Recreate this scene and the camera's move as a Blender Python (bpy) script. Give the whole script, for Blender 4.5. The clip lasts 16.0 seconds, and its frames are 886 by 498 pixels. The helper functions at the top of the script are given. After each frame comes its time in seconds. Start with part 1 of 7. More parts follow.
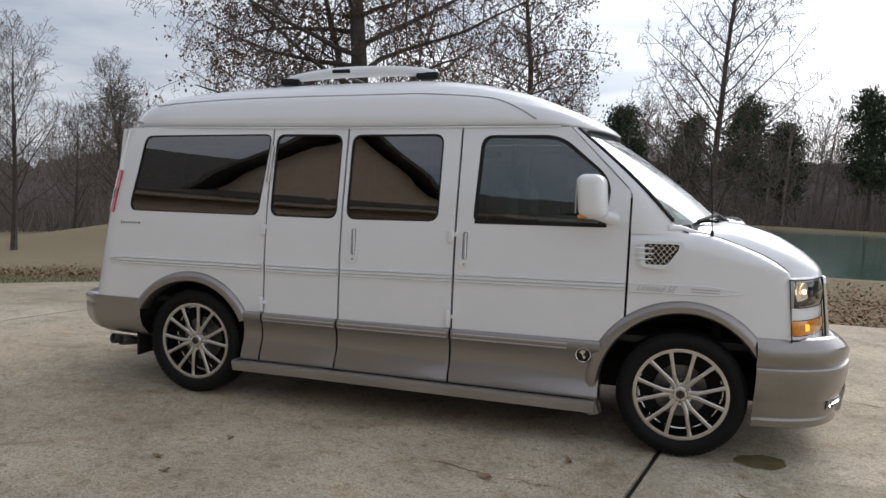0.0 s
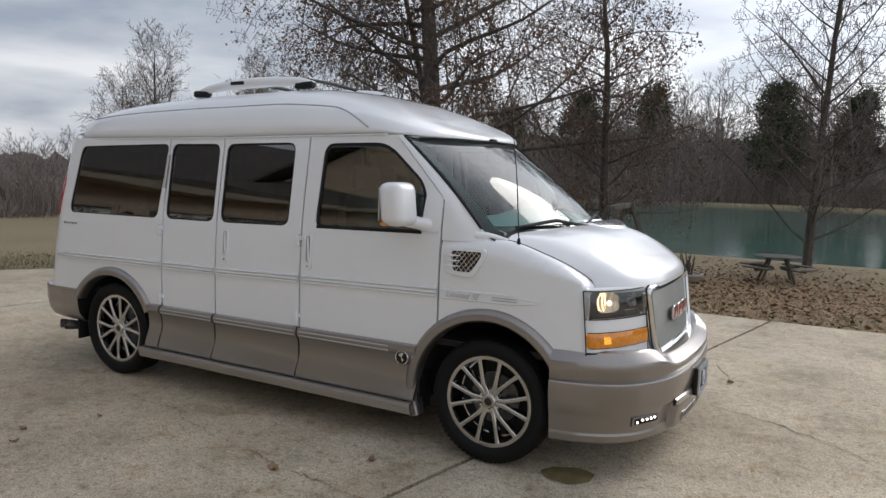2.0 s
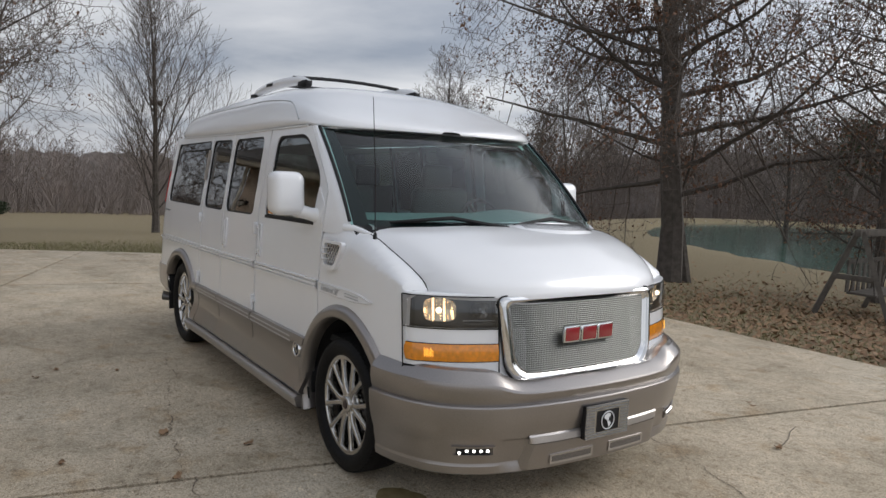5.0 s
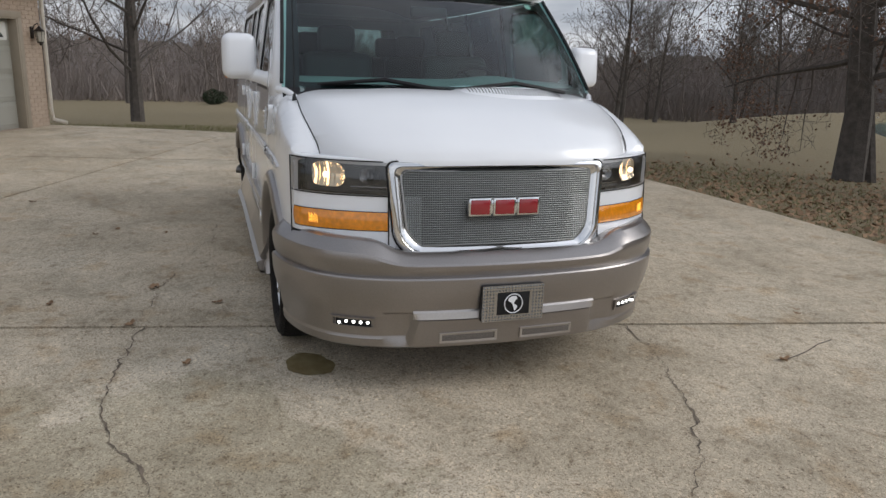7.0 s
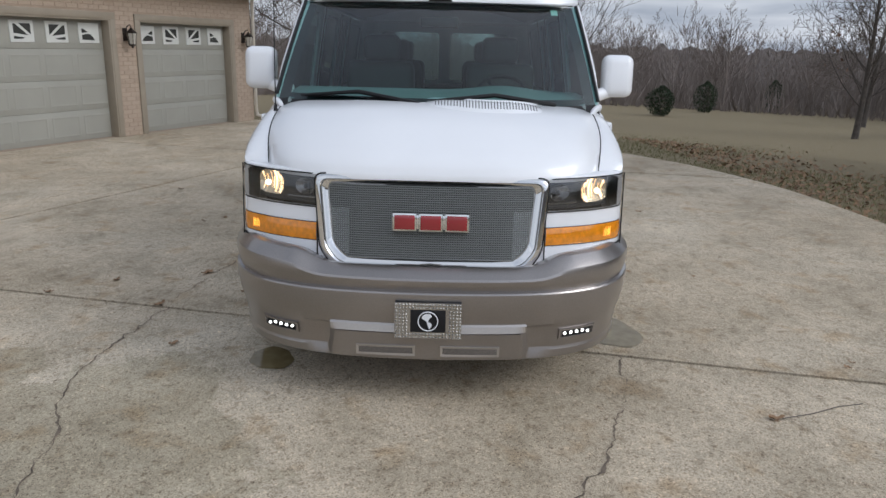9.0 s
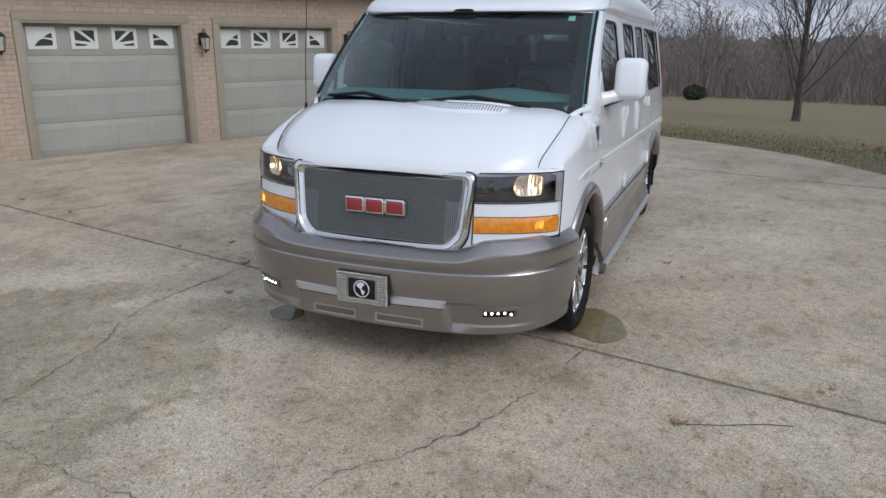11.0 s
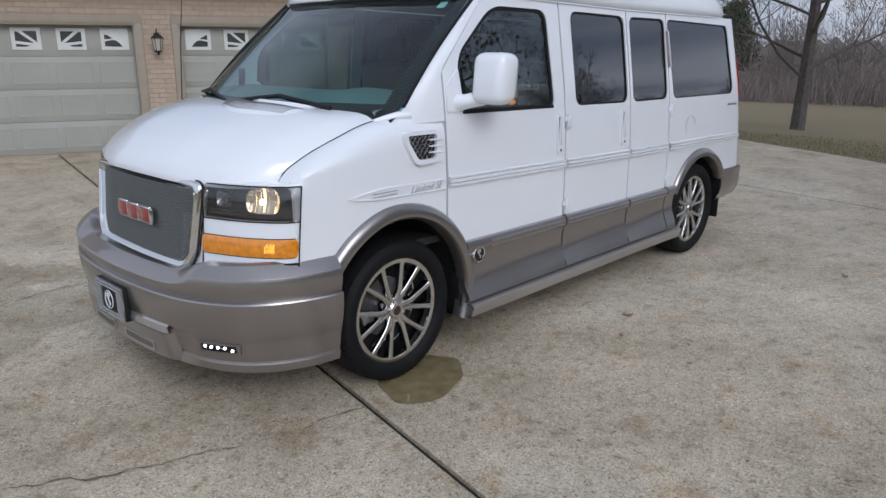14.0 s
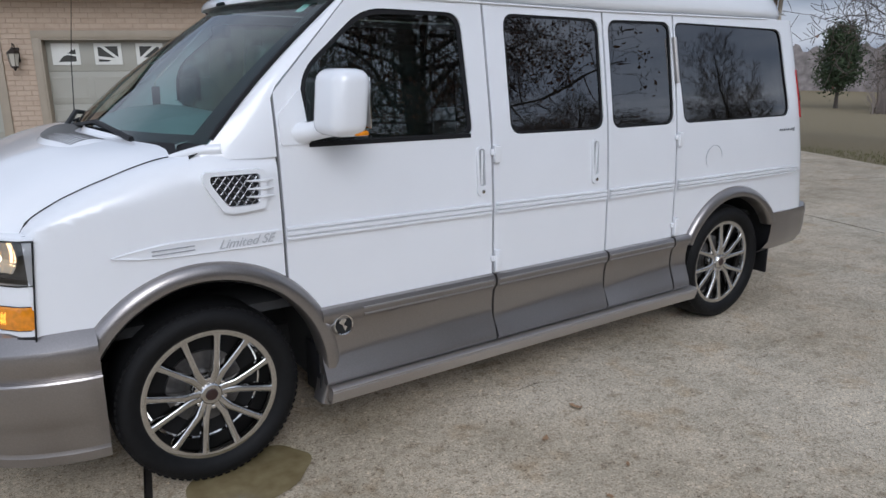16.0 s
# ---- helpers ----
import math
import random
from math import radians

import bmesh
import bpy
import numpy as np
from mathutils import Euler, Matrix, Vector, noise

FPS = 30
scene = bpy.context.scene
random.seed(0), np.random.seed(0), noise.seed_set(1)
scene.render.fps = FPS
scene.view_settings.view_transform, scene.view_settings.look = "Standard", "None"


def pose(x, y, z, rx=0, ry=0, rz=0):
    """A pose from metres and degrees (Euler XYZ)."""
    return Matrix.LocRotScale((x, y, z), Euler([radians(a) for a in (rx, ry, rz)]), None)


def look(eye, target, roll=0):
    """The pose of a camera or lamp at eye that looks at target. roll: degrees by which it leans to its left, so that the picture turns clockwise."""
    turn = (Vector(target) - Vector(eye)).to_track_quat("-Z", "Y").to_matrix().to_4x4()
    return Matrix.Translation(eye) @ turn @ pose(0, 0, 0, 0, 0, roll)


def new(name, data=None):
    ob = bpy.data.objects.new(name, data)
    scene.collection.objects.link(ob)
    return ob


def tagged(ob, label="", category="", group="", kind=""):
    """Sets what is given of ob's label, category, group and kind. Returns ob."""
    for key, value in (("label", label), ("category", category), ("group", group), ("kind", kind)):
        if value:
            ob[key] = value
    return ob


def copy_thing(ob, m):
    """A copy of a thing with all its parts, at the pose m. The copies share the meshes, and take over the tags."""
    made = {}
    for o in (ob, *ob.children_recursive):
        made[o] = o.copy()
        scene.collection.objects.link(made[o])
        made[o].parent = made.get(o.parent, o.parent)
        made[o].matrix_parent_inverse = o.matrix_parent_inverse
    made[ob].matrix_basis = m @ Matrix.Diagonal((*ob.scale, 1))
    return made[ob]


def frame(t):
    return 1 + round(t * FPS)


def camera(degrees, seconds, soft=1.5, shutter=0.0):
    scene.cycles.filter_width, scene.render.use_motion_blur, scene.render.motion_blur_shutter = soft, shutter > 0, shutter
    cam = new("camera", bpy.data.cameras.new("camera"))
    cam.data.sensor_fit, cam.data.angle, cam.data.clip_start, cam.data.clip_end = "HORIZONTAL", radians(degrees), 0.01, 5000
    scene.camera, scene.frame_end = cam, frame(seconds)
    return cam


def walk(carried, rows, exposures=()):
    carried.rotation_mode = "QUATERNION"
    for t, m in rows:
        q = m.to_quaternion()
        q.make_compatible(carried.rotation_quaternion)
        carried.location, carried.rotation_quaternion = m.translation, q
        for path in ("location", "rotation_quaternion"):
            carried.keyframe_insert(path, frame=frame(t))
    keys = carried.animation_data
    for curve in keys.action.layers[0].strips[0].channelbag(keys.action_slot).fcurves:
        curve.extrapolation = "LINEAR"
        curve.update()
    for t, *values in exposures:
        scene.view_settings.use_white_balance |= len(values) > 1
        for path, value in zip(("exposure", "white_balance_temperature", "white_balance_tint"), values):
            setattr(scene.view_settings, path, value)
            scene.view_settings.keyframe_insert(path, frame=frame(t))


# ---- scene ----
cam = camera(63.0, 16.0, soft=1.5)
PATH = [
    (0, (-0.182, -5.533, 1.578), (-0.751, -3.623, 1.412), 2.14),
    (0.5, (0.462, -5.390, 1.685), (-0.198, -3.512, 1.494), 1.83),
    (1, (0.896, -5.333, 1.734), (0.101, -3.508, 1.532), 2.04),
    (1.5, (1.316, -5.110, 1.750), (0.415, -3.337, 1.537), 1.87),
    (2, (1.809, -4.856, 1.793), (0.843, -3.119, 1.569), 1.53),
    (2.5, (2.098, -4.680, 1.764), (0.991, -3.028, 1.542), 1.91),
    (3, (2.409, -4.329, 1.773), (1.207, -2.747, 1.549), 1.74),
    (3.2, (2.559, -4.195, 1.784), (1.343, -2.623, 1.558), 1.65),
    (5.3, (3.709, -2.594, 1.693), (1.995, -1.584, 1.488), 2.43),
    (5.5, (3.756, -2.438, 1.657), (2.008, -1.491, 1.439), 2.31),
    (6, (3.872, -2.039, 1.626), (2.095, -1.202, 1.253), 2.19),
    (6.5, (4.056, -1.685, 1.613), (2.264, -0.947, 1.120), 2.21),
    (7, (4.070, -1.349, 1.602), (2.234, -0.744, 1.089), 2.08),
    (7.5, (4.115, -1.000, 1.633), (2.245, -0.503, 1.125), 2.03),
    (8, (4.236, -0.675, 1.678), (2.331, -0.357, 1.156), 1.93),
    (8.5, (4.252, -0.324, 1.672), (2.334, -0.158, 1.129), 1.81),
    (8.7, (4.237, -0.170, 1.691), (2.315, -0.067, 1.148), 1.69),
    (10.8, (4.462, 1.660, 1.821), (2.665, 0.976, 1.268), 0.33),
    (11, (4.412, 1.814, 1.808), (2.628, 1.102, 1.250), 0.36),
    (11.5, (4.059, 2.185, 1.773), (2.295, 1.430, 1.208), 0.15),
    (12, (3.782, 2.570, 1.753), (2.051, 1.736, 1.196), 0.14),
    (12.5, (3.496, 2.881, 1.746), (1.845, 1.908, 1.175), 0.24),
    (13, (3.118, 3.183, 1.741), (1.515, 2.132, 1.170), 0.19),
    (13.5, (2.782, 3.489, 1.762), (1.301, 2.275, 1.184), -0.02),
    (14, (2.425, 3.623, 1.741), (1.030, 2.299, 1.194), 0.21),
    (14.5, (1.991, 3.796, 1.763), (0.626, 2.426, 1.255), 0.10),
    (15, (1.589, 3.911, 1.778), (0.349, 2.428, 1.264), -0.01),
    (15.5, (1.205, 3.845, 1.742), (0.078, 2.277, 1.219), -0.14),
    (16, (0.744, 3.806, 1.748), (-0.340, 2.208, 1.228), -0.38),
]
walk(cam, [(t, look(eye, target, roll)) for t, eye, target, roll in PATH], exposures=[(0, -0.04, 6420, 10), (3, -0.12, 6450, 10), (5.5, -0.18, 6500, 10), (6.5, -0.20, 6450, 10), (8.5, -0.12, 6150, 10), (11, -0.15, 5870, 10), (13.5, -0.215, 5750, 11), (16, -0.22, 5800, 11)])

# ---------------------------------------------------------------- world, sun
SUN_DIR = Vector((0.30, 0.80, 0.55)).normalized()
world = bpy.data.worlds.new("overcast_world")
scene.world = world
world.use_nodes = True
wn, wl = world.node_tree.nodes, world.node_tree.links
wn.clear()


def wnode(kind, **props):
    n = wn.new(kind)
    for k, v in props.items():
        n.inputs[k].default_value = v
    return n


w_out = wn.new("ShaderNodeOutputWorld")
w_bg = wnode("ShaderNodeBackground", Strength=0.118)
sky = wn.new("ShaderNodeTexSky")
sky.sky_type = "NISHITA"
sky.sun_disc = False
sky.sun_elevation = math.asin(SUN_DIR.z)
sky.sun_rotation = math.atan2(SUN_DIR.x, SUN_DIR.y)
sky.air_density, sky.dust_density, sky.ozone_density = 1.0, 2.0, 1.0
w_co = wn.new("ShaderNodeTexCoord")
w_sep = wn.new("ShaderNodeSeparateXYZ")
wl.new(w_co.outputs["Generated"], w_sep.inputs[0])
# clouds lie in a flat sheet: divide the direction by its height
w_up = wn.new("ShaderNodeMath")
w_up.operation = "ADD"
w_up.inputs[1].default_value = 0.16
wl.new(w_sep.outputs["Z"], w_up.inputs[0])
w_mx = wn.new("ShaderNodeMath")
w_mx.operation = "MAXIMUM"
w_mx.inputs[1].default_value = 0.05
wl.new(w_up.outputs[0], w_mx.inputs[0])
w_div = wn.new("ShaderNodeVectorMath")
w_div.operation = "DIVIDE"
w_cmb = wn.new("ShaderNodeCombineXYZ")
for i in range(3):
    wl.new(w_mx.outputs[0], w_cmb.inputs[i])
wl.new(w_co.outputs["Generated"], w_div.inputs[0])
wl.new(w_cmb.outputs[0], w_div.inputs[1])
w_n1 = wnode("ShaderNodeTexNoise", Scale=0.85, Detail=7.0, Roughness=0.52, Distortion=0.35)
wl.new(w_div.outputs[0], w_n1.inputs["Vector"])
w_r1 = wn.new("ShaderNodeValToRGB")
w_r1.color_ramp.elements[0].position, w_r1.color_ramp.elements[0].color = 0.34, (3.7, 4.15, 5.0, 1)
w_r1.color_ramp.elements[1].position, w_r1.color_ramp.elements[1].color = 0.68, (8.9, 9.0, 9.3, 1)
wl.new(w_n1.outputs["Fac"], w_r1.inputs[0])
w_mix = wn.new("ShaderNodeMixRGB")
w_mix.inputs[0].default_value = 0.88
wl.new(sky.outputs[0], w_mix.inputs[1])
wl.new(w_r1.outputs[0], w_mix.inputs[2])
w_dot = wn.new("ShaderNodeVectorMath")
w_dot.operation = "DOT_PRODUCT"
w_dot.inputs[1].default_value = Vector((0.80, 0.55, 0.25)).normalized()
wl.new(w_co.outputs["Generated"], w_dot.inputs[0])
w_grad = wn.new("ShaderNodeMapRange")
w_grad.inputs["From Min"].default_value, w_grad.inputs["From Max"].default_value = -1.0, 1.0
w_grad.inputs["To Min"].default_value, w_grad.inputs["To Max"].default_value = 0.74, 1.16
wl.new(w_dot.outputs["Value"], w_grad.inputs["Value"])
w_sd = wn.new("ShaderNodeVectorMath")
w_sd.operation = "DOT_PRODUCT"
w_sd.inputs[1].default_value = SUN_DIR
wl.new(w_co.outputs["Generated"], w_sd.inputs[0])
w_sp = wn.new("ShaderNodeMath")
w_sp.operation = "MAXIMUM"
w_sp.inputs[1].default_value = 0.0
wl.new(w_sd.outputs["Value"], w_sp.inputs[0])
w_pw = wn.new("ShaderNodeMath")
w_pw.operation = "POWER"
w_pw.inputs[1].default_value = 7.0
wl.new(w_sp.outputs[0], w_pw.inputs[0])
w_lo = wn.new("ShaderNodeMath")
w_lo.operation = "MULTIPLY_ADD"
w_lo.inputs[1].default_value = 1.15
wl.new(w_pw.outputs[0], w_lo.inputs[0])
wl.new(w_grad.outputs[0], w_lo.inputs[2])
w_sc = wn.new("ShaderNodeVectorMath")
w_sc.operation = "SCALE"
wl.new(w_mix.outputs[0], w_sc.inputs[0])
wl.new(w_lo.outputs[0], w_sc.inputs["Scale"])
wl.new(w_sc.outputs[0], w_bg.inputs["Color"])
wl.new(w_bg.outputs[0], w_out.inputs[0])

sun_data = bpy.data.lights.new("sun", "SUN")
sun_data.energy, sun_data.angle, sun_data.color = 1.0, radians(30), (1.0, 0.96, 0.9)
sun = new("sun", sun_data)
sun.matrix_world = look(SUN_DIR * 60, (0, 0, 0))

# ---------------------------------------------------------------- materials


def mat(name, color, rough=0.6, metal=0.0, vary=0.12, scale=6.0, bump=0.0, bscale=60.0, coat=0.0, spec=0.5, color2=None, big=0.0, per=0.0):
    """A node material: base colour broken up by noise at two scales, with fine relief."""
    m = bpy.data.materials.new(name)
    m.use_nodes = True
    nt = m.node_tree
    b = nt.nodes["Principled BSDF"]
    b.inputs["Roughness"].default_value = rough
    b.inputs["Metallic"].default_value = metal
    b.inputs["Coat Weight"].default_value = coat
    b.inputs["Coat Roughness"].default_value = 0.04
    b.inputs["Specular IOR Level"].default_value = spec
    co = nt.nodes.new("ShaderNodeTexCoord")
    n1 = nt.nodes.new("ShaderNodeTexNoise")
    n1.inputs["Scale"].default_value, n1.inputs["Detail"].default_value = scale, 8
    nt.links.new(co.outputs["Object"], n1.inputs["Vector"])
    n2 = nt.nodes.new("ShaderNodeTexNoise")
    n2.inputs["Scale"].default_value, n2.inputs["Detail"].default_value = scale * 0.13, 3
    nt.links.new(co.outputs["Object"], n2.inputs["Vector"])
    add = nt.nodes.new("ShaderNodeMath")
    add.operation = "MULTIPLY_ADD"
    nt.links.new(n2.outputs["Fac"], add.inputs[0])
    add.inputs[1].default_value = big
    nt.links.new(n1.outputs["Fac"], add.inputs[2])
    fac = add.outputs[0]
    if per:
        info = nt.nodes.new("ShaderNodeObjectInfo")
        geo = nt.nodes.new("ShaderNodeNewGeometry")
        a2 = nt.nodes.new("ShaderNodeMath")
        a2.operation = "ADD"
        nt.links.new(info.outputs["Random"], a2.inputs[0])
        nt.links.new(geo.outputs["Random Per Island"], a2.inputs[1])
        a3 = nt.nodes.new("ShaderNodeMath")
        a3.operation = "FRACT"
        nt.links.new(a2.outputs[0], a3.inputs[0])
        a4 = nt.nodes.new("ShaderNodeMath")
        a4.operation = "MULTIPLY_ADD"
        a4.inputs[1].default_value = per
        nt.links.new(a3.outputs[0], a4.inputs[0])
        nt.links.new(fac, a4.inputs[2])
        fac = a4.outputs[0]
    ramp = nt.nodes.new("ShaderNodeValToRGB")
    c = Vector(color)
    lo = c * (1 - vary)
    hi = Vector(color2) if color2 else c * (1 + vary)
    mid = 0.5 + big * 0.5 + per * 0.5
    ramp.color_ramp.elements[0].position, ramp.color_ramp.elements[0].color = max(0.0, mid - 0.22 - per * 0.4), (*lo, 1)
    ramp.color_ramp.elements[1].position, ramp.color_ramp.elements[1].color = min(1.0, mid + 0.22 + per * 0.4), (*hi, 1)
    nt.links.new(fac, ramp.inputs[0])
    nt.links.new(ramp.outputs[0], b.inputs["Base Color"])
    if bump:
        n3 = nt.nodes.new("ShaderNodeTexNoise")
        n3.inputs["Scale"].default_value, n3.inputs["Detail"].default_value = bscale, 6
        nt.links.new(co.outputs["Object"], n3.inputs["Vector"])
        bp = nt.nodes.new("ShaderNodeBump")
        bp.inputs["Strength"].default_value, bp.inputs["Distance"].default_value = min(1.0, bump), 0.02
        nt.links.new(n3.outputs["Fac"], bp.inputs["Height"])
        nt.links.new(bp.outputs[0], b.inputs["Normal"])
    return m


def glass(name, tint, base=0.05, rough=0.004, power=4.2):
    """Thin tinted pane: see-through colour, and mirror gloss that grows towards grazing views."""
    m = bpy.data.materials.new(name)
    m.use_nodes = True
    nt = m.node_tree
    nt.nodes.clear()
    out = nt.nodes.new("ShaderNodeOutputMaterial")
    mix = nt.nodes.new("ShaderNodeMixShader")
    lw = nt.nodes.new("ShaderNodeLayerWeight")
    lw.inputs["Blend"].default_value = 0.5
    pw = nt.nodes.new("ShaderNodeMath")
    pw.operation = "POWER"
    pw.inputs[1].default_value = power
    nt.links.new(lw.outputs["Facing"], pw.inputs[0])
    ma = nt.nodes.new("ShaderNodeMath")
    ma.operation = "MULTIPLY_ADD"
    ma.inputs[1].default_value, ma.inputs[2].default_value = 0.92 - base, base
    nt.links.new(pw.outputs[0], ma.inputs[0])
    tr = nt.nodes.new("ShaderNodeBsdfTransparent")
    tr.inputs["Color"].default_value = (*tint, 1)
    gl = nt.nodes.new("ShaderNodeBsdfGlossy")
    gl.inputs["Roughness"].default_value = rough
    nt.links.new(ma.outputs[0], mix.inputs[0])
    nt.links.new(tr.outputs[0], mix.inputs[1])
    nt.links.new(gl.outputs[0], mix.inputs[2])
    nt.links.new(mix.outputs[0], out.inputs[0])
    return m


def emissive(name, color, strength):
    m = bpy.data.materials.new(name)
    m.use_nodes = True
    b = m.node_tree.nodes["Principled BSDF"]
    b.inputs["Base Color"].default_value = (*color, 1)
    b.inputs["Emission Color"].default_value = (*color, 1)
    b.inputs["Emission Strength"].default_value = strength
    return m


def concrete():
    """Weathered broom-finished concrete: exposed grit, blotches, broad stains."""
    m = bpy.data.materials.new("concrete")
    m.use_nodes = True
    nt = m.node_tree
    b = nt.nodes["Principled BSDF"]
    b.inputs["Roughness"].default_value = 0.82
    co = nt.nodes.new("ShaderNodeTexCoord")

    def tex(scale, detail, rough=0.6):
        n = nt.nodes.new("ShaderNodeTexNoise")
        n.inputs["Scale"].default_value, n.inputs["Detail"].default_value, n.inputs["Roughness"].default_value = scale, detail, rough
        nt.links.new(co.outputs["Object"], n.inputs["Vector"])
        return n.outputs["Fac"]

    def ramp(fac, stops):
        r = nt.nodes.new("ShaderNodeValToRGB")
        while len(r.color_ramp.elements) < len(stops):
            r.color_ramp.elements.new(0.5)
        for e, (pos, c) in zip(r.color_ramp.elements, stops):
            e.position, e.color = pos, (*c, 1)
        nt.links.new(fac, r.inputs[0])
        return r.outputs[0]

    def mul(a, c, f):
        x = nt.nodes.new("ShaderNodeMixRGB")
        x.blend_type = "MULTIPLY"
        x.inputs[0].default_value = f
        nt.links.new(a, x.inputs[1])
        nt.links.new(c, x.inputs[2])
        return x.outputs[0]

    def grains(scale):
        v = nt.nodes.new("ShaderNodeTexVoronoi")
        v.inputs["Scale"].default_value = scale
        nt.links.new(co.outputs["Object"], v.inputs["Vector"])
        sep = nt.nodes.new("ShaderNodeSeparateColor")
        nt.links.new(v.outputs["Color"], sep.inputs[0])
        return sep.outputs[0]

    def patch(centre, radius):
        """A ragged round patch: distance from its middle, broken up by noise; 0 inside, 1 outside."""
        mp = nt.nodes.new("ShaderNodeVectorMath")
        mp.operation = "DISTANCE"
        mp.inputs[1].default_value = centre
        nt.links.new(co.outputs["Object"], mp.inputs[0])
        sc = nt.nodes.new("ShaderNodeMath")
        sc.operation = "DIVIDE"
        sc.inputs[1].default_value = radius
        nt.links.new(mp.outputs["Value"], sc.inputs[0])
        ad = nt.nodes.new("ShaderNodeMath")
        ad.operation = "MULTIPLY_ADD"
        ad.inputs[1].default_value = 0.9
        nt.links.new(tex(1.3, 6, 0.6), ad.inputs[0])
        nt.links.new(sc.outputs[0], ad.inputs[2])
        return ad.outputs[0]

    broad = ramp(tex(0.34, 5), [(0.30, (0.40, 0.335, 0.245)), (0.52, (0.50, 0.43, 0.33)), (0.72, (0.57, 0.515, 0.42))])
    blot = ramp(tex(1.5, 9, 0.70), [(0.30, (0.58, 0.56, 0.51)), (0.44, (0.87, 0.865, 0.84)), (0.57, (1.05, 1.045, 1.03)), (0.72, (1.20, 1.195, 1.17))])
    rust = ramp(tex(3.3, 5, 0.6), [(0.32, (0.86, 0.76, 0.64)), (0.45, (1.0, 1.0, 1.0)), (0.8, (1.0, 1.0, 1.0))])
    grit = ramp(grains(190), [(0.0, (0.42, 0.37, 0.32)), (0.12, (0.70, 0.67, 0.64)), (0.30, (0.98, 0.97, 0.96)), (0.80, (1.08, 1.08, 1.07)), (1.0, (1.42, 1.40, 1.36))])
    coarse = ramp(grains(85), [(0.0, (0.50, 0.45, 0.40)), (0.06, (0.90, 0.89, 0.88)), (0.5, (1.0, 1.0, 1.0)), (0.93, (1.06, 1.06, 1.06)), (1.0, (1.35, 1.34, 1.31))])
    spots = ramp(tex(13, 4, 0.65), [(0.30, (0.56, 0.50, 0.43)), (0.44, (1.0, 1.0, 1.0)), (0.75, (1.14, 1.14, 1.14))])
    pits = ramp(tex(27, 2, 0.5), [(0.23, (0.34, 0.30, 0.25)), (0.31, (1.0, 1.0, 1.0)), (0.9, (1.0, 1.0, 1.0))])
    # slab made darker round one spot ahead of the van's right front
    dark_patch = ramp(patch((1.8, -1.9, 0.0), 2.3), [(0.62, (0.66, 0.66, 0.62)), (0.98, (0.80, 0.80, 0.765)), (1.22, (0.93, 0.93, 0.92)), (1.40, (1.0, 1.0, 1.0))])
    c = mul(mul(mul(mul(mul(mul(mul(broad, blot, 0.95), grit, 0.95), coarse, 0.9), spots, 0.8), pits, 0.9), rust, 0.8), dark_patch, 1.0)
    nt.links.new(c, b.inputs["Base Color"])
    bp = nt.nodes.new("ShaderNodeBump")
    bp.inputs["Strength"].default_value, bp.inputs["Distance"].default_value = 0.5, 0.006
    nt.links.new(tex(160, 5, 0.8), bp.inputs["Height"])
    nt.links.new(bp.outputs[0], b.inputs["Normal"])
    return m


WHITE = mat("white_paint", (0.80, 0.81, 0.83), 0.32, vary=0.015, coat=1.0, scale=3)
PEWTER = mat("pewter_paint", (0.300, 0.278, 0.266), 0.29, metal=0.85, vary=0.06, scale=160, coat=0.7)
SILVER = mat("silver_beige_paint", (0.46, 0.432, 0.412), 0.32, metal=0.8, vary=0.05, scale=120, coat=0.8)
CHROME = mat("chrome", (0.70, 0.70, 0.70), 0.05, metal=1.0, vary=0.02)
DARKCHROME = mat("dark_chrome", (0.40, 0.395, 0.385), 0.24, metal=1.0, vary=0.05)
RUBBER = mat("tyre_rubber", (0.006, 0.006, 0.0065), 0.62, vary=0.25, scale=40, bump=0.2, bscale=200, spec=0.22)
BLACK = mat("black_trim", (0.010, 0.010, 0.011), 0.55, vary=0.2, scale=30, spec=0.3)
DARK = mat("dark_cavity", (0.01, 0.01, 0.01), 0.9, vary=0.2)
GLASS_REAR = glass("privacy_glass", (0.20, 0.20, 0.215), 0.20)
GLASS_SIDE = glass("door_glass", (0.50, 0.57, 0.55), 0.15, power=3.8)
GLASS_WIND = glass("windshield_glass", (0.46, 0.68, 0.66), 0.045, power=3.1)
CLEAR = glass("lens_glass", (0.66, 0.66, 0.66), 0.10)
AMBER = mat("amber_lens", (0.74, 0.25, 0.006), 0.14, vary=0.22, scale=45, coat=1.0)
REDLENS = mat("red_lens", (0.5, 0.02, 0.02), 0.15, vary=0.1, scale=60, coat=1.0)
EMBLEM = mat("red_emblem", (0.27, 0.012, 0.018), 0.16, vary=0.05, coat=1.0)
MESHGREY = mat("grille_mesh_metal", (0.20, 0.205, 0.195), 0.4, metal=0.8, vary=0.1, scale=200)
SEAT = mat("grey_leather", (0.055, 0.054, 0.053), 0.55, vary=0.12, bump=0.15)
DASH = mat("dash_plastic", (0.20, 0.25, 0.245), 0.7, vary=0.1, bump=0.1, bscale=200)
LINER = mat("cabin_liner", (0.035, 0.035, 0.035), 0.9, vary=0.1)
LAMP_ON = emissive("lit_bulb", (1.0, 0.80, 0.52), 5.0)
LED_ON = emissive("lit_led", (1.0, 0.98, 0.92), 3.5)
SIG_ON = emissive("lit_marker", (1.0, 0.50, 0.06), 1.1)
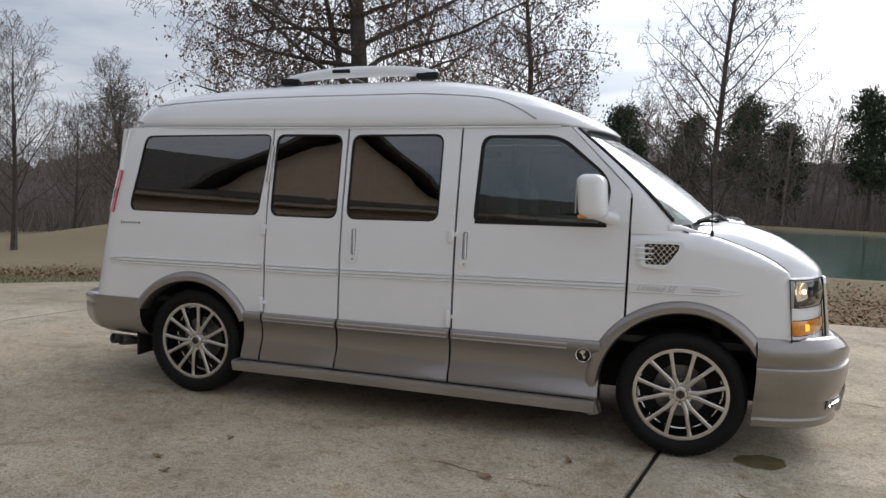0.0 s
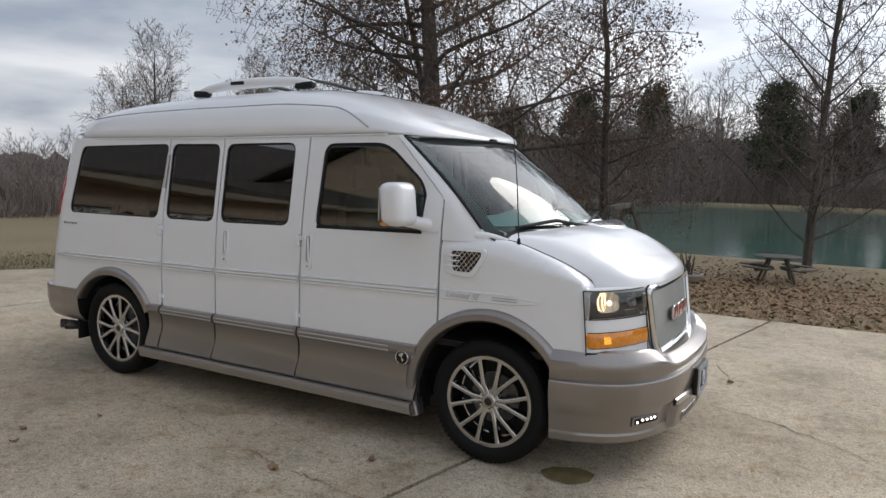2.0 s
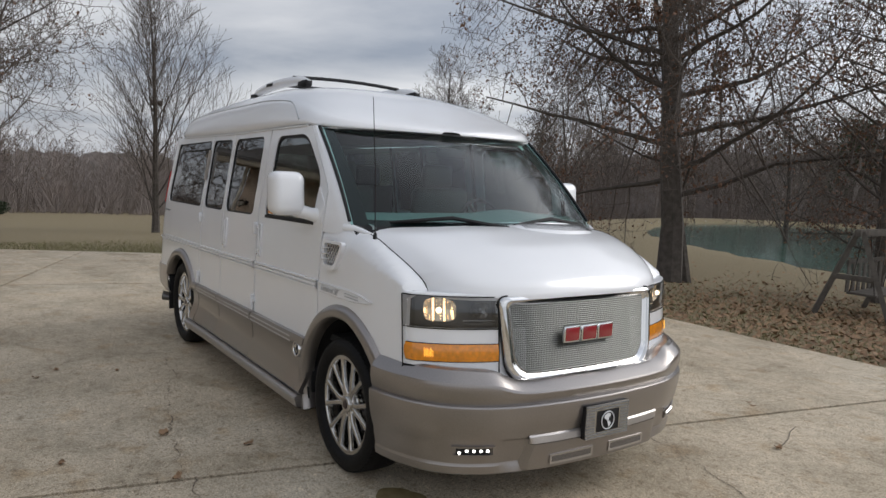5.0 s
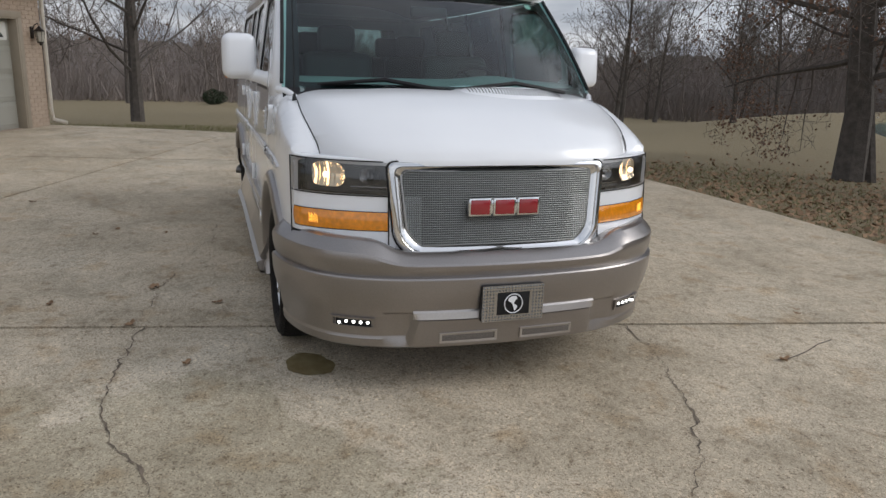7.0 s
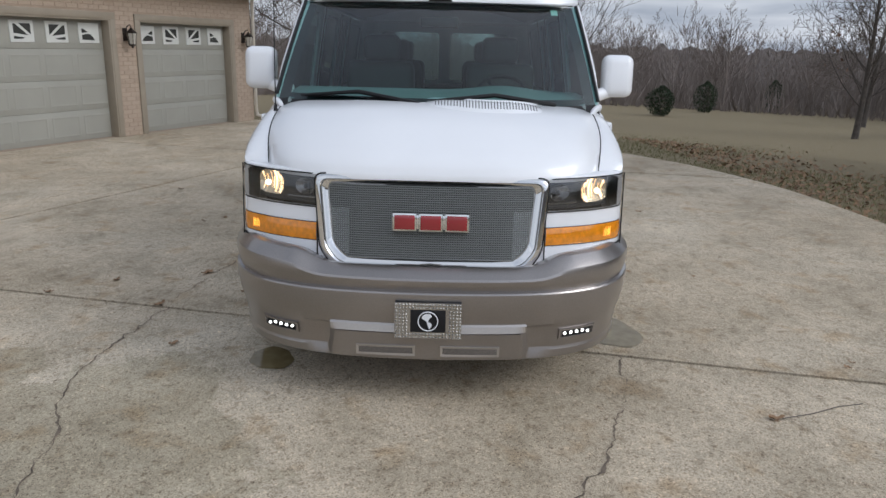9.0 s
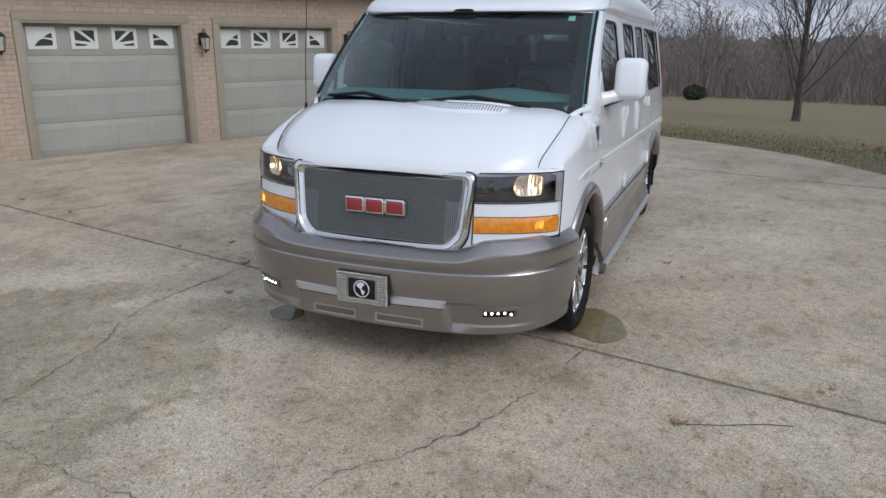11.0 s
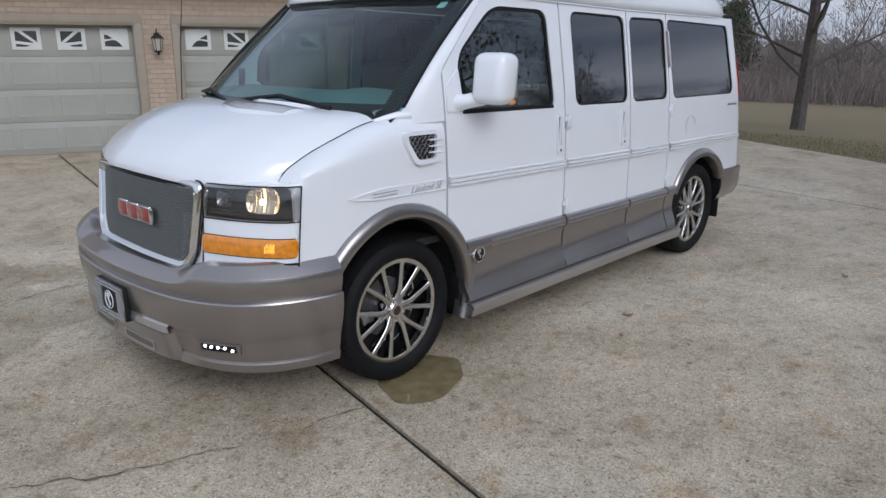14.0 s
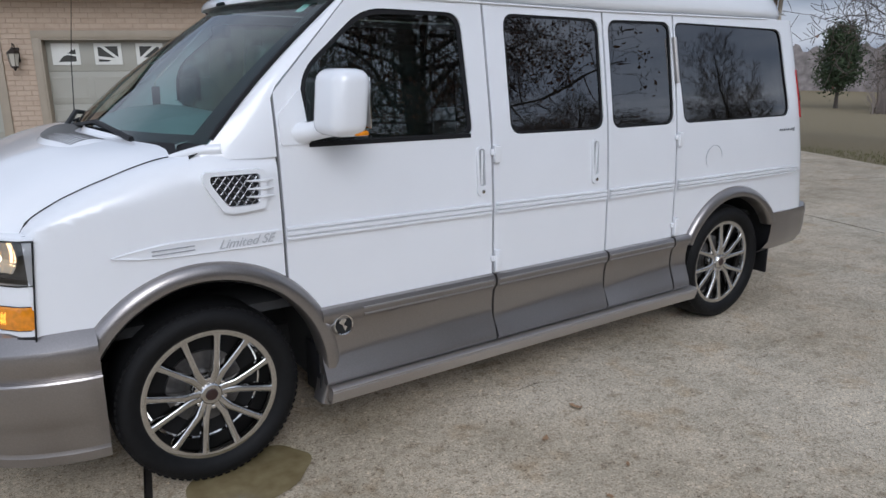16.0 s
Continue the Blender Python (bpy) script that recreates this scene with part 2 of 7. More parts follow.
WHEELCHROME = mat("smoked_wheel_chrome", (0.57, 0.56, 0.545), 0.06, metal=1.0, vary=0.05)
# bowl's own glow stands in for bulb light caught by the reflector
LITBOWL = emissive("lit_reflector", (1.0, 0.84, 0.62), 0.13)
LITBOWL.node_tree.nodes["Principled BSDF"].inputs["Metallic"].default_value = 1.0
LITBOWL.node_tree.nodes["Principled BSDF"].inputs["Roughness"].default_value = 0.15
CONCRETE = concrete()
JOINT = mat("joint_dirt", (0.024, 0.020, 0.016), 0.95, vary=0.3, scale=20)
CRACK = mat("crack_dirt", (0.15, 0.118, 0.088), 0.95, vary=0.5, scale=9)
GRASS = mat("winter_lawn", (0.322, 0.256, 0.142), 0.95, vary=0.36, scale=3.4, bump=0.9, bscale=45, color2=(0.175, 0.245, 0.088), big=2.6)
WATER = mat("pond_water", (0.066, 0.130, 0.108), 0.09, vary=0.3, scale=0.4, bump=0.30, bscale=2.6)
LEAFLITTER = mat("dead_leaf", (0.185, 0.105, 0.058), 0.85, vary=0.3, color2=(0.31, 0.195, 0.11), per=0.8)
OAKLEAF = mat("oak_leaf_brown", (0.105, 0.056, 0.038), 0.8, vary=0.35, color2=(0.19, 0.105, 0.065), per=0.8)
BARK = mat("bark", (0.082, 0.070, 0.060), 0.95, vary=0.35, scale=9, bump=0.8, bscale=30)
TWIG = mat("twig_bark", (0.115, 0.095, 0.08), 0.95, vary=0.25, scale=4)
WOODS = mat("far_woods_twigs", (0.205, 0.172, 0.152), 0.95, vary=0.3, scale=0.5)
HEADBLACK = mat("lamp_housing", (0.08, 0.081, 0.083), 0.35, vary=0.15, scale=40)
DISC = mat("brake_steel", (0.16, 0.155, 0.15), 0.4, metal=0.8, vary=0.2, scale=30)
PINE = mat("pine_needles", (0.030, 0.048, 0.022), 0.9, vary=0.4, scale=1.5, color2=(0.058, 0.082, 0.038), per=0.6)
BRICK = mat("tan_brick", (0.42, 0.325, 0.245), 0.9, vary=0.07, scale=12, bump=0.5, bscale=60, color2=(0.45, 0.355, 0.272), per=0.35, big=0.4)
MORTAR = mat("mortar", (0.375, 0.290, 0.220), 0.95, vary=0.1, bump=0.4, bscale=120)
DOORPAINT = mat("sage_door_paint", (0.325, 0.318, 0.275), 0.5, vary=0.05, scale=2, bump=0.08, bscale=90)
TRIM = mat("trim_paint", (0.30, 0.255, 0.195), 0.6, vary=0.06)
LITEPANE = mat("frosted_lite", (0.66, 0.66, 0.62), 0.25, vary=0.05, coat=0.6)
SUNBURST = mat("dark_lite", (0.05, 0.05, 0.045), 0.25, vary=0.2)
SHINGLE = mat("roof_shingle", (0.085, 0.075, 0.065), 0.95, vary=0.3, scale=6, bump=0.6, bscale=30)
LANTERN = mat("lantern_iron", (0.03, 0.022, 0.018), 0.5, metal=0.5, vary=0.2)
FROST = mat("lantern_glass", (0.45, 0.42, 0.36), 0.25, vary=0.1)
WEATHERED = mat("weathered_wood", (0.105, 0.092, 0.078), 0.9, vary=0.25, scale=8, bump=0.4, bscale=40)
STONE = mat("planter_stone", (0.36, 0.33, 0.29), 0.9, vary=0.15, bump=0.4)
WETCON = mat("oily_wet_stain", (0.215, 0.165, 0.080), 0.12, vary=0.2, scale=14, color2=(0.255, 0.205, 0.11))
BUSHLEAF = mat("bush_leaf", (0.022, 0.034, 0.014), 0.85, vary=0.35, per=0.6)

# ---------------------------------------------------------------- building helpers


def finish(ob, smooth=True, angle=38):
    me = ob.data
    if smooth and len(me.polygons):
        me.polygons.foreach_set("use_smooth", [True] * len(me.polygons))
        me.set_sharp_from_angle(angle=radians(angle))
    return ob


def part(name, bm, material, parent=None, label="", smooth=True, angle=38):
    """Links a bmesh as one mesh object, under a thing or a part if given."""
    bmesh.ops.recalc_face_normals(bm, faces=bm.faces[:])
    me = bpy.data.meshes.new(name)
    bm.to_mesh(me)
    bm.free()
    me.materials.append(material)
    ob = new(name, me)
    if parent is not None:
        ob.parent = parent
    finish(ob, smooth, angle)
    return tagged(ob, label)


def share(ob, m, parent=None):
    """Another object on the same mesh."""
    o = bpy.data.objects.new(ob.name, ob.data)
    scene.collection.objects.link(o)
    o.parent = parent if parent is not None else ob.parent
    o.matrix_basis = m
    for k in ("label", "category", "group", "kind"):
        if k in ob:
            o[k] = ob[k]
    return o


def raw(name, verts, faces, material, parent=None, smooth=False):
    me = bpy.data.meshes.new(name)
    me.from_pydata(verts, [], faces)
    me.materials.append(material)
    ob = new(name, me)
    if parent is not None:
        ob.parent = parent
    if smooth:
        finish(ob)
    return ob


def empty(name, m=None):
    e = new(name)
    e.empty_display_size = 0.2
    if m is not None:
        e.matrix_basis = m
    return e


def add_box(bm, c, size, bevel=0.0, rot=None, seg=2):
    """A box with rounded edges, added to bm; its faces keep their own geometry."""
    r = bmesh.ops.create_cube(bm, size=1.0)
    vs = r["verts"]
    bmesh.ops.scale(bm, vec=size, verts=vs)
    if bevel:
        es = list({e for v in vs for e in v.link_edges})
        r2 = bmesh.ops.bevel(bm, geom=es, offset=bevel, segments=seg, affect="EDGES", profile=0.5)
        vs = list({v for f in r2["faces"] for v in f.verts} | {v for v in vs if v.is_valid})
    if rot is not None:
        bmesh.ops.rotate(bm, cent=(0, 0, 0), matrix=rot, verts=vs)
    bmesh.ops.translate(bm, vec=c, verts=vs)
    return vs


def box(c, size, bevel=0.0, rot=None, seg=2):
    bm = bmesh.new()
    add_box(bm, c, size, bevel, rot, seg)
    return bm


def lathe(profile, n=32, axis="y", center=(0, 0, 0), bm=None):
    """Turns a profile of (radius, height) about an axis."""
    bm = bm or bmesh.new()
    rings = []
    for r, h in profile:
        ring = []
        for k in range(n):
            a = 2 * math.pi * k / n
            u, v = r * math.cos(a), r * math.sin(a)
            p = (u, h, v) if axis == "y" else ((u, v, h) if axis == "z" else (h, u, v))
            ring.append(bm.verts.new(Vector(p) + Vector(center)))
        rings.append(ring)
    for a, b in zip(rings, rings[1:]):
        for k in range(n):
            bm.faces.new((a[k], a[(k + 1) % n], b[(k + 1) % n], b[k]))
    return bm


def skin(rows, bm=None, close=False):
    """A surface through rows of points of equal count."""
    bm = bm or bmesh.new()
    vr = [[bm.verts.new(p) for p in r] for r in rows]
    for a, b in zip(vr, vr[1:]):
        n = len(a)
        for k in range(n if close else n - 1):
            bm.faces.new((a[k], a[(k + 1) % n], b[(k + 1) % n], b[k]))
    return bm


def thicken(bm, t, inward=None):
    """Gives an open surface depth: a second skin moved by t towards inward (a function of the point) or along the normals."""
    bmesh.ops.recalc_face_normals(bm, faces=bm.faces[:])
    if inward is None:
        bmesh.ops.solidify(bm, geom=bm.faces[:] + bm.edges[:] + bm.verts[:], thickness=t)
        return bm
    old = bm.verts[:]
    r = bmesh.ops.extrude_face_region(bm, geom=bm.faces[:])
    for v in [g for g in r["geom"] if isinstance(g, bmesh.types.BMVert)]:
        v.co += inward(v.co) * t
    return bm


def round_poly(pts, r, n=5):
    """The outline with its corners rounded; r is one radius or one per corner."""
    out, m = [], len(pts)
    for i in range(m):
        p0, p, p1 = (Vector(pts[j % m]).to_2d() for j in (i - 1, i, i + 1))
        rr = r[i] if isinstance(r, (list, tuple)) else r
        a, b = p0 - p, p1 - p
        d = min(rr, a.length * 0.45, b.length * 0.45)
        if d < 1e-4:
            out.append(tuple(p))
            continue
        s, e = p + a.normalized() * d, p + b.normalized() * d
        for k in range(n + 1):
            t = k / n
            out.append(tuple((1 - t) ** 2 * s + 2 * t * (1 - t) * p + t * t * e))
    return out


def arc(cx, cz, r, a0, a1, n=16):
    return [(cx + r * math.cos(radians(a0 + (a1 - a0) * k / n)), cz + r * math.sin(radians(a0 + (a1 - a0) * k / n))) for k in range(n + 1)]


def sheet(outline, holes=(), cuts_x=(), cuts_z=()):
    """A flat filled outline with holes in the plane of x and z, cut by lines so that it can be bent."""
    bm = bmesh.new()
    for loop in (outline, *holes):
        vs = [bm.verts.new((p[0], 0, p[1])) for p in loop]
        for k in range(len(vs)):
            bm.edges.new((vs[k], vs[(k + 1) % len(vs)]))
    bmesh.ops.triangle_fill(bm, use_beauty=True, use_dissolve=False, edges=bm.edges[:], normal=(0, -1, 0))
    for axis, cuts in ((0, cuts_x), (2, cuts_z)):
        for c in cuts:
            co, no = Vector((0, 0, 0)), Vector((0, 0, 0))
            co[axis], no[axis] = c, 1
            bmesh.ops.bisect_plane(bm, geom=bm.verts[:] + bm.edges[:] + bm.faces[:], dist=1e-5, plane_co=co, plane_no=no)
    return bm


def bend(bm, f):
    for v in bm.verts:
        v.co = f(v.co.x, v.co.z)
    return bm


def span(a, b, step):
    n = max(1, int(math.ceil(abs(b - a) / step)))
    return [a + (b - a) * k / n for k in range(1, n)]


def lerp_table(table, x):
    if x <= table[0][0]:
        return table[0][1]
    for (x0, y0), (x1, y1) in zip(table, table[1:]):
        if x <= x1:
            t = (x - x0) / (x1 - x0)
            return y0 + (y1 - y0) * t
    return table[-1][1]


def smooth_table(table, x):
    """Monotone-ish cubic through a short table."""
    n = len(table)
    if x <= table[0][0]:
        return table[0][1]
    if x >= table[-1][0]:
        return table[-1][1]
    for i in range(n - 1):
        if x <= table[i + 1][0]:
            break
    x0, y0 = table[i]
    x1, y1 = table[i + 1]

    def slope(j):
        if 0 < j < n - 1:
            a = (table[j][1] - table[j - 1][1]) / (table[j][0] - table[j - 1][0])
            b = (table[j + 1][1] - table[j][1]) / (table[j + 1][0] - table[j][0])
            return 0.0 if a * b <= 0 else 2 * a * b / (a + b)
        j0 = min(max(j, 1), n - 1)
        return (table[j0][1] - table[j0 - 1][1]) / (table[j0][0] - table[j0 - 1][0])

    h = x1 - x0
    t = (x - x0) / h
    return (2 * t**3 - 3 * t**2 + 1) * y0 + (t**3 - 2 * t**2 + t) * h * slope(i) + (-2 * t**3 + 3 * t**2) * y1 + (t**3 - t**2) * h * slope(i + 1)


def tube(points, r, n=6, bm=None, cap=True):
    """A round rod along points; r is one radius or one per point."""
    bm = bm or bmesh.new()
    pts = [Vector(p) for p in points]
    rings = []
    up = Vector((0.137, 0.31, 0.94))
    for i, p in enumerate(pts):
        d = (pts[min(i + 1, len(pts) - 1)] - pts[max(i - 1, 0)]).normalized()
        a = d.cross(up).normalized()
        b = d.cross(a)
        rr = r[i] if isinstance(r, (list, tuple)) else r
        rings.append([bm.verts.new(p + a * rr * math.cos(2 * math.pi * k / n) + b * rr * math.sin(2 * math.pi * k / n)) for k in range(n)])
    for s, e in zip(rings, rings[1:]):
        for k in range(n):
            bm.faces.new((s[k], s[(k + 1) % n], e[(k + 1) % n], e[k]))
    if cap:
        bm.faces.new(rings[0][::-1])
        bm.faces.new(rings[-1])
    return bm

# ---------------------------------------------------------------- ground, driveway, pond
GARAGE_AT, GARAGE_TURN = Vector((-3.45, -8.09, 0)), 157.2
GM = pose(GARAGE_AT.x, GARAGE_AT.y, 0, 0, 0, GARAGE_TURN)
POND_C, POND_R, WATER_Z = (2.0, 36.5), (27.0, 20.5), -0.62
# far edge of the slab, as y-of-x bend round the turning area
SLAB_EDGE = [(-12.6, -5.0), (-12.0, -3.0), (-11.3, -1.4), (-10.6, 0.2), (-9.7, 1.8), (-8.6, 3.0), (-7.2, 3.95), (-5.4, 4.6), (-3.4, 4.8), (-1.0, 4.85), (2.1, 4.9), (6.0, 5.05), (14.0, 5.4), (26.0, 6.0)]


def slab_outline():
    pts = []
    for (x0, y0), (x1, y1) in zip(SLAB_EDGE, SLAB_EDGE[1:]):
        n = 5
        pts += [(x0 + (x1 - x0) * k / n, y0 + (y1 - y0) * k / n) for k in range(n)]
    pts.append(SLAB_EDGE[-1])
    for _ in range(3):
        pts = [pts[0]] + [tuple((Vector(pts[i - 1]) + 2 * Vector(pts[i]) + Vector(pts[i + 1])) / 4) for i in range(1, len(pts) - 1)] + [pts[-1]]
    return pts


EDGE = slab_outline()
EDGE_NP = np.array(EDGE)


def inside_slab(x, y):
    """True on the concrete side of the edge."""
    i = int(np.argmin((EDGE_NP[:, 0] - x) ** 2 + (EDGE_NP[:, 1] - y) ** 2))
    a, b = EDGE_NP[max(i - 1, 0)], EDGE_NP[min(i + 1, len(EDGE_NP) - 1)]
    return (b[0] - a[0]) * (y - a[1]) - (b[1] - a[1]) * (x - a[0]) < 0


def ground_z(x, y):
    d = float(np.sqrt(np.min((EDGE_NP[:, 0] - x) ** 2 + (EDGE_NP[:, 1] - y) ** 2)))
    if inside_slab(x, y):
        z = -0.12
    else:
        fall = 0.075 * d if d < 14 else 1.05 + 0.042 * (d - 14)
        z = -0.03 - min(fall, 2.7)
        z += 0.05 * noise.noise(Vector((x * 0.12, y * 0.12, 0))) * min(1, d / 6)
    # pond bowl and its bank
    q = math.hypot((x - POND_C[0]) / POND_R[0], (y - POND_C[1]) / POND_R[1])
    w = noise.noise(Vector((x * 0.11, y * 0.11, 3))) * 0.02
    q += w
    if q < 1.7 and not inside_slab(x, y):
        bank = -0.42 if q > 1 else -0.42 - (1 - q) * 6
        k = max(0.0, min(1.0, (q - 1.03) / 0.45))
        k = k * k * (3 - 2 * k)
        z = max(bank, -2.2) * (1 - k) + z * k if q > 0.99 else max(-0.5 - (1 - q) * 6, -2.2)
    return z


def graded(a, b, near0, near1, fine, growth=1.16):
    """Coordinates that are fine between near0 and near1 and widen outwards."""
    out = list(np.arange(near0, near1, fine))
    s, x = fine, near1
    while x < b:
        out.append(x)
        s *= growth
        x += s
    s, x = fine, near0 - fine
    low = []
    while x > a:
        low.append(x)
        s *= growth
        x -= s
    return sorted(low + out + [a, b])


gx = graded(-1500, 1500, -30, 20, 0.8)
gy = graded(-1500, 1500, -8, 60, 0.8)
gv = [(x, y, ground_z(x, y)) for y in gy for x in gx]
gf = [(j * len(gx) + i, j * len(gx) + i + 1, (j + 1) * len(gx) + i + 1, (j + 1) * len(gx) + i) for j in range(len(gy) - 1) for i in range(len(gx) - 1)]
ground = raw("ground", gv, gf, GRASS, smooth=True)
tagged(ground, "dormant tan and dull green winter lawn sloping away from the drive", "lawn", kind="structure")

bm = bmesh.new()
ring = [bm.verts.new((POND_C[0] + POND_R[0] * 1.02 * math.cos(a), POND_C[1] + POND_R[1] * 1.02 * math.sin(a), WATER_Z)) for a in np.linspace(0, 2 * math.pi, 96, endpoint=False)]
bm.faces.new(ring)
water = part("water", bm, WATER, None, smooth=False)
tagged(water, "green pond water with small wind ripples", "pond", kind="structure")

# driveway: slabs parted by open joints
driveway = empty("driveway")
tagged(driveway, "worn tan concrete driveway with control joints and cracks", "driveway", kind="structure")
full = EDGE + [(26.0, -30.0), (6.0, -30.0), (6.0, -12.0), (-1.0, -9.5), (-13.5, -5.2)]
LINES = [((0.09, 0.0), (0.205, 1.0)), ((-6.92, 0.0), (0.21, 1.0)), ((8.6, 0.0), (0.205, 1.0)), ((-3.01, -4.04), (-0.929, 0.369))]


def cut(polys, line, gap=0.017):
    (px, py), (dx, dy) = line
    d = Vector((dx, dy)).normalized()
    n = Vector((-d.y, d.x))
    out = []
    for poly in polys:
        for s in (1, -1):
            res = []
            for i in range(len(poly)):
                a, b = Vector(poly[i]), Vector(poly[(i + 1) % len(poly)])
                fa, fb = s * n.dot(a - Vector((px, py))) - gap, s * n.dot(b - Vector((px, py))) - gap
                if fa >= 0:
                    res.append(tuple(a))
                if fa * fb < 0:
                    res.append(tuple(a + (b - a) * (fa / (fa - fb))))
            if len(res) > 2:
                out.append(res)
    return out


slabs = [full]
for i, ln in enumerate(LINES):
    if i < 3:
        slabs = cut(slabs, ln)
    else:
        near = [p for p in slabs if sum(v[0] for v in p) / len(p) < -0.5 and sum(v[0] for v in p) / len(p) > -14]
        slabs = [p for p in slabs if p not in near] + cut(near, ln)
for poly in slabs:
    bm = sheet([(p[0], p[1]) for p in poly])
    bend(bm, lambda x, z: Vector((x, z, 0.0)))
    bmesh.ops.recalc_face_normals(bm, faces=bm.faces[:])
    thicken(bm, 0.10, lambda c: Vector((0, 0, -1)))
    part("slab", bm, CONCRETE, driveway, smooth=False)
bm = sheet([(p[0], p[1]) for p in full])
bend(bm, lambda x, z: Vector((x, z, -0.022)))
part("joint_filler", bm, JOINT, driveway, smooth=False)


def crack(name, pts, width, seed, material=None):
    """A meandering hairline: a thin strip with uneven width."""
    rnd = random.Random(seed)
    line = []
    for (x0, y0), (x1, y1) in zip(pts, pts[1:]):
        n = max(2, int(math.hypot(x1 - x0, y1 - y0) / 0.03))
        line += [(x0 + (x1 - x0) * k / n, y0 + (y1 - y0) * k / n) for k in range(n)]
    line.append(pts[-1])
    verts, faces = [], []
    off = 0.0
    for i, p in enumerate(line):
        a, b = line[max(i - 1, 0)], line[min(i + 1, len(line) - 1)]
        d = Vector((b[0] - a[0], b[1] - a[1])).normalized()
        off = off * 0.88 + rnd.gauss(0, 0.011)
        w = width * (0.12 + 0.75 * rnd.random() ** 1.5) * (0.35 + 0.75 * abs(math.sin(0.17 * i + seed) * math.sin(0.071 * i + 2 * seed)))
        c = Vector(p) + Vector((-d.y, d.x)) * off
        for s in (-1, 1):
            q = c + Vector((-d.y, d.x)) * s * w / 2
            verts.append((q.x, q.y, 0.004))
        if i:
            faces.append((2 * i - 2, 2 * i - 1, 2 * i + 1, 2 * i))
    return raw(name, verts, faces, material or CRACK, driveway)


crack("crack", [(0.33, 1.09), (0.42, 1.08), (0.80, 1.00), (1.18, 0.89), (1.54, 0.75), (1.80, 0.61), (2.04, 0.38), (2.26, 0.28), (3.0, -0.1)], 0.022, 1)
crack("crack", [(-0.30, -1.77), (0.11, -1.81), (0.76, -1.84), (1.18, -1.76), (1.52, -1.67), (1.80, -1.60), (2.6, -1.4)], 0.026, 2)
crack("crack", [(-0.36, -1.78), (-1.02, -1.75), (-1.65, -1.55), (-2.45, -1.37), (-2.9, -1.3)], 0.014, 3)
crack("crack", [(2.30, -1.5), (2.41, -1.2), (2.50, -0.7), (2.52, -0.34), (2.6, 0.2)], 0.014, 4)
crack("crack", [(-4.6, 2.2), (-3.9, 1.75), (-3.5, 1.50), (-2.9, 1.62)], 0.010, 5)
crack("crack", [(-1.3, -5.2), (-2.6, -4.75), (-3.8, -4.2)], 0.014, 6)
crack("crack", [(-0.36, 0.96), (-1.12, 0.96), (-1.6, 1.06), (-2.05, 1.17)], 0.010, 7)
crack("crack", [(-4.6, -1.4), (-4.89, -1.25), (-5.2, -1.0), (-5.56, -0.84)], 0.012, 8)


def puddle(cx, cy, rx, ry, turn, seed):
    rnd = random.Random(seed)
    ph = [rnd.uniform(0, 6.28) for _ in range(4)]
    bm = bmesh.new()
    vs = []
    for k in range(48):
        a = 2 * math.pi * k / 48
        r = 1 + 0.07 * math.sin(2 * a + ph[0]) + 0.05 * math.sin(3 * a + ph[1]) + 0.03 * math.sin(7 * a + ph[2])
        p = Vector((rx * r * math.cos(a), ry * r * math.sin(a)))
        p.rotate(Matrix.Rotation(turn, 2))
        vs.append(bm.verts.new((cx + p.x, cy + p.y, 0.005)))
    bm.faces.new(vs)
    ob = part("wet_stain", bm, WETCON, driveway, "dark olive wet stain on the concrete", smooth=False)
    return ob


puddle(0.49, -0.89, 0.145, 0.125, 0.2, 1)
puddle(-0.09, 1.08, 0.30, 0.215, 0.25, 2)

# ---------------------------------------------------------------- garage
garage = empty("garage", GM)
tagged(garage, "tan brick garage wing with sage panelled overhead doors", "garage")
DOOR_W, PITCH_W, DOOR_H, WALL_H = 2.50, 3.16, 2.03, 2.95
GX0, GX1 = -7.2, 9.62
doors_x = [0.11 + PITCH_W * k for k in (-2, -1, 0, 1, 2)]


def rect(x0, z0, x1, z1):
    return [(x0, z0), (x1, z0), (x1, z1), (x0, z1)]


# in garage space x runs along the wall, the outside is -y after the turn (towards the drive)
bm = sheet(rect(GX0, 0, GX1, WALL_H), [rect(x, 0.001, x + DOOR_W, DOOR_H) for x in doors_x])
bend(bm, lambda x, z: Vector((x, 0, z)))
thicken(bm, 0.22, lambda c: Vector((0, 1, 0)))
part("wall", bm, MORTAR, garage, smooth=False)
bm = box(((GX1 - 0.11), 3.6, WALL_H / 2), (0.22, 7.0, WALL_H))
part("wall", bm, BRICK, garage, smooth=False)
bm = box(((GX0 + GX1) / 2, 0.9, -0.05), (GX1 - GX0, 1.6, 0.1))
part("floor_slab", bm, CONCRETE, garage, smooth=False)

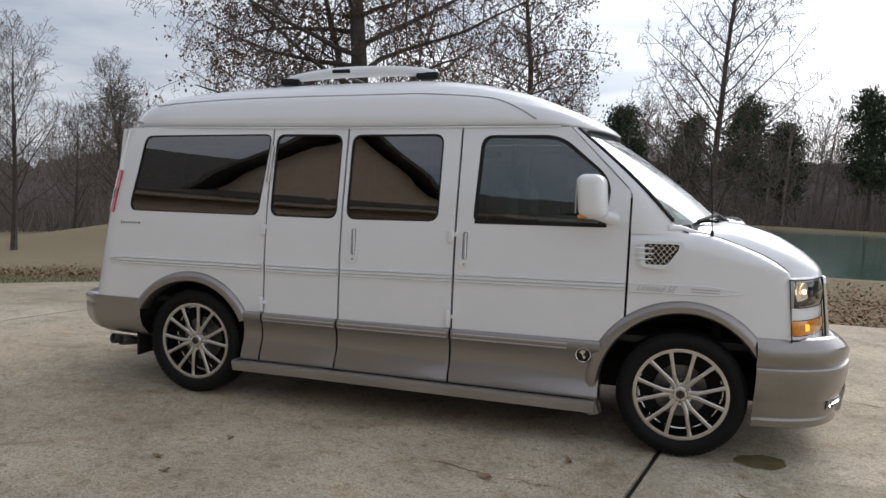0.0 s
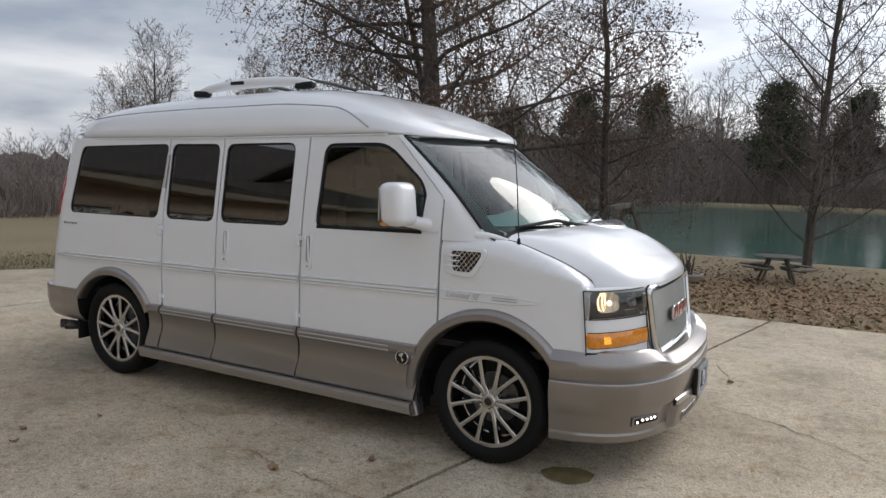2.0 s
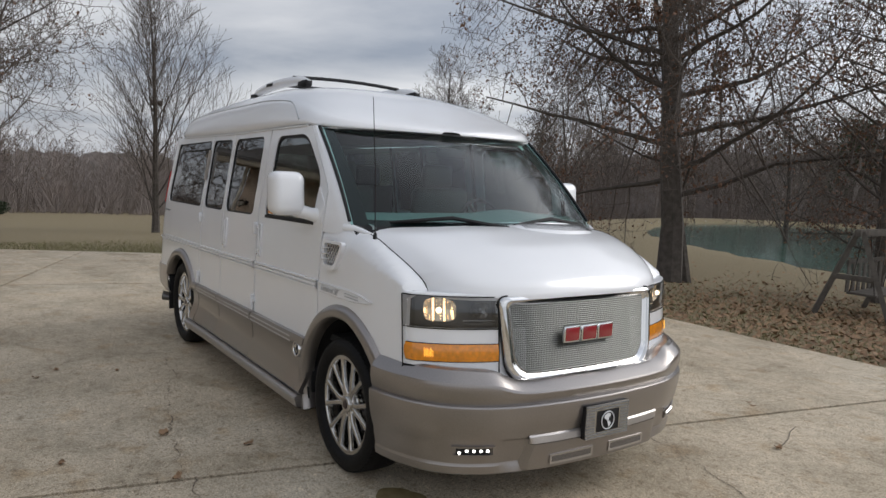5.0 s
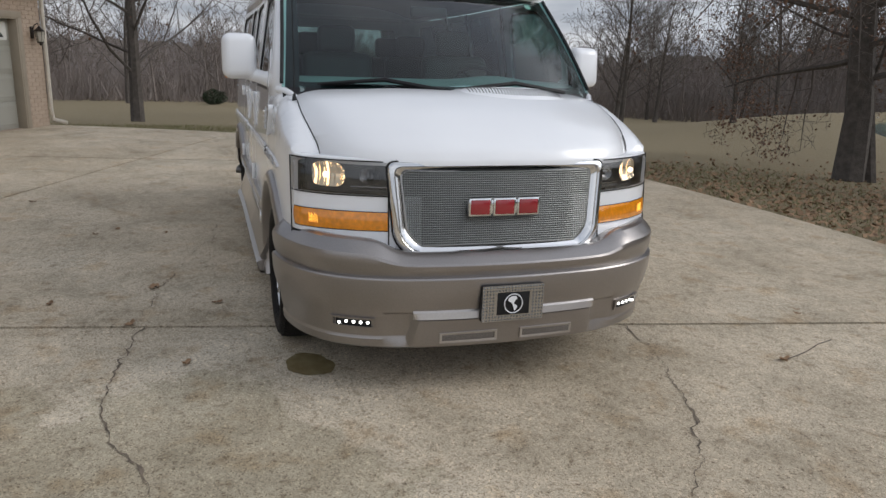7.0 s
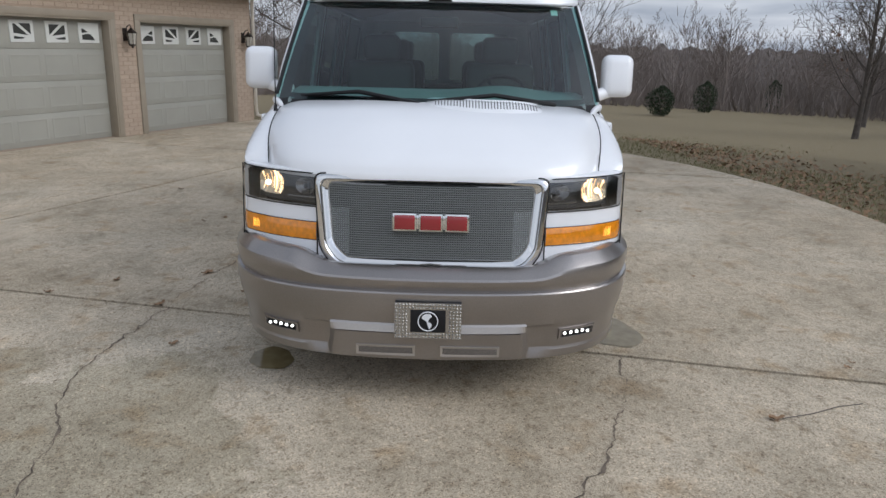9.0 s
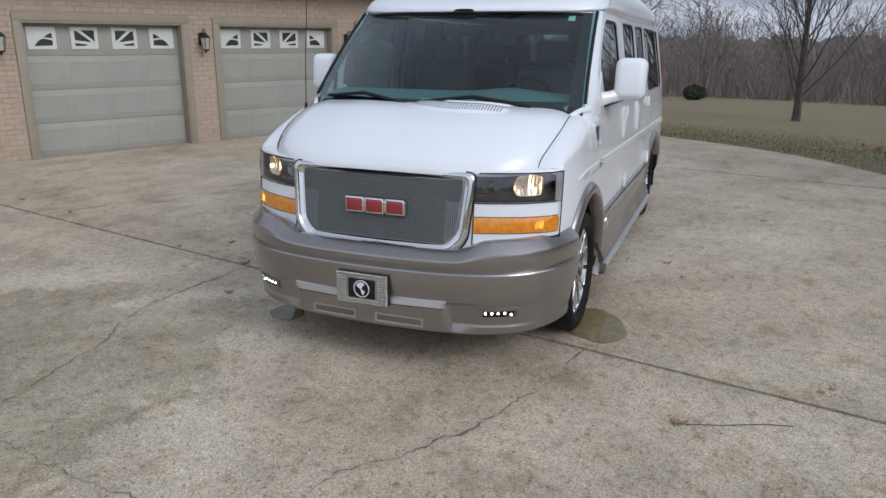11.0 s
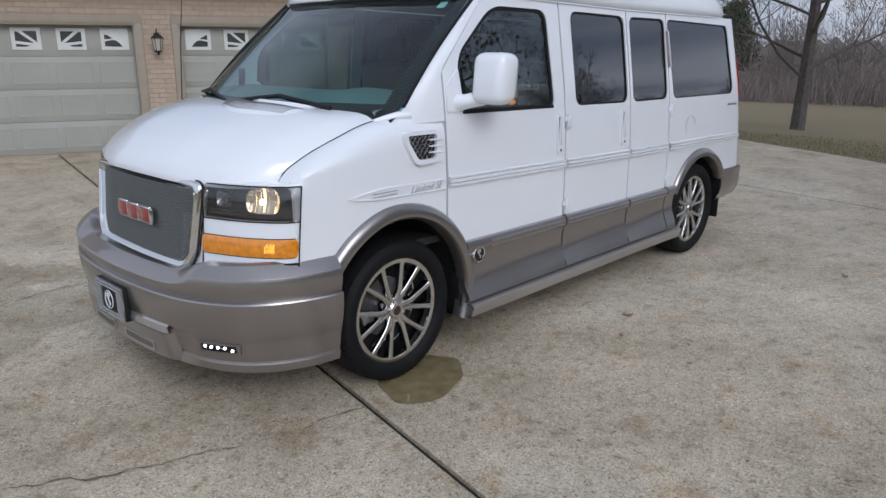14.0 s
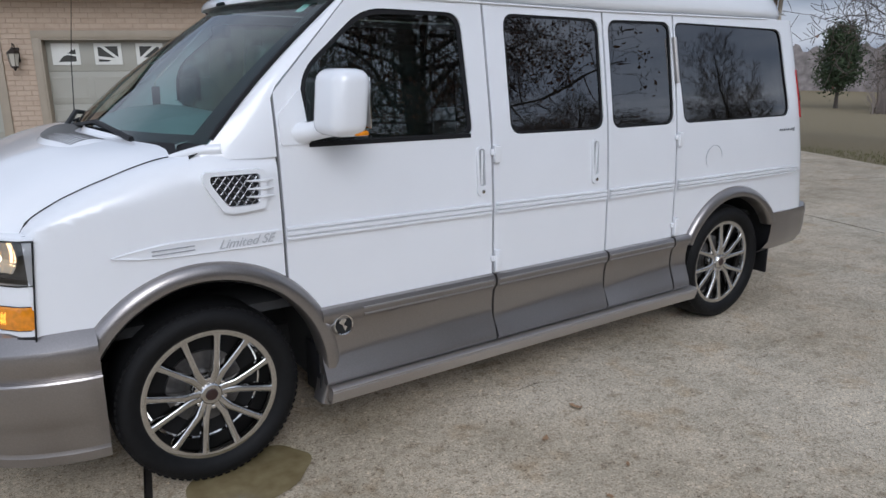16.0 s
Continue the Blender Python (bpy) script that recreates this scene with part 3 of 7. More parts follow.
# roof: long slope with an eave, fascia and a cross gable
bm = skin([[(GX0 - 0.4, -0.55, WALL_H - 0.12), (GX1 + 0.4, -0.55, WALL_H - 0.12)], [(GX0 - 0.4, 4.4, WALL_H + 2.1), (GX1 + 0.4, 4.4, WALL_H + 2.1)], [(GX0 - 0.4, 9.0, WALL_H - 0.1), (GX1 + 0.4, 9.0, WALL_H - 0.1)]])
thicken(bm, 0.08, lambda c: Vector((0, 0, 1)))
part("roof", bm, SHINGLE, garage, smooth=False)
for gx_, gw in ((2.0, 2.4), (-4.6, 3.0)):
    bm = bmesh.new()
    pr = [(gx_ - gw, WALL_H), (gx_ + gw, WALL_H), (gx_, WALL_H + 1.75)]
    f0 = [bm.verts.new((x, 0.3, z)) for x, z in pr]
    f1 = [bm.verts.new((x, 3.9, z)) for x, z in pr]
    bm.faces.new(f0)
    for k in range(3):
        bm.faces.new((f0[k], f0[(k + 1) % 3], f1[(k + 1) % 3], f1[k]))
    part("gable", bm, BRICK, garage, smooth=False)
    bm = skin([[(gx_ - gw - 0.35, -0.1, WALL_H - 0.15), (gx_, -0.1, WALL_H + 1.9), (gx_ + gw + 0.35, -0.1, WALL_H - 0.15)], [(gx_ - gw - 0.35, 4.2, WALL_H - 0.15), (gx_, 4.2, WALL_H + 1.9), (gx_ + gw + 0.35, 4.2, WALL_H - 0.15)]])
    thicken(bm, 0.08, lambda c: Vector((0, 0, 1)))
    part("gable_roof", bm, SHINGLE, garage, smooth=False)
bm = box(((GX0 + GX1) / 2, -0.5, WALL_H - 0.16), (GX1 - GX0 + 0.8, 0.06, 0.16), 0.01)
part("fascia", bm, TRIM, garage)
bm = box(((GX0 + GX1) / 2, -0.24, WALL_H - 0.20), (GX1 - GX0 + 0.7, 0.48, 0.03))
part("soffit", bm, TRIM, garage)


def garage_door(x0):
    """A sectional door: four rows of raised panels, the top row with sunburst lites."""
    bm = bmesh.new()
    rows, cols = 4, 4
    hh = DOOR_H / rows
    add_box(bm, (x0 + DOOR_W / 2, 0.195, hh * rows / 2), (DOOR_W, 0.025, hh * rows), 0.004, seg=1)
    door = part("overhead_door", bm, DOORPAINT, garage, "sage grey raised-panel overhead door with sunburst lites")
    cw = DOOR_W / cols
    for r in range(rows):
        part("door_section", box((x0 + DOOR_W / 2, 0.1715, hh * (r + 0.5)), (DOOR_W, 0.020, hh - 0.004), 0.004), DOORPAINT, door)
    for r in range(rows - 1):
        for c in range(cols):
            cx, cz = x0 + cw * (c + 0.5), hh * (r + 0.5)
            b2 = bmesh.new()
            w, h = cw * 0.40, hh * 0.30
            rings = [(w + 0.022, h + 0.022, 0.1612), (w + 0.010, h + 0.010, 0.158), (w, h, 0.158), (w - 0.02, h - 0.02, 0.1605)]
            rr = [[(cx - a, y, cz - b_), (cx + a, y, cz - b_), (cx + a, y, cz + b_), (cx - a, y, cz + b_)] for a, b_, y in rings]
            skin(rr, b2, close=True)
            b2.faces.new([v for v in b2.verts[-4:]])
            part("raised_panel", b2, DOORPAINT, door, smooth=False)
    for c in range(cols):
        cx, cz = x0 + cw * (c + 0.5), hh * 3.52
        w, h = cw * 0.33, hh * 0.33
        b2 = bmesh.new()
        add_box(b2, (cx, 0.155, cz), (2 * w, 0.02, 2 * h), 0.004, seg=1)
        lite = part("lite", b2, LITEPANE, door, "white lite with a dark sunburst")
        # one sunburst over the four lites, its rays meeting low at the door's middle
        side = [1, 1, -1, -1][c]
        if c in (0, 3):
            wedges = [[(-0.55, -0.70), (0.72, -0.66), (0.72, -0.20), (0.12, -0.06), (-0.14, -0.15), (-0.38, -0.42)], [(0.12, 0.08), (0.72, -0.02), (0.72, 0.46), (0.46, 0.34)]]
        else:
            wedges = [[(-0.25, 0.70), (0.72, 0.70), (0.72, -0.30)], [(-0.72, 0.64), (-0.54, 0.64), (0.48, -0.36), (0.30, -0.34), (-0.72, -0.18)], [(-0.72, -0.44), (0.22, -0.58), (-0.06, -0.70), (-0.72, -0.70)]]
        b3 = bmesh.new()
        for wedge in wedges:
            b3.faces.new([b3.verts.new((cx + side * u * w, 0.1405, cz + v * h)) for u, v in wedge])
        part("sunburst", b3, SUNBURST, lite, smooth=False)
    # jambs and head casing
    for s, px in ((-1, x0), (1, x0 + DOOR_W)):
        part("jamb", box((px + s * 0.0, 0.09, DOOR_H / 2), (0.05, 0.22, DOOR_H), 0.006), TRIM, door)
        part("casing", box((px + s * 0.055, -0.012, DOOR_H / 2 + 0.04), (0.11, 0.04, DOOR_H + 0.08), 0.008), TRIM, door)
    part("head_casing", box((x0 + DOOR_W / 2, -0.014, DOOR_H + 0.055), (DOOR_W + 0.22, 0.045, 0.11), 0.008), TRIM, door)
    part("head_jamb", box((x0 + DOOR_W / 2, 0.09, DOOR_H - 0.012), (DOOR_W, 0.22, 0.03)), TRIM, door)
    return door


for x in doors_x:
    garage_door(x)

# bricks: courses laid on the mortar wall, round the openings
BL, BH, BD = 0.203, 0.068, 0.007
bverts, bfaces = [], []
piece_spots = []
for row in range(int(WALL_H / 0.0775)):
    z0 = 0.006 + row * 0.0775
    x = GX0 + (0.1065 if row % 2 else 0.0)
    while x < GX1:
        x0, x1 = x, min(x + BL, GX1)
        x += BL + 0.010
        segs = [(x0, x1)]
        for d in doors_x:
            a, b = d - 0.112, d + DOOR_W + 0.112
            if z0 < DOOR_H + 0.10:
                nxt = []
                for s0, s1 in segs:
                    if s1 <= a or s0 >= b:
                        nxt.append((s0, s1))
                    else:
                        if s0 < a - 0.02:
                            nxt.append((s0, a))
                        if s1 > b + 0.02:
                            nxt.append((b, s1))
                segs = nxt
        for s0, s1 in segs:
            if s1 - s0 > BL - 0.002 and (2.6 < x0 < 3.2 or 5.8 < x0 < 6.5 or 9.0 < x0 < 9.8) and z0 < 2.4 and len(piece_spots) < 290:
                piece_spots.append((s0, z0))
                continue
            k = len(bverts)
            y = -BD - 0.002 * noise.noise(Vector((s0 * 9, z0 * 17, 0)))
            e = 0.004
            bverts += [(s0, 0, z0), (s1, 0, z0), (s1, 0, z0 + BH), (s0, 0, z0 + BH), (s0 + e, y, z0 + e), (s1 - e, y, z0 + e), (s1 - e, y, z0 + BH - e), (s0 + e, y, z0 + BH - e)]
            bfaces += [(k, k + 1, k + 5, k + 4), (k + 1, k + 2, k + 6, k + 5), (k + 2, k + 3, k + 7, k + 6), (k + 3, k, k + 4, k + 7), (k + 4, k + 5, k + 6, k + 7)]
tagged(raw("brickwork", bverts, bfaces, BRICK, garage), kind="stuff")
e = 0.004
brick_me = bpy.data.meshes.new("brick")
brick_me.from_pydata([(0, 0, 0), (BL, 0, 0), (BL, 0, BH), (0, 0, BH), (e, -BD, e), (BL - e, -BD, e), (BL - e, -BD, BH - e), (e, -BD, BH - e)], [], [(0, 1, 5, 4), (1, 2, 6, 5), (2, 3, 7, 6), (3, 0, 4, 7), (4, 5, 6, 7)])
brick_me.materials.append(BRICK)
for s0, z0 in piece_spots:
    o = new("brick", brick_me)
    o.parent = garage
    o.matrix_basis = pose(s0, 0.001 * math.sin(s0 * 51 + z0 * 77), z0)


def lantern(x, z):
    t = empty("wall_lantern", GM @ pose(x, 0, z))
    tagged(t, "dark iron wall lantern on the brick pier", "wall light", "garage lanterns")
    part("backplate", box((0, -0.02, 0), (0.09, 0.03, 0.22), 0.01), LANTERN, t)
    bm = tube([(0, -0.03, 0.05), (0, -0.08, 0.14), (0, -0.15, 0.17), (0, -0.17, 0.10)], 0.010, 6)
    part("arm", bm, LANTERN, t)
    bm = lathe([(0.055, -0.17), (0.085, 0.02), (0.086, 0.025)], 6, "z", (0, -0.17, 0.0))
    part("glass", bm, FROST, t, smooth=False)
    bm = lathe([(0.0, 0.13), (0.02, 0.11), (0.035, 0.085), (0.075, 0.055), (0.10, 0.022), (0.0, 0.02)], 6, "z", (0, -0.17, 0.0))
    part("cap", bm, LANTERN, t, smooth=False)
    bm = lathe([(0.0, -0.24), (0.018, -0.22), (0.02, -0.20), (0.06, -0.185), (0.06, -0.165), (0, -0.165)], 6, "z", (0, -0.17, 0.0))
    part("finial", bm, LANTERN, t, smooth=False)
    for k in range(6):
        a = 2 * math.pi * k / 6
        part("bar", tube([(0.056 * math.cos(a), -0.17 + 0.056 * math.sin(a), -0.17), (0.087 * math.cos(a), -0.17 + 0.087 * math.sin(a), 0.025)], 0.005, 4), LANTERN, t)
    return t


for k in (-2, -1, 0, 1, 2):
    lantern(doors_x[k + 2] - 0.345, 1.78)
lantern(doors_x[4] + DOOR_W + 0.40, 1.78)

bm = tube([(GX1 + 0.02, -0.06, WALL_H - 0.2), (GX1 + 0.02, -0.05, 0.35), (GX1 + 0.03, -0.07, 0.12), (GX1 + 0.12, -0.30, 0.05)], 0.04, 8)
ds = part("downspout", bm, mat("downspout_paint", (0.55, 0.5, 0.42), 0.5), None, "cream metal downspout at the garage corner")
ds.matrix_basis = GM
tagged(ds, category="downspout")
# ---------------------------------------------------------------- the van: x forward from the front axle, y to its left, z up
van = empty("passenger_van")
tagged(van, "white high-top conversion van with pewter lower cladding parked on the concrete", "van")
HUB_Z, WB = 0.388, -3.425
PROFILE = [(0.15, 0.995), (0.45, 1.015), (0.70, 1.020), (1.00, 1.018), (1.36, 0.998), (1.65, 0.958), (2.02, 0.900)]
BELT, TOP, CLAD, RC = 1.365, 1.985, 0.655, -4.19


def half_width(x, z):
    w = smooth_table(PROFILE, z)
    if x > 0.15:
        w -= 0.10 * ((x - 0.15) / 0.40) ** 2 * 0.42
    return w


def side(s):
    """The mapping of (x, height) onto the body's flank, on the right (s = -1) or left (s = 1); it turns the rear corner."""

    def f(x, z):
        w = half_width(x, z)
        lean = 0.14 * max(0.0, (z - 0.66) / 1.3)
        lean2 = 0.09 * max(0.0, (z - 0.66) / 1.3) * max(0.0, min(1.0, (-3.98 - x) / 0.28))
        R = 0.22
        if x >= RC:
            k = max(0.0, min(1.0, (-3.5 - x) / 0.6))
            return Vector((x + lean * k * 0.8 + lean2, s * w, z))
        a = min((RC - x) / R, math.pi / 2)
        rest = max(0.0, (RC - x) - R * math.pi / 2)
        return Vector((RC - R * math.sin(a) - 0.02 * rest + lean * 0.8 + lean2, s * (w - R * (1 - math.cos(a)) - rest), z))

    return f


def inward(c):
    return Vector((0, -math.copysign(1, c.y), 0))


def flank(outline, holes=(), s=-1, proud=0.0, thick=0.03, step=0.06):
    xs, zs = [p[0] for p in outline], [p[1] for p in outline]
    bm = sheet(outline, holes, span(min(xs), max(xs), 0.09 if min(xs) > -4.1 and max(xs) < 0.1 else 0.045), span(min(zs), max(zs), step))
    f = side(s)
    bend(bm, lambda x, z: f(x, z) + Vector((0, s * proud, 0)))
    if thick:
        thicken(bm, thick, inward)
    return bm


FW = [(-1.285, BELT + 0.005), (-0.455, BELT + 0.005), (-0.455, 1.66), (-0.77, 1.935), (-1.265, 1.935)]
WINS = {"front": FW, "mid": rect(-2.165, BELT, -1.515, 1.945), "slim": rect(-2.775, BELT, -2.235, 1.945), "rear": [(-4.085, BELT), (-2.87, BELT), (-2.81, 1.945), (-4.02, 1.925)]}
RADII = {"front": [0.05, 0.03, 0.10, 0.10, 0.08], "mid": 0.07, "slim": 0.07, "rear": [0.09, 0.06, 0.06, 0.09]}


def grown(pts, d):
    """The outline moved outwards by d."""
    c = sum((Vector(p) for p in pts), Vector((0, 0))) / len(pts)
    return [tuple(Vector(p) + (Vector(p) - c).normalized() * d) for p in pts]


NX, NY = 22, 29
CENTRE = [(0.0, 1.112), (0.018, 1.150), (0.05, 1.183), (0.09, 1.212), (0.16, 1.256), (0.33, 1.334), (0.52, 1.384), (0.72, 1.405)]


def nose_x(y):
    return smooth_table([(0.0, 0.862), (0.3, 0.857), (0.55, 0.828), (0.70, 0.785), (0.80, 0.730), (0.86, 0.648), (0.885, 0.588)], abs(y))


def bonnet_z(x, y):
    d = nose_x(y) - x
    z = smooth_table(CENTRE, d + 0.0)
    a = abs(y) / 0.885
    z -= 0.030 * a**6 * min(1.0, d / 0.3) + 0.010 * a * a
    # raised centre with soft creases
    k = 1 / (1 + math.exp((abs(y) - 0.50) / 0.05))
    return z + 0.014 * k * min(1, d / 0.25)


def seam_y(x):
    """Half width of the bonnet at x: its shut line with the fenders."""
    return 0.890 - 0.045 * max(0.0, (x - 0.20) / 0.36) ** 2


def fender_top(x):
    if x < 0.03:
        z0, t = bonnet_z(0.03, 0.885) - 0.002, min(1.0, (0.03 - x) / 0.15)
        return z0 + (1.384 - z0) * t * t * (3 - 2 * t)
    return bonnet_z(min(x, nose_x(0.885) - 0.001), 0.885) - 0.002


def shield(u, v):
    x = (-0.075 + 0.33 * (1 - abs(u) ** 2.3)) * (1 - v) + (-0.680 + 0.165 * (1 - u * u)) * v + 0.03 * math.sin(math.pi * v)
    return Vector((x, (0.950 - 0.075 * v) * u, 1.378 + 0.597 * v))


def landmass(r, axis):
    """Two joined continents on a disc of radius r, looking along +y."""
    out = [(-0.62, 0.62), (-0.2, 0.86), (0.28, 0.84), (0.42, 0.55), (0.16, 0.34), (0.06, 0.08), (0.0, -0.08), (0.22, -0.12), (0.46, -0.30), (0.38, -0.58), (0.16, -0.86), (0.06, -0.62), (-0.04, -0.32), (-0.14, -0.02), (-0.38, 0.16), (-0.68, 0.34)]
    bm = sheet([(-x * r, z * r) for x, z in round_poly(out, 0.06, 2)])
    bend(bm, lambda x, z: Vector((x, 0.0165, z)))
    thicken(bm, 0.003, lambda c: Vector((0, -1, 0)))
    return bm


def script(s, holder):
    """The trim name in slanted raised letters along the spear."""
    cu = bpy.data.curves.new("script", "FONT")
    cu.body, cu.size, cu.shear, cu.extrude, cu.align_x, cu.align_y = "Limited SE", 0.053, 0.5, 0.0015, "CENTER", "CENTER"
    tmp = bpy.data.objects.new("script", cu)
    scene.collection.objects.link(tmp)
    me = bpy.data.meshes.new_from_object(tmp.evaluated_get(bpy.context.evaluated_depsgraph_get()))
    bpy.data.objects.remove(tmp)
    me.materials.append(bpy.data.materials.get("script_grey") or mat("script_grey", (0.52, 0.53, 0.55), 0.3, metal=0.2))
    o = new("lettering", me)
    o.parent = holder
    o.matrix_basis = Matrix.Translation((-0.175, s * (half_width(-0.17, 1) + 0.0105), 1.004)) @ Euler((radians(90), 0, radians(180 if s > 0 else 0))).to_matrix().to_4x4() @ Matrix.Rotation(radians(0.0) * s, 4, "Z")
    return tagged(o, "raised grey script lettering")


g = 0.007
for s in (-1, 1):
    tag = "right" if s < 0 else "left"
    win = {k: round_poly(v, RADII[k]) for k, v in WINS.items()}
    # quarter panel with the rear arch
    out = [(-4.67, CLAD), *arc(WB, HUB_Z, 0.53, 149.8, 30.2, 20), (-2.80 - g, CLAD), (-2.80 - g, TOP), (-4.67, TOP)]
    quarter = part("quarter_panel", flank(out, [win["rear"]], s), WHITE, van)
    door_b = part("side_door", flank([(-2.80 + g, CLAD), (-2.195 - g, CLAD), (-2.195 - g, TOP), (-2.80 + g, TOP)], [win["slim"]], s), WHITE, van, "narrow rear leaf of the side cargo doors")
    door_a = part("side_door", flank([(-2.195 + g, CLAD), (-1.395 - g, CLAD), (-1.395 - g, TOP), (-2.195 + g, TOP)], [win["mid"]], s), WHITE, van)
    out = [(-1.395 + g, CLAD), *arc(0, HUB_Z, 0.53, 149.8, 130.1, 6), (-0.335 - g, 1.585), (-0.715, TOP), (-1.395 + g, TOP)]
    door_f = part("front_door", flank(out, [win["front"]], s), WHITE, van)
    holders = {"rear": quarter, "slim": door_b, "mid": door_a, "front": door_f}
    for k, o in win.items():
        pane = flank(grown(o, 0.012), (), s, proud=-0.014, thick=0.004)
        w = part("window", pane, GLASS_SIDE if k == "front" else GLASS_REAR, holders[k], "dark privacy glass" if k != "front" else "tinted door glass")
        part("window_seal", flank(grown(o, 0.006), [grown(o, -0.016 if k != "front" else -0.024)], s, proud=-0.008, thick=0.006), BLACK, w)
    # black sill strip under the front window
    part("belt_strip", flank(rect(-1.272, BELT - 0.004, -0.47, BELT + 0.016), (), s, proud=0.002, thick=0.02), BLACK, door_f)
    # front fender, rolled over its top edge to the bonnet seam
    R_, L_ = 0.13, 0.20
    xs = [-0.335 + g + (0.58 + 0.335 - g) * k / 14 for k in range(15)]
    top = [(x, fender_top(x) - R_ + L_) for x in xs]
    out = [(-0.335 + g, 0.806)] + [p for p in arc(0, HUB_Z, 0.53, 149.8, 42, 18) if p[0] > -0.322] + [(0.59, 0.742)] + [(0.59, fender_top(0.58) - R_ + L_)] + list(reversed(top[:-1]))
    bm = sheet(out, (), span(-0.33, 0.59, 0.045), span(0.66, 1.5, 0.03))

    def fend(x, q, s=s):
        zt = fender_top(x)
        seam = seam_y(x) + 0.004
        r = lerp_table([(0.20, 0.13), (0.56, 0.025)], x)
        w0 = half_width(x, min(q, zt - r))
        q0 = zt - R_
        if q <= q0:
            z = 0.70 + (q - 0.70) * (zt - r - 0.70) / (q0 - 0.70) if q > 0.70 else q
            return Vector((x, s * half_width(x, z), z))
        a = min((q - q0) / L_, 1.0) * math.pi / 2
        return Vector((x, s * (seam + (w0 - seam) * math.cos(a)), zt - r + r * math.sin(a)))

    bend(bm, fend)
    thicken(bm, 0.02, inward)
    fender = part("front_fender", bm, WHITE, van)
    for sx in (-2.80, -2.195, -1.395, -0.335):
        part("seam_liner", flank(rect(sx - 0.022, 0.33 if sx < -1 else 0.82, sx + 0.022, TOP if sx < -1 else 1.55), (), s, proud=-0.036, thick=0.004, step=0.1), DARK, van)
    # near-black strip added to give shade in the gap over the running board
    part("sill_liner", flank(rect(-2.99, 0.27, -0.46, 0.36), (), s, proud=0.0, thick=0.01), DARK, van)
    # lower cladding, cut at the doors, with the ribbed strip along its top
    for x0, x1, name in ((-2.962, -2.80, "quarter"), (-2.80, -2.195, "side"), (-2.195, -1.395, "side"), (-1.395, -0.46, "front")):
        holder = {"quarter": quarter, "front": door_f}.get(name, door_a if x0 > -2.3 else door_b)
        rows = []
        for k in range(13):
            x = x0 + g + (x1 - x0 - 2 * g) * k / 12
            row = []
            for z, o in ((0.668, 0.000), (0.664, 0.024), (0.640, 0.036), (0.614, 0.034), (0.597, 0.022), (0.586, 0.013), (0.53, 0.006), (0.485, 0.007), (0.455, 0.013), (0.375, 0.047), (0.335, 0.060), (0.318, 0.050), (0.316, 0.020)):
                # the pressed flute narrows and sweeps down to the front of each piece
                u = (x - x0) / (x1 - x0)
                dz = -0.035 * u * u if 0.40 < z < 0.50 else (-0.015 * u * u if 0.34 < z <= 0.40 else 0)
                zz = z + dz * (1 if name != "quarter" else 0)
                row.append((x, s * (half_width(x, zz) + o), zz))
            rows.append(row)
        bm = skin(rows)
        thicken(bm, 0.03, inward)
        c = part("cladding", bm, PEWTER, holder, "pewter lower cladding")
        if x1 - x0 > 0.3:
            xa = x0 + 0.02
            xb = x1 - (0.02 if name != "front" else 0.20)
            for zc in (0.640, 0.612):
                pts = [(xa + (xb - xa) * k / 8, s * (half_width(xa, zc) + 0.033), zc) for k in range(9)]
                part("rib", tube(pts, 0.006, 6), SILVER, c)
    # running board
    rows = []
    for k in range(25):
        x = -3.02 + (2.54) * k / 24
        rows.append([(x, s * (1.0 + o), z) for z, o in ((0.292, -0.02), (0.296, 0.070), (0.285, 0.088), (0.230, 0.070), (0.218, 0.03), (0.215, -0.10))])
    bm = skin(rows)
    thicken(bm, 0.012, lambda c: Vector((0, 0, 1)))
    for end in (rows[0], rows[-1]):
        bm.faces.new([bm.verts.new(p) for p in end])
    part("running_board", bm, SILVER, van, "beige-silver running board")
    part("splash_guard", box((-0.490, s * 0.945, 0.325), (0.022, 0.15, 0.24), 0.008), RUBBER, van, "black splash guard behind the front wheel")
    # round medallion behind the front wheel
    med = part("medallion", lathe([(0.0, 0.012), (0.036, 0.012), (0.040, 0.010), (0.044, -0.03)], 28, "y"), DARK, door_f, "round chrome-ringed medallion")
    med.matrix_basis = pose(-0.560, s * 1.037, 0.582, 0, 0, 0 if s > 0 else 180)
    ringm = part("bezel", lathe([(0.038, 0.008), (0.041, 0.016), (0.047, 0.018), (0.054, 0.006), (0.056, -0.03)], 28, "y"), CHROME, med)
    glb = part("globe", landmass(0.034, "y"), CHROME, med)
    # arch flares
    for cx, a0, a1, holder in ((0.0, 200, 33, fender), (WB, 152, 24, quarter)):
        rows = []
        for k in range(37):
            a = radians(a0 + (a1 - a0) * k / 36)
            row = []
            for r, o in ((0.470, -0.05), (0.472, 0.012), (0.485, 0.030), (0.515, 0.034), (0.540, 0.020), (0.552, 0.000), (0.550, -0.02)):
                x, z = cx + r * math.cos(a), HUB_Z + r * math.sin(a)
                row.append((x, s * (half_width(min(x, 0.42), max(z, 0.30)) + o), z))
            rows.append(row)
        part("arch_flare", skin(rows), PEWTER, holder)
        # wheel well
        bm = bmesh.new()
        rows = []
        for k in range(25):
            a = radians(-12 + 204 * k / 24)
            rows.append([(cx + 0.49 * math.cos(a), s * yy, HUB_Z + 0.49 * math.sin(a)) for yy in (0.962, 0.80, 0.56)])
        skin(rows, bm)
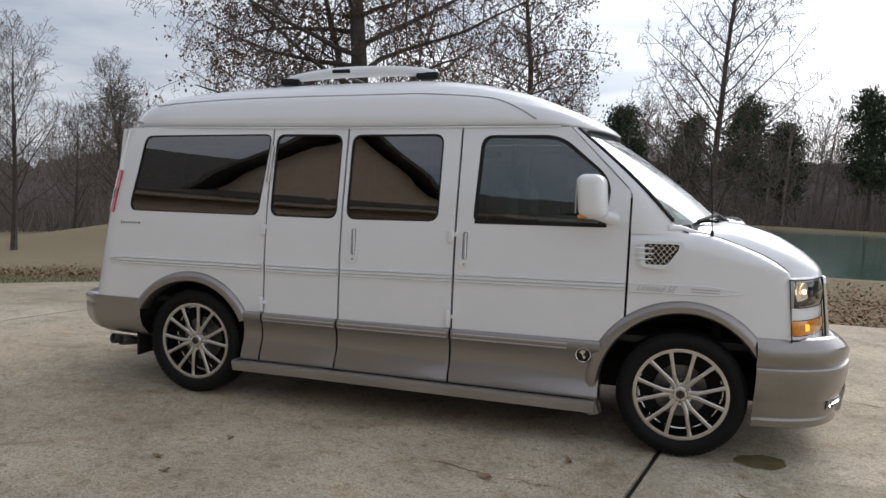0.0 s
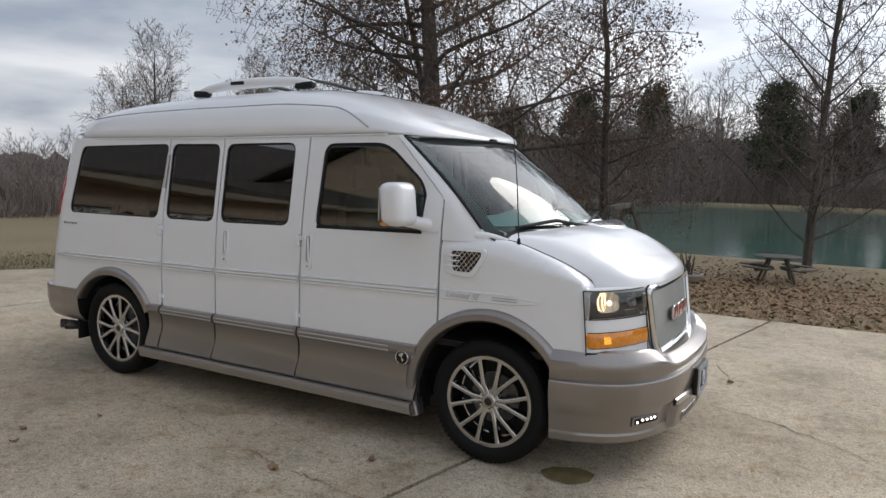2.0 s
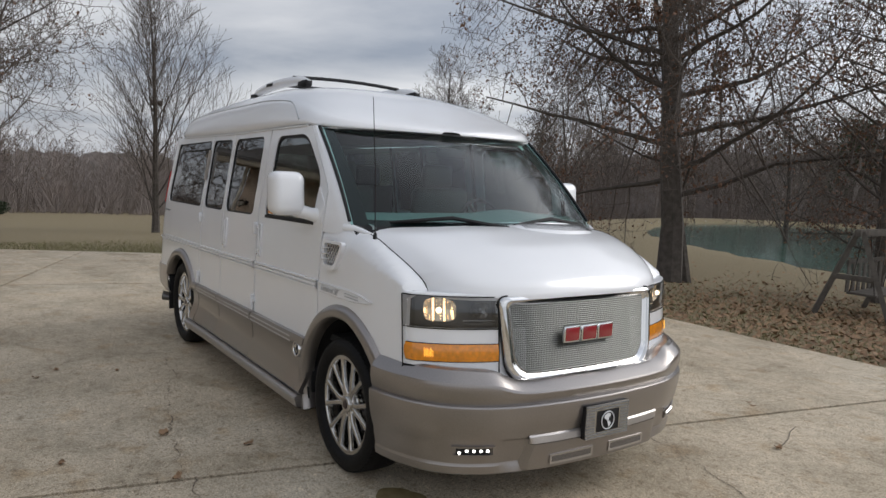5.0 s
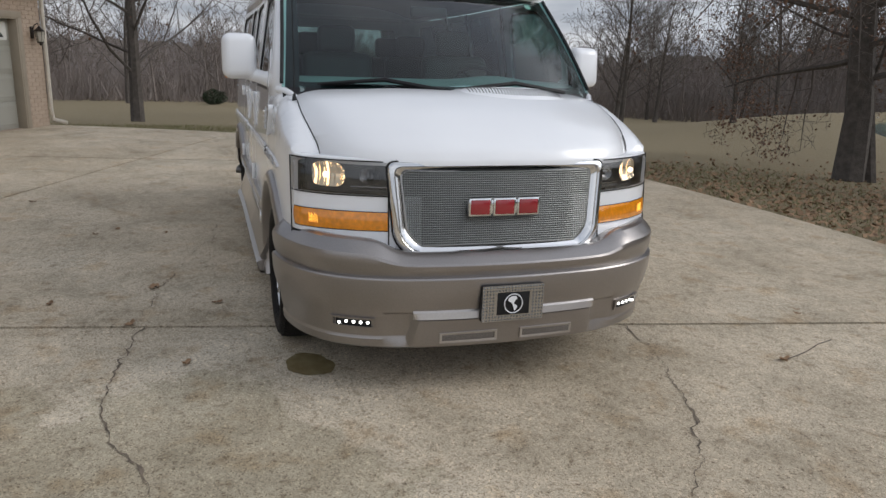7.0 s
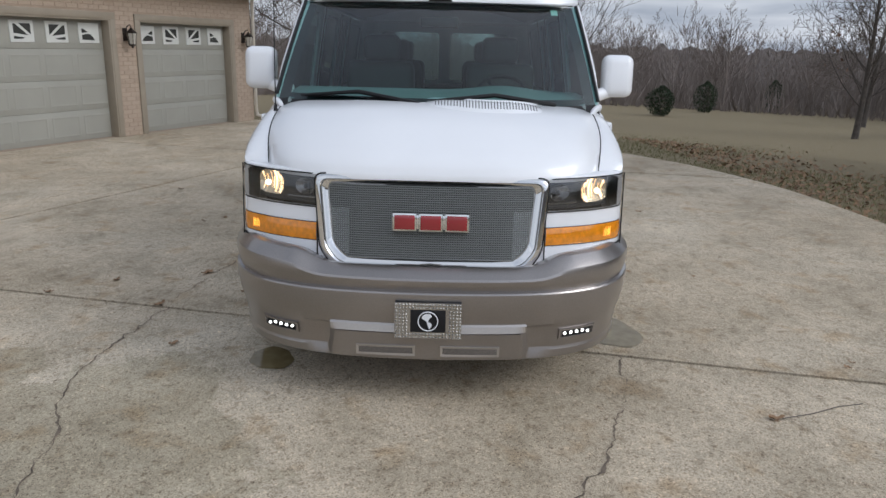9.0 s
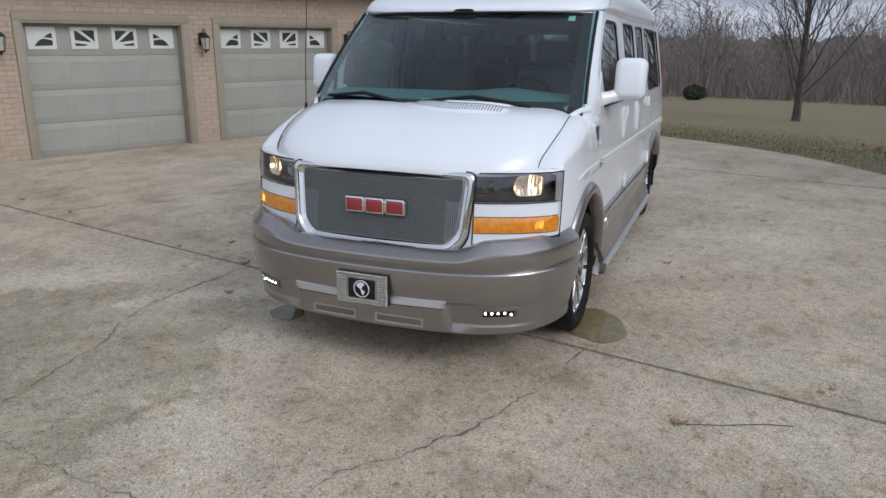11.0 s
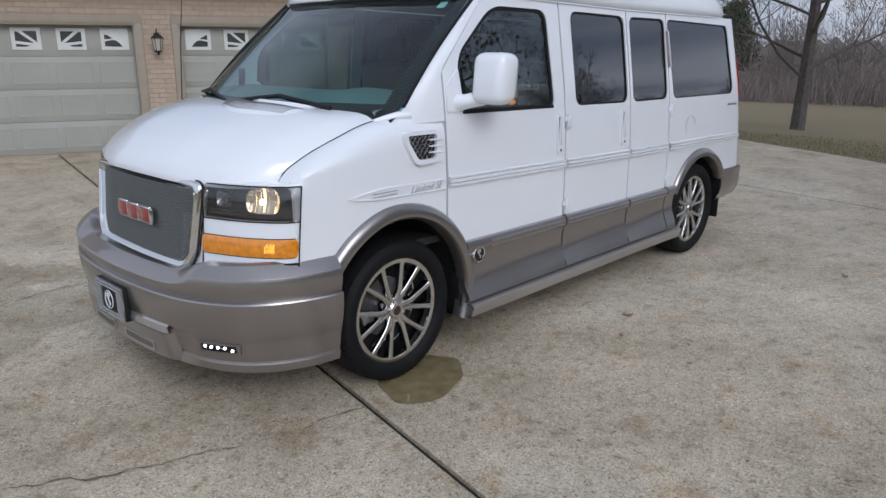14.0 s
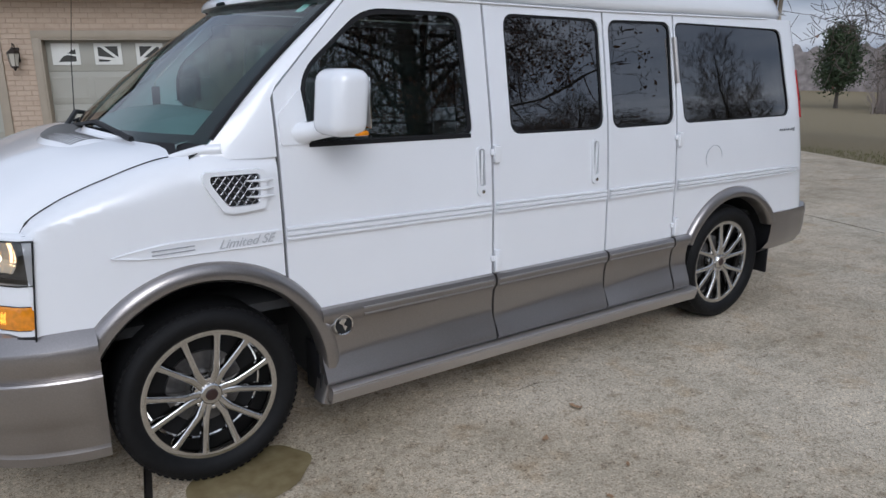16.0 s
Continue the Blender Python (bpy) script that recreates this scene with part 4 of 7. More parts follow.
        bm.faces.new([bm.verts.new((cx + 0.49 * math.cos(radians(a)), s * 0.56, HUB_Z + 0.49 * math.sin(radians(a)))) for a in range(-12, 193, 12)])
        part("wheel_well", bm, DARK, van)
    # body-side moulding: three fine ribs
    for x0, x1, holder in ((-4.16, -2.82, quarter), (-2.78, -2.21, door_b), (-2.18, -1.41, door_a), (-1.38, -0.345, door_f)):
        rows = []
        zc = lambda x: 1.010 - 0.012 * (x + 0.35) / 3.7 * -1
        for k in range(11):
            x = x0 + (x1 - x0) * k / 10
            taper = 1.0 if x > -3.9 or k else 0.3
            rows.append([(x, s * (half_width(x, 1.0) + o), zc(x) + dz * taper) for dz, o in ((0.030, 0.0), (0.026, 0.014), (0.017, 0.014), (0.012, 0.001), (0.006, 0.015), (-0.006, 0.015), (-0.012, 0.001), (-0.017, 0.014), (-0.026, 0.014), (-0.030, 0.0))])
        part("moulding", skin(rows), WHITE, holder, smooth=False)
    # spear on the fender with its script
    rows = []
    for k in range(21):
        x = -0.32 + 0.64 * k / 20
        h = 0.032 * (1 if k < 12 else max(0.05, 1 - ((k - 12) / 8.0) ** 2))
        zc_ = 1.004 + 0.004 * (k / 20)
        w = half_width(x, 1.0)
        rows.append([(x, s * (w + o), zc_ + t * h) for t, o in ((1, 0.0), (0.85, 0.010), (0.45, 0.007), (-0.45, 0.007), (-0.85, 0.010), (-1, 0.0))])
    spear = part("fender_spear", skin(rows), WHITE, fender)
    script(s, spear)
    b2 = bmesh.new()
    for dz in (0.008, -0.008):
        add_box(b2, (0.10, s * (half_width(0.1, 1) + 0.010), 1.006 + dz), (0.16, 0.004, 0.004))
    part("spear_lines", b2, mat("line_grey", (0.35, 0.36, 0.38), 0.4), spear)
    # badge on the rear quarter
    b2 = bmesh.new()
    for k in range(8):
        x = -4.13 + 0.024 * k
        add_box(b2, (x + 0.07, s * (half_width(x, 1.25) + 0.002), 1.275), (0.014 if k % 2 else 0.006, 0.004, 0.014 if k else 0.026))
    part("badge_bars", b2, mat("badge_grey", (0.22, 0.23, 0.25), 0.3, metal=0.5), quarter)
    # vent on the fender: frame, dark pocket, diamond wire, slats
    vent = round_poly([(-0.250, 1.275), (-0.240, 1.150), (-0.118, 1.150), (-0.062, 1.240), (-0.055, 1.275)], 0.02, 3)
    ventbig = grown(vent, 0.028)
    vf = part("fender_vent", flank(ventbig, [vent], s, proud=0.024, thick=0.026, step=0.04), WHITE, fender)
    part("vent_pocket", flank(vent, (), s, proud=0.005, thick=0.004), BLACK, vf)
    b2 = bmesh.new()
    for k in range(-4, 10):
        for slope in (1, -1):
            x0 = -0.25 + 0.031 * k + (0.0 if slope > 0 else 0.10)
            pts = []
            for t in range(21):
                px, pz = x0 + slope * 0.10 * t / 20, 1.152 + 0.121 * t / 20
                if -0.243 < px < -0.062 - max(0.0, 1.245 - pz) * 0.62:
                    pts.append((px, s * (half_width(px, pz) + 0.010 + 0.002 * slope), pz))
            if len(pts) > 1:
                tube([pts[0], pts[-1]], 0.0030, 4, b2)
    part("vent_wire", b2, CHROME, vf)
    for zc_ in (1.245, 1.213, 1.181):
        part("vent_slat", tube([(-0.300, s * (half_width(-0.30, zc_) + 0.014), zc_), (-0.262, s * (half_width(-0.26, zc_) + 0.026), zc_), (-0.195, s * (half_width(-0.19, zc_) + 0.020), zc_ + 0.002)], [0.003, 0.0075, 0.0025], 6), WHITE, vf)
    # door handles and hinges
    for hx, holder in ((-1.325, door_f), (-2.095, door_a)):
        hd = part("handle", flank(round_poly(rect(hx - 0.030, 1.075, hx + 0.030, 1.315), 0.03), [round_poly(rect(hx - 0.017, 1.125, hx + 0.017, 1.305), 0.015)], s, proud=0.012, thick=0.014, step=0.1), WHITE, holder)
        # white recess coloured grey to give the shade inside it
        part("handle_recess", flank(rect(hx - 0.017, 1.125, hx + 0.017, 1.305), (), s, proud=0.002, thick=0.003), bpy.data.materials["line_grey"], hd)
        part("handle_grip", tube([(hx + 0.006, s * (half_width(hx, 1.2) + 0.012), 1.13), (hx + 0.006, s * (half_width(hx, 1.2) + 0.014), 1.30)], 0.0065, 6), WHITE, hd)
        lk = part("lock", lathe([(0, 0.006), (0.009, 0.005), (0.010, 0)], 14, "y"), CHROME, hd)
        lk.matrix_basis = pose(hx, s * (half_width(hx, 1.1) + 0.013), 1.098, 0, 0, 0 if s > 0 else 180)
    for hx, zs, holder in ((-1.415, (1.275, 0.735), door_a), (-2.815, (1.275, 0.735), door_b)):
        for hz in zs:
            b2 = bmesh.new()
            add_box(b2, (hx, s * (half_width(hx, hz) + 0.012), hz), (0.036, 0.028, 0.085 if hz > 1 else 0.115), 0.006)
            add_box(b2, (hx + 0.022, s * (half_width(hx, hz) + 0.006), hz + 0.012), (0.03, 0.014, 0.03), 0.004)
            part("hinge", b2, WHITE, holder)
    part("hinge_track", tube([(-2.805, s * (half_width(-2.8, 1.6) + 0.012), 1.60), (-2.79, s * (half_width(-2.8, 1.86) + 0.012), 1.86)], 0.014, 8), SILVER, quarter)
    # tail lamp wrapping the rear corner
    tl = part("tail_lamp", flank(round_poly([(-4.49, 1.345), (-4.255, 1.345), (-4.245, 1.665), (-4.49, 1.665)], 0.02), (), s, proud=0.010, thick=0.02), REDLENS, quarter, "red tail lamp")
    part("reverse_lens", flank(rect(-4.48, 1.46, -4.26, 1.53), (), s, proud=0.013, thick=0.01), CLEAR, tl)
    # mirror: arm, head, glass
    bm = bmesh.new()
    vs = add_box(bm, (0, 0, 0), (0.155, 0.20, 0.265), 0.052, seg=4)
    for v in bm.verts:
        v.co.x -= 0.18 * (v.co.y * s) * 0.6
        v.co.x += 0.03 * (v.co.z / 0.13) * -0.4
    bmesh.ops.translate(bm, verts=bm.verts[:], vec=(-0.545, s * 1.150, 1.550))
    mir = part("mirror", bm, WHITE, door_f, "white towing mirror")
    b2 = bmesh.new()
    tube([(-0.43, s * 0.955, 1.415), (-0.47, s * 1.02, 1.428), (-0.52, s * 1.09, 1.450), (-0.54, s * 1.14, 1.48)], [0.055, 0.040, 0.042, 0.045], 12, b2)
    part("mirror_arm", b2, WHITE, mir)
    part("mirror_foot", flank(round_poly([(-0.475, 1.375), (-0.35, 1.375), (-0.35, 1.50), (-0.455, 1.60)], 0.015), (), s, proud=0.006, thick=0.02), WHITE, mir)
    b2 = box((-0.632, s * 1.150, 1.550), (0.006, 0.16, 0.20), 0.002)
    part("mirror_glass", b2, CHROME, mir)
    b2 = box((-0.590, s * 1.195, 1.432), (0.06, 0.08, 0.022), 0.008)
    part("mirror_marker", b2, AMBER, mir)
    # A pillar
    rows = []
    for k in range(15):
        v = k / 14
        v = -0.09 + 1.09 * v
        z = 1.385 + (TOP - 1.385) * v
        xl = -0.335 if z < 1.585 else -0.335 + (-0.715 + 0.335) * (z - 1.585) / (TOP - 1.585)
        wl_, wr = Vector((xl + 0.005, s * half_width(xl, z), z)), shield(s, v)
        mid_ = (wl_ + wr) / 2 + Vector((0.004, s * 0.010, 0.004))
        rows.append([wl_, wl_ * 0.75 + wr * 0.25 + Vector((0, s * 0.006, 0)), mid_, wl_ * 0.25 + wr * 0.75 + Vector((0.003, s * 0.006, 0.003)), wr])
    bm = skin(rows)
    thicken(bm, 0.03, inward)
    part("a_pillar", bm, WHITE, van)
    # fuel door and front mud flap
    part("mud_flap", box((0.0 - 0.475, s * 0.91, 0.36), (0.02, 0.15, 0.24), 0.008), BLACK, van)
    part("mud_flap", box((WB - 0.475, s * 0.93, 0.42), (0.02, 0.16, 0.36), 0.008), BLACK, van)
    # front corner set: plan curve from the fender edge round to the grille
    NOSE = [(0.972, 0.590), (0.945, 0.640), (0.885, 0.690), (0.80, 0.744), (0.70, 0.788), (0.60, 0.822), (0.555, 0.835), (0.48, 0.850), (0.40, 0.862)]

    def nose(u, z, out=0.0, s=s):
        t = u * (len(NOSE) - 1)
        i = min(int(t), len(NOSE) - 2)
        f = t - i
        y, x = (NOSE[i][0] * (1 - f) + NOSE[i + 1][0] * f, NOSE[i][1] * (1 - f) + NOSE[i + 1][1] * f)
        d = Vector((NOSE[i + 1][1] - NOSE[i][1], NOSE[i + 1][0] - NOSE[i][0])).normalized()
        n = Vector((-d.y, d.x))
        x -= 0.10 * (z - 0.74)
        return Vector((x + n.x * out, s * (y + n.y * out), z))

    def band(z0, z1, u0, u1, out, nz=4, crown=0.0):
        u0, u1 = u0 * 0.75, u1 * 0.75
        rows = []
        for k in range(25):
            u = u0 + (u1 - u0) * k / 24
            rows.append([nose(u, z0 + (z1 - z0) * j / nz, out + crown * math.sin(math.pi * j / nz)) for j in range(nz + 1)])
        return skin(rows)

    corner = band(0.685, 0.945, 0.0, 1.3333, 0.0)
    thicken(corner, 0.02, lambda c: Vector((-1, 0, 0)))
    corner = part("nose_corner", corner, WHITE, van)
    bm = band(0.785, 0.868, 0.050, 0.985, 0.004, 4, 0.005)
    thicken(bm, 0.02, lambda c: Vector((-1, 0, 0)))
    capr = skin([[nose(0.75 * k / 24, zz, oo) for k in range(25)] for zz, oo in ((1.104, 0.002), (1.113, 0.0), (1.117, -0.02), (1.112, -0.10))])
    part("nose_cap", capr, WHITE, corner)
    sig = part("turn_signal", bm, AMBER, corner, "amber turn signal")
    for k in range(9):
        b2 = tube([nose(0.215 + 0.0075 * k, zz, 0.0085) for zz in (0.806 + 0.006 * (k % 2), 0.832, 0.850 - 0.006 * (k % 3))], 0.0017, 4)
        part("lit_flute", b2, SIG_ON, sig)
    for zz in (0.784, 0.869):
        part("lens_edge", tube([nose(0.75 * (0.050 + 0.935 * k / 20), zz, 0.003) for k in range(21)], 0.0025, 4), DARK, sig)
    for uu, z0_, z1_ in ((0.0, 0.745, 1.106), (0.748, 0.700, 1.10)):
        part("shut_line", tube([nose(uu, z0_ + (z1_ - z0_) * k / 12, 0.010 if uu == 0 else 0.002) for k in range(13)], 0.0034, 5), DARK, corner)
    part("shut_line", tube([nose(0.80 * k / 24, 0.757 - 0.056 / (1 + math.exp((15.0 - k) / 2.2)), 0.004) for k in range(25)], 0.0055, 5), DARK, corner)
    part("shut_line", tube([nose(0.75 * k / 24, 0.9435, 0.003) for k in range(25)], 0.003, 5), DARK, corner)
    back = band(0.940, 1.112, 0.0, 1.0, -0.075)
    hl = part("headlight", back, HEADBLACK, corner, "lit composite headlight with a dark housing")
    part("headlight_lens", band(0.946, 1.104, 0.0, 0.99, 0.004, 6, 0.010), CLEAR, hl)
    b2 = bmesh.new()
    # scalloped low-beam bowl: upright flutes round a hollow
    rows = []
    for k in range(17):
        u = 0.75 * (0.27 + 0.30 * k / 16)
        row = []
        for j in range(9):
            dz = -1 + j / 4
            hgt = 0.058 * math.sqrt(max(0.10, 1 - ((k - 8) / 8.6) ** 4))
            deep = 0.034 * (1 - min(1.0, 0.55 * dz * dz + ((k - 8) / 8.2) ** 4))
            row.append(nose(u, 1.026 + hgt * dz, -0.040 - 1.0 * deep + 0.0035 * (k % 2)))
        rows.append(row)
    skin(rows, b2)
    part("reflector", b2, LITBOWL, hl, smooth=False)
    b2 = bmesh.new()
    rows = []
    for k in range(11):
        u = 0.515 + 0.125 * k / 10
        h_ = 0.040 * math.sqrt(max(0.08, 1 - ((k - 5) / 5.4) ** 2))
        rows.append([nose(u, 1.028 + h_ * (j / 3 - 1), -0.040 - 0.026 * (1 - ((k - 5) / 5) ** 2) * (1 - (j / 3 - 1) ** 2)) for j in range(7)])
    skin(rows, b2)
    part("high_beam_reflector", b2, DARKCHROME, hl)
    b2 = bmesh.new()
    bmesh.ops.create_uvsphere(b2, u_segments=14, v_segments=8, radius=0.013)
    bmesh.ops.translate(b2, verts=b2.verts[:], vec=nose(0.578, 1.028, -0.045))
    part("high_beam_bulb", b2, HEADBLACK, hl)
    for zz_ in (0.962, 0.978):
        part("housing_rib", tube([nose(0.75 * (0.62 + 0.34 * k / 8), zz_, -0.030) for k in range(9)], 0.004, 5), DARKCHROME if zz_ > 0.97 else HEADBLACK, hl)
    b2 = bmesh.new()
    bmesh.ops.create_uvsphere(b2, u_segments=14, v_segments=10, radius=0.015)
    bmesh.ops.translate(b2, verts=b2.verts[:], vec=nose(0.315, 1.028, -0.028))
    part("low_beam_bulb", b2, LAMP_ON, hl)
    b2 = bmesh.new()
    rows = []
    for z, o in ((1.100, 0.004), (1.106, 0.005), (1.109, -0.01)):
        rows.append([nose(0.75 * k / 20, z, o) for k in range(21)])
    part("headlight_rim", skin(rows), BLACK, hl)

# fuel door on the left quarter
fd = part("fuel_door", lathe([(0.0, 0.0015), (0.074, 0.0015), (0.078, -0.004)], 32, "y"), WHITE, van)
part("gap_line", tube([(0.078 * math.cos(a), 0.0, 0.078 * math.sin(a)) for a in np.linspace(0, 2 * math.pi, 41)], 0.0022, 4), bpy.data.materials["line_grey"], fd)
fd.matrix_basis = pose(-3.18, half_width(-3.18, 1.14), 1.14)

# bonnet
rows = []
for j in range(NY):
    b = -1 + 2 * j / (NY - 1)
    b = math.copysign(abs(b) ** 0.85, b)
    y0 = 0.885 * b
    row = []
    for i in range(NX):
        t = (i / (NX - 1)) ** 1.6
        xf = nose_x(y0)
        xb = max(0.045, shield(0.885 * b / 0.95, 0.0).x + 0.012)
        x = xf + (xb - xf) * t
        row.append((x, seam_y(x) * b, bonnet_z(x, y0)))
    rows.append(row)
bm = skin(rows)
thicken(bm, 0.02, lambda c: Vector((0, 0, -1)))
bonnet = part("bonnet", bm, WHITE, van)
for s in (-1, 1):
    part("shut_line", tube([(x, s * (seam_y(x) + 0.002), bonnet_z(x, 0.885) - 0.0015) for x in np.linspace(0.03, 0.585, 24)], 0.0035, 5), DARK, bonnet)
# louvred cowl scoop and wiper cowl
rows = []
for j in range(15):
    b = -1 + 2 * j / 14
    row = []
    for k in range(11):
        x, y = 0.34 + 0.10 * (1 - b * b) - 0.20 * k / 10, 0.27 + 0.32 * b
        row.append((x, y, bonnet_z(x, y) - 0.004 + 0.034 * math.sin(math.pi * min(1.0, k / 8)) ** 0.8 * (1 - b**4) if k < 10 else bonnet_z(x, y) + 0.018 * (1 - b**4)))
    rows.append(row)
scoop = part("cowl_scoop", skin(rows), WHITE, bonnet)
b2 = bmesh.new()
for k in range(34):
    y = 0.00 + 0.54 * k / 33
    b = (y - 0.27) / 0.32
    pts = []
    for kk in (1.2, 2.4, 3.6, 4.8, 6.0, 7.2, 8.2):
        x = 0.34 + 0.10 * (1 - b * b) - 0.20 * kk / 10
        pts.append((x, y, bonnet_z(x, y) - 0.004 + 0.0343 * math.sin(math.pi * min(1.0, kk / 8)) ** 0.8 * (1 - b**4)))
    tube(pts, 0.0030, 4, b2)
part("scoop_louvre", b2, mat("louvre_grey", (0.10, 0.10, 0.10), 0.6), scoop)
rows = []
for j in range(25):
    b = -1 + 2 * j / 24
    base = shield(b, 0.0)
    rows.append([base + Vector((0.07, 0, -0.045)), base + Vector((0.02, 0, -0.012)), base + Vector((-0.004, 0, 0.012))])
part("cowl_panel", skin(rows), BLACK, van)
for s in (-1, 1):
    plug = tube([(0.075, s * 0.872, 1.333), (0.03, s * 0.893, 1.345), (-0.02, s * 0.912, 1.356), (-0.07, s * 0.936, 1.366), (-0.13, s * 0.962, 1.372)], [0.008, 0.014, 0.019, 0.024, 0.022], 14)
    part("pillar_base", plug, WHITE, van)


rows = [[shield(-1 + 2 * i / 32, j / 16) for i in range(33)] for j in range(17)]
bm = skin(rows)
wind = part("windshield", bm, GLASS_WIND, van, "clear windshield reflecting the sky")
wind.visible_shadow = False
b2 = bmesh.new()
for rng in ("l", "r", "t", "b"):
    rows = []
    for k in range(33):
        t = k / 32
        if rng in "lr":
            s = -1 if rng == "l" else 1
            rows.append([shield(s * uu, t) * 0.99 + Vector((-0.8, 0, 1.5)) * 0.01 for uu in (1.012, 0.985, 0.95, 0.915)])
        else:
            rows.append([shield(-1 + 2 * t, vv) * 0.99 + Vector((-0.8, 0, 1.5)) * 0.01 for vv in ((1.0, 0.965) if rng == "t" else (0.0, 0.07))])
    skin(rows, b2)
part("frit_band", b2, BLACK, wind, smooth=False)
for s in (-1, 1):
    part("windshield_seal", tube([shield(s * 1.0, 0.05 + 0.95 * k / 12) + Vector((0.004, s * 0.002, 0.003)) for k in range(13)], 0.011, 6), BLACK, wind)
for y0, y1, zz in ((-0.72, -0.08, 0.0), (-0.02, 0.62, 0.0)):
    wb_ = bmesh.new()
    y0, y1 = y0 * 1.02, y1 * 1.02
    tube([shield(y0 / 0.9, 0.035) + Vector((0.02, 0, 0.015)), shield(0.5 * (y0 + y1) / 0.9, 0.075) + Vector((0.025, 0, 0.025)), shield(y1 / 0.9, 0.015) + Vector((0.035, 0, 0.012))], [0.008, 0.013, 0.012], 6, wb_)
    wiper = part("wiper", wb_, BLACK, van, "black wiper at rest")
    part("wiper_blade", tube([shield(y0 / 0.9 + 0.02, 0.045) + Vector((0.012, 0, 0.006)), shield(y1 / 0.9 - 0.15, 0.055) + Vector((0.012, 0, 0.006))], 0.007, 5), RUBBER, wiper)
# radio aerial on the right fender
ab = part("aerial", lathe([(0.0, 0.045), (0.008, 0.043), (0.012, 0.012), (0.020, 0.0)], 12, "z", (0.125, -0.905, 1.318)), BLACK, van)
part("mast", tube([(0.125, -0.905, 1.35), (0.10, -0.905, 1.70), (0.05, -0.905, 2.10)], [0.0035, 0.003, 0.002], 6), BLACK, ab)
# sticker at the top of the windshield
part("sticker", skin([[shield(0.80 + 0.05 * i, 0.90 + 0.06 * j) + Vector((-0.016, 0, 0)) for i in range(2)] for j in range(2)]), mat("sticker_mint", (0.65, 0.85, 0.75), 0.5), wind, smooth=False)
part("rear_view_mirror", box((-0.46, 0.0, 1.85), (0.03, 0.24, 0.065), 0.015), BLACK, wind)

# ---- front bumper fascia
BUMP = [(0.0, 1.035), (0.25, 1.025), (0.45, 1.002), (0.60, 0.966), (0.74, 0.905), (0.85, 0.825), (0.935, 0.715), (0.990, 0.590), (1.018, 0.480), (1.026, 0.405)]
SECT = [(0.725, -0.17), (0.756, -0.085), (0.758, -0.062), (0.750, -0.040), (0.724, -0.008), (0.706, 0.010), (0.690, 0.015), (0.662, 0.014), (0.632, 0.008), (0.614, 0.001), (0.609, 0.000), (0.605, 0.014), (0.598, 0.018), (0.585, 0.019), (0.53, 0.015), (0.48, 0.006), (0.44, -0.004), (0.425, -0.010), (0.40, -0.018), (0.36, -0.024), (0.322, -0.034), (0.316, -0.033), (0.308, -0.030), (0.275, -0.036), (0.262, -0.060), (0.255, -0.12)]


def bump(t):
    """Plan of the fascia for t from 0 at the middle to 1 at its end: place and outward normal."""
    def at(u):
        k = min(max(u, 0.0), 1.0) * (len(BUMP) - 1)
        i = min(int(k), len(BUMP) - 2)
        f = k - i
        p0, p1, p2, p3 = (Vector(BUMP[min(j, len(BUMP) - 1)]) if j >= 0 else Vector((-BUMP[1][0], BUMP[1][1])) for j in (i - 1, i, i + 1, i + 2))
        return 0.5 * ((2 * p1) + (p2 - p0) * f + (2 * p0 - 5 * p1 + 4 * p2 - p3) * f * f + (3 * p1 - p0 - 3 * p2 + p3) * f**3)

    q = at(t)
    d = (at(t + 0.01) - at(t - 0.01)).normalized() if t > 0.011 else Vector((1, 0))
    return q, Vector((-d.y, d.x))


def fascia(t, s, z, off, extra=0.0):
    """A point of the fascia at height z with the section's own offset."""
    q, n = bump(t)
    y = q.x
    bar = 1 / (1 + math.exp((y - 0.475) / 0.008))
    zz = z
    if z > 0.62:
        dip = 0.012 - 0.062 / (1 + math.exp((y - 0.60) / 0.035))
        zz += dip * min(1.0, (z - 0.62) / 0.12)
    if z <= 0.43 and z > 0.26:
        corner_dip = (1 - bar) / (1 + math.exp((y - 0.60) / 0.02))
        off += 0.016 * bar * (1 if z < 0.425 else 0.4) - 0.014 * corner_dip
    off += extra
    return Vector((q.y + n.y * off, s * (y + n.x * off), zz))


def sect_off(z):
    return lerp_table(sorted((a, b) for a, b in SECT if a < 0.70), z)


def t_of(y):
    lo, hi = 0.0, 1.0
    for _ in range(30):
        m_ = (lo + hi) / 2
        if bump(m_)[0].x < y:
            lo = m_
        else:
            hi = m_
    return lo


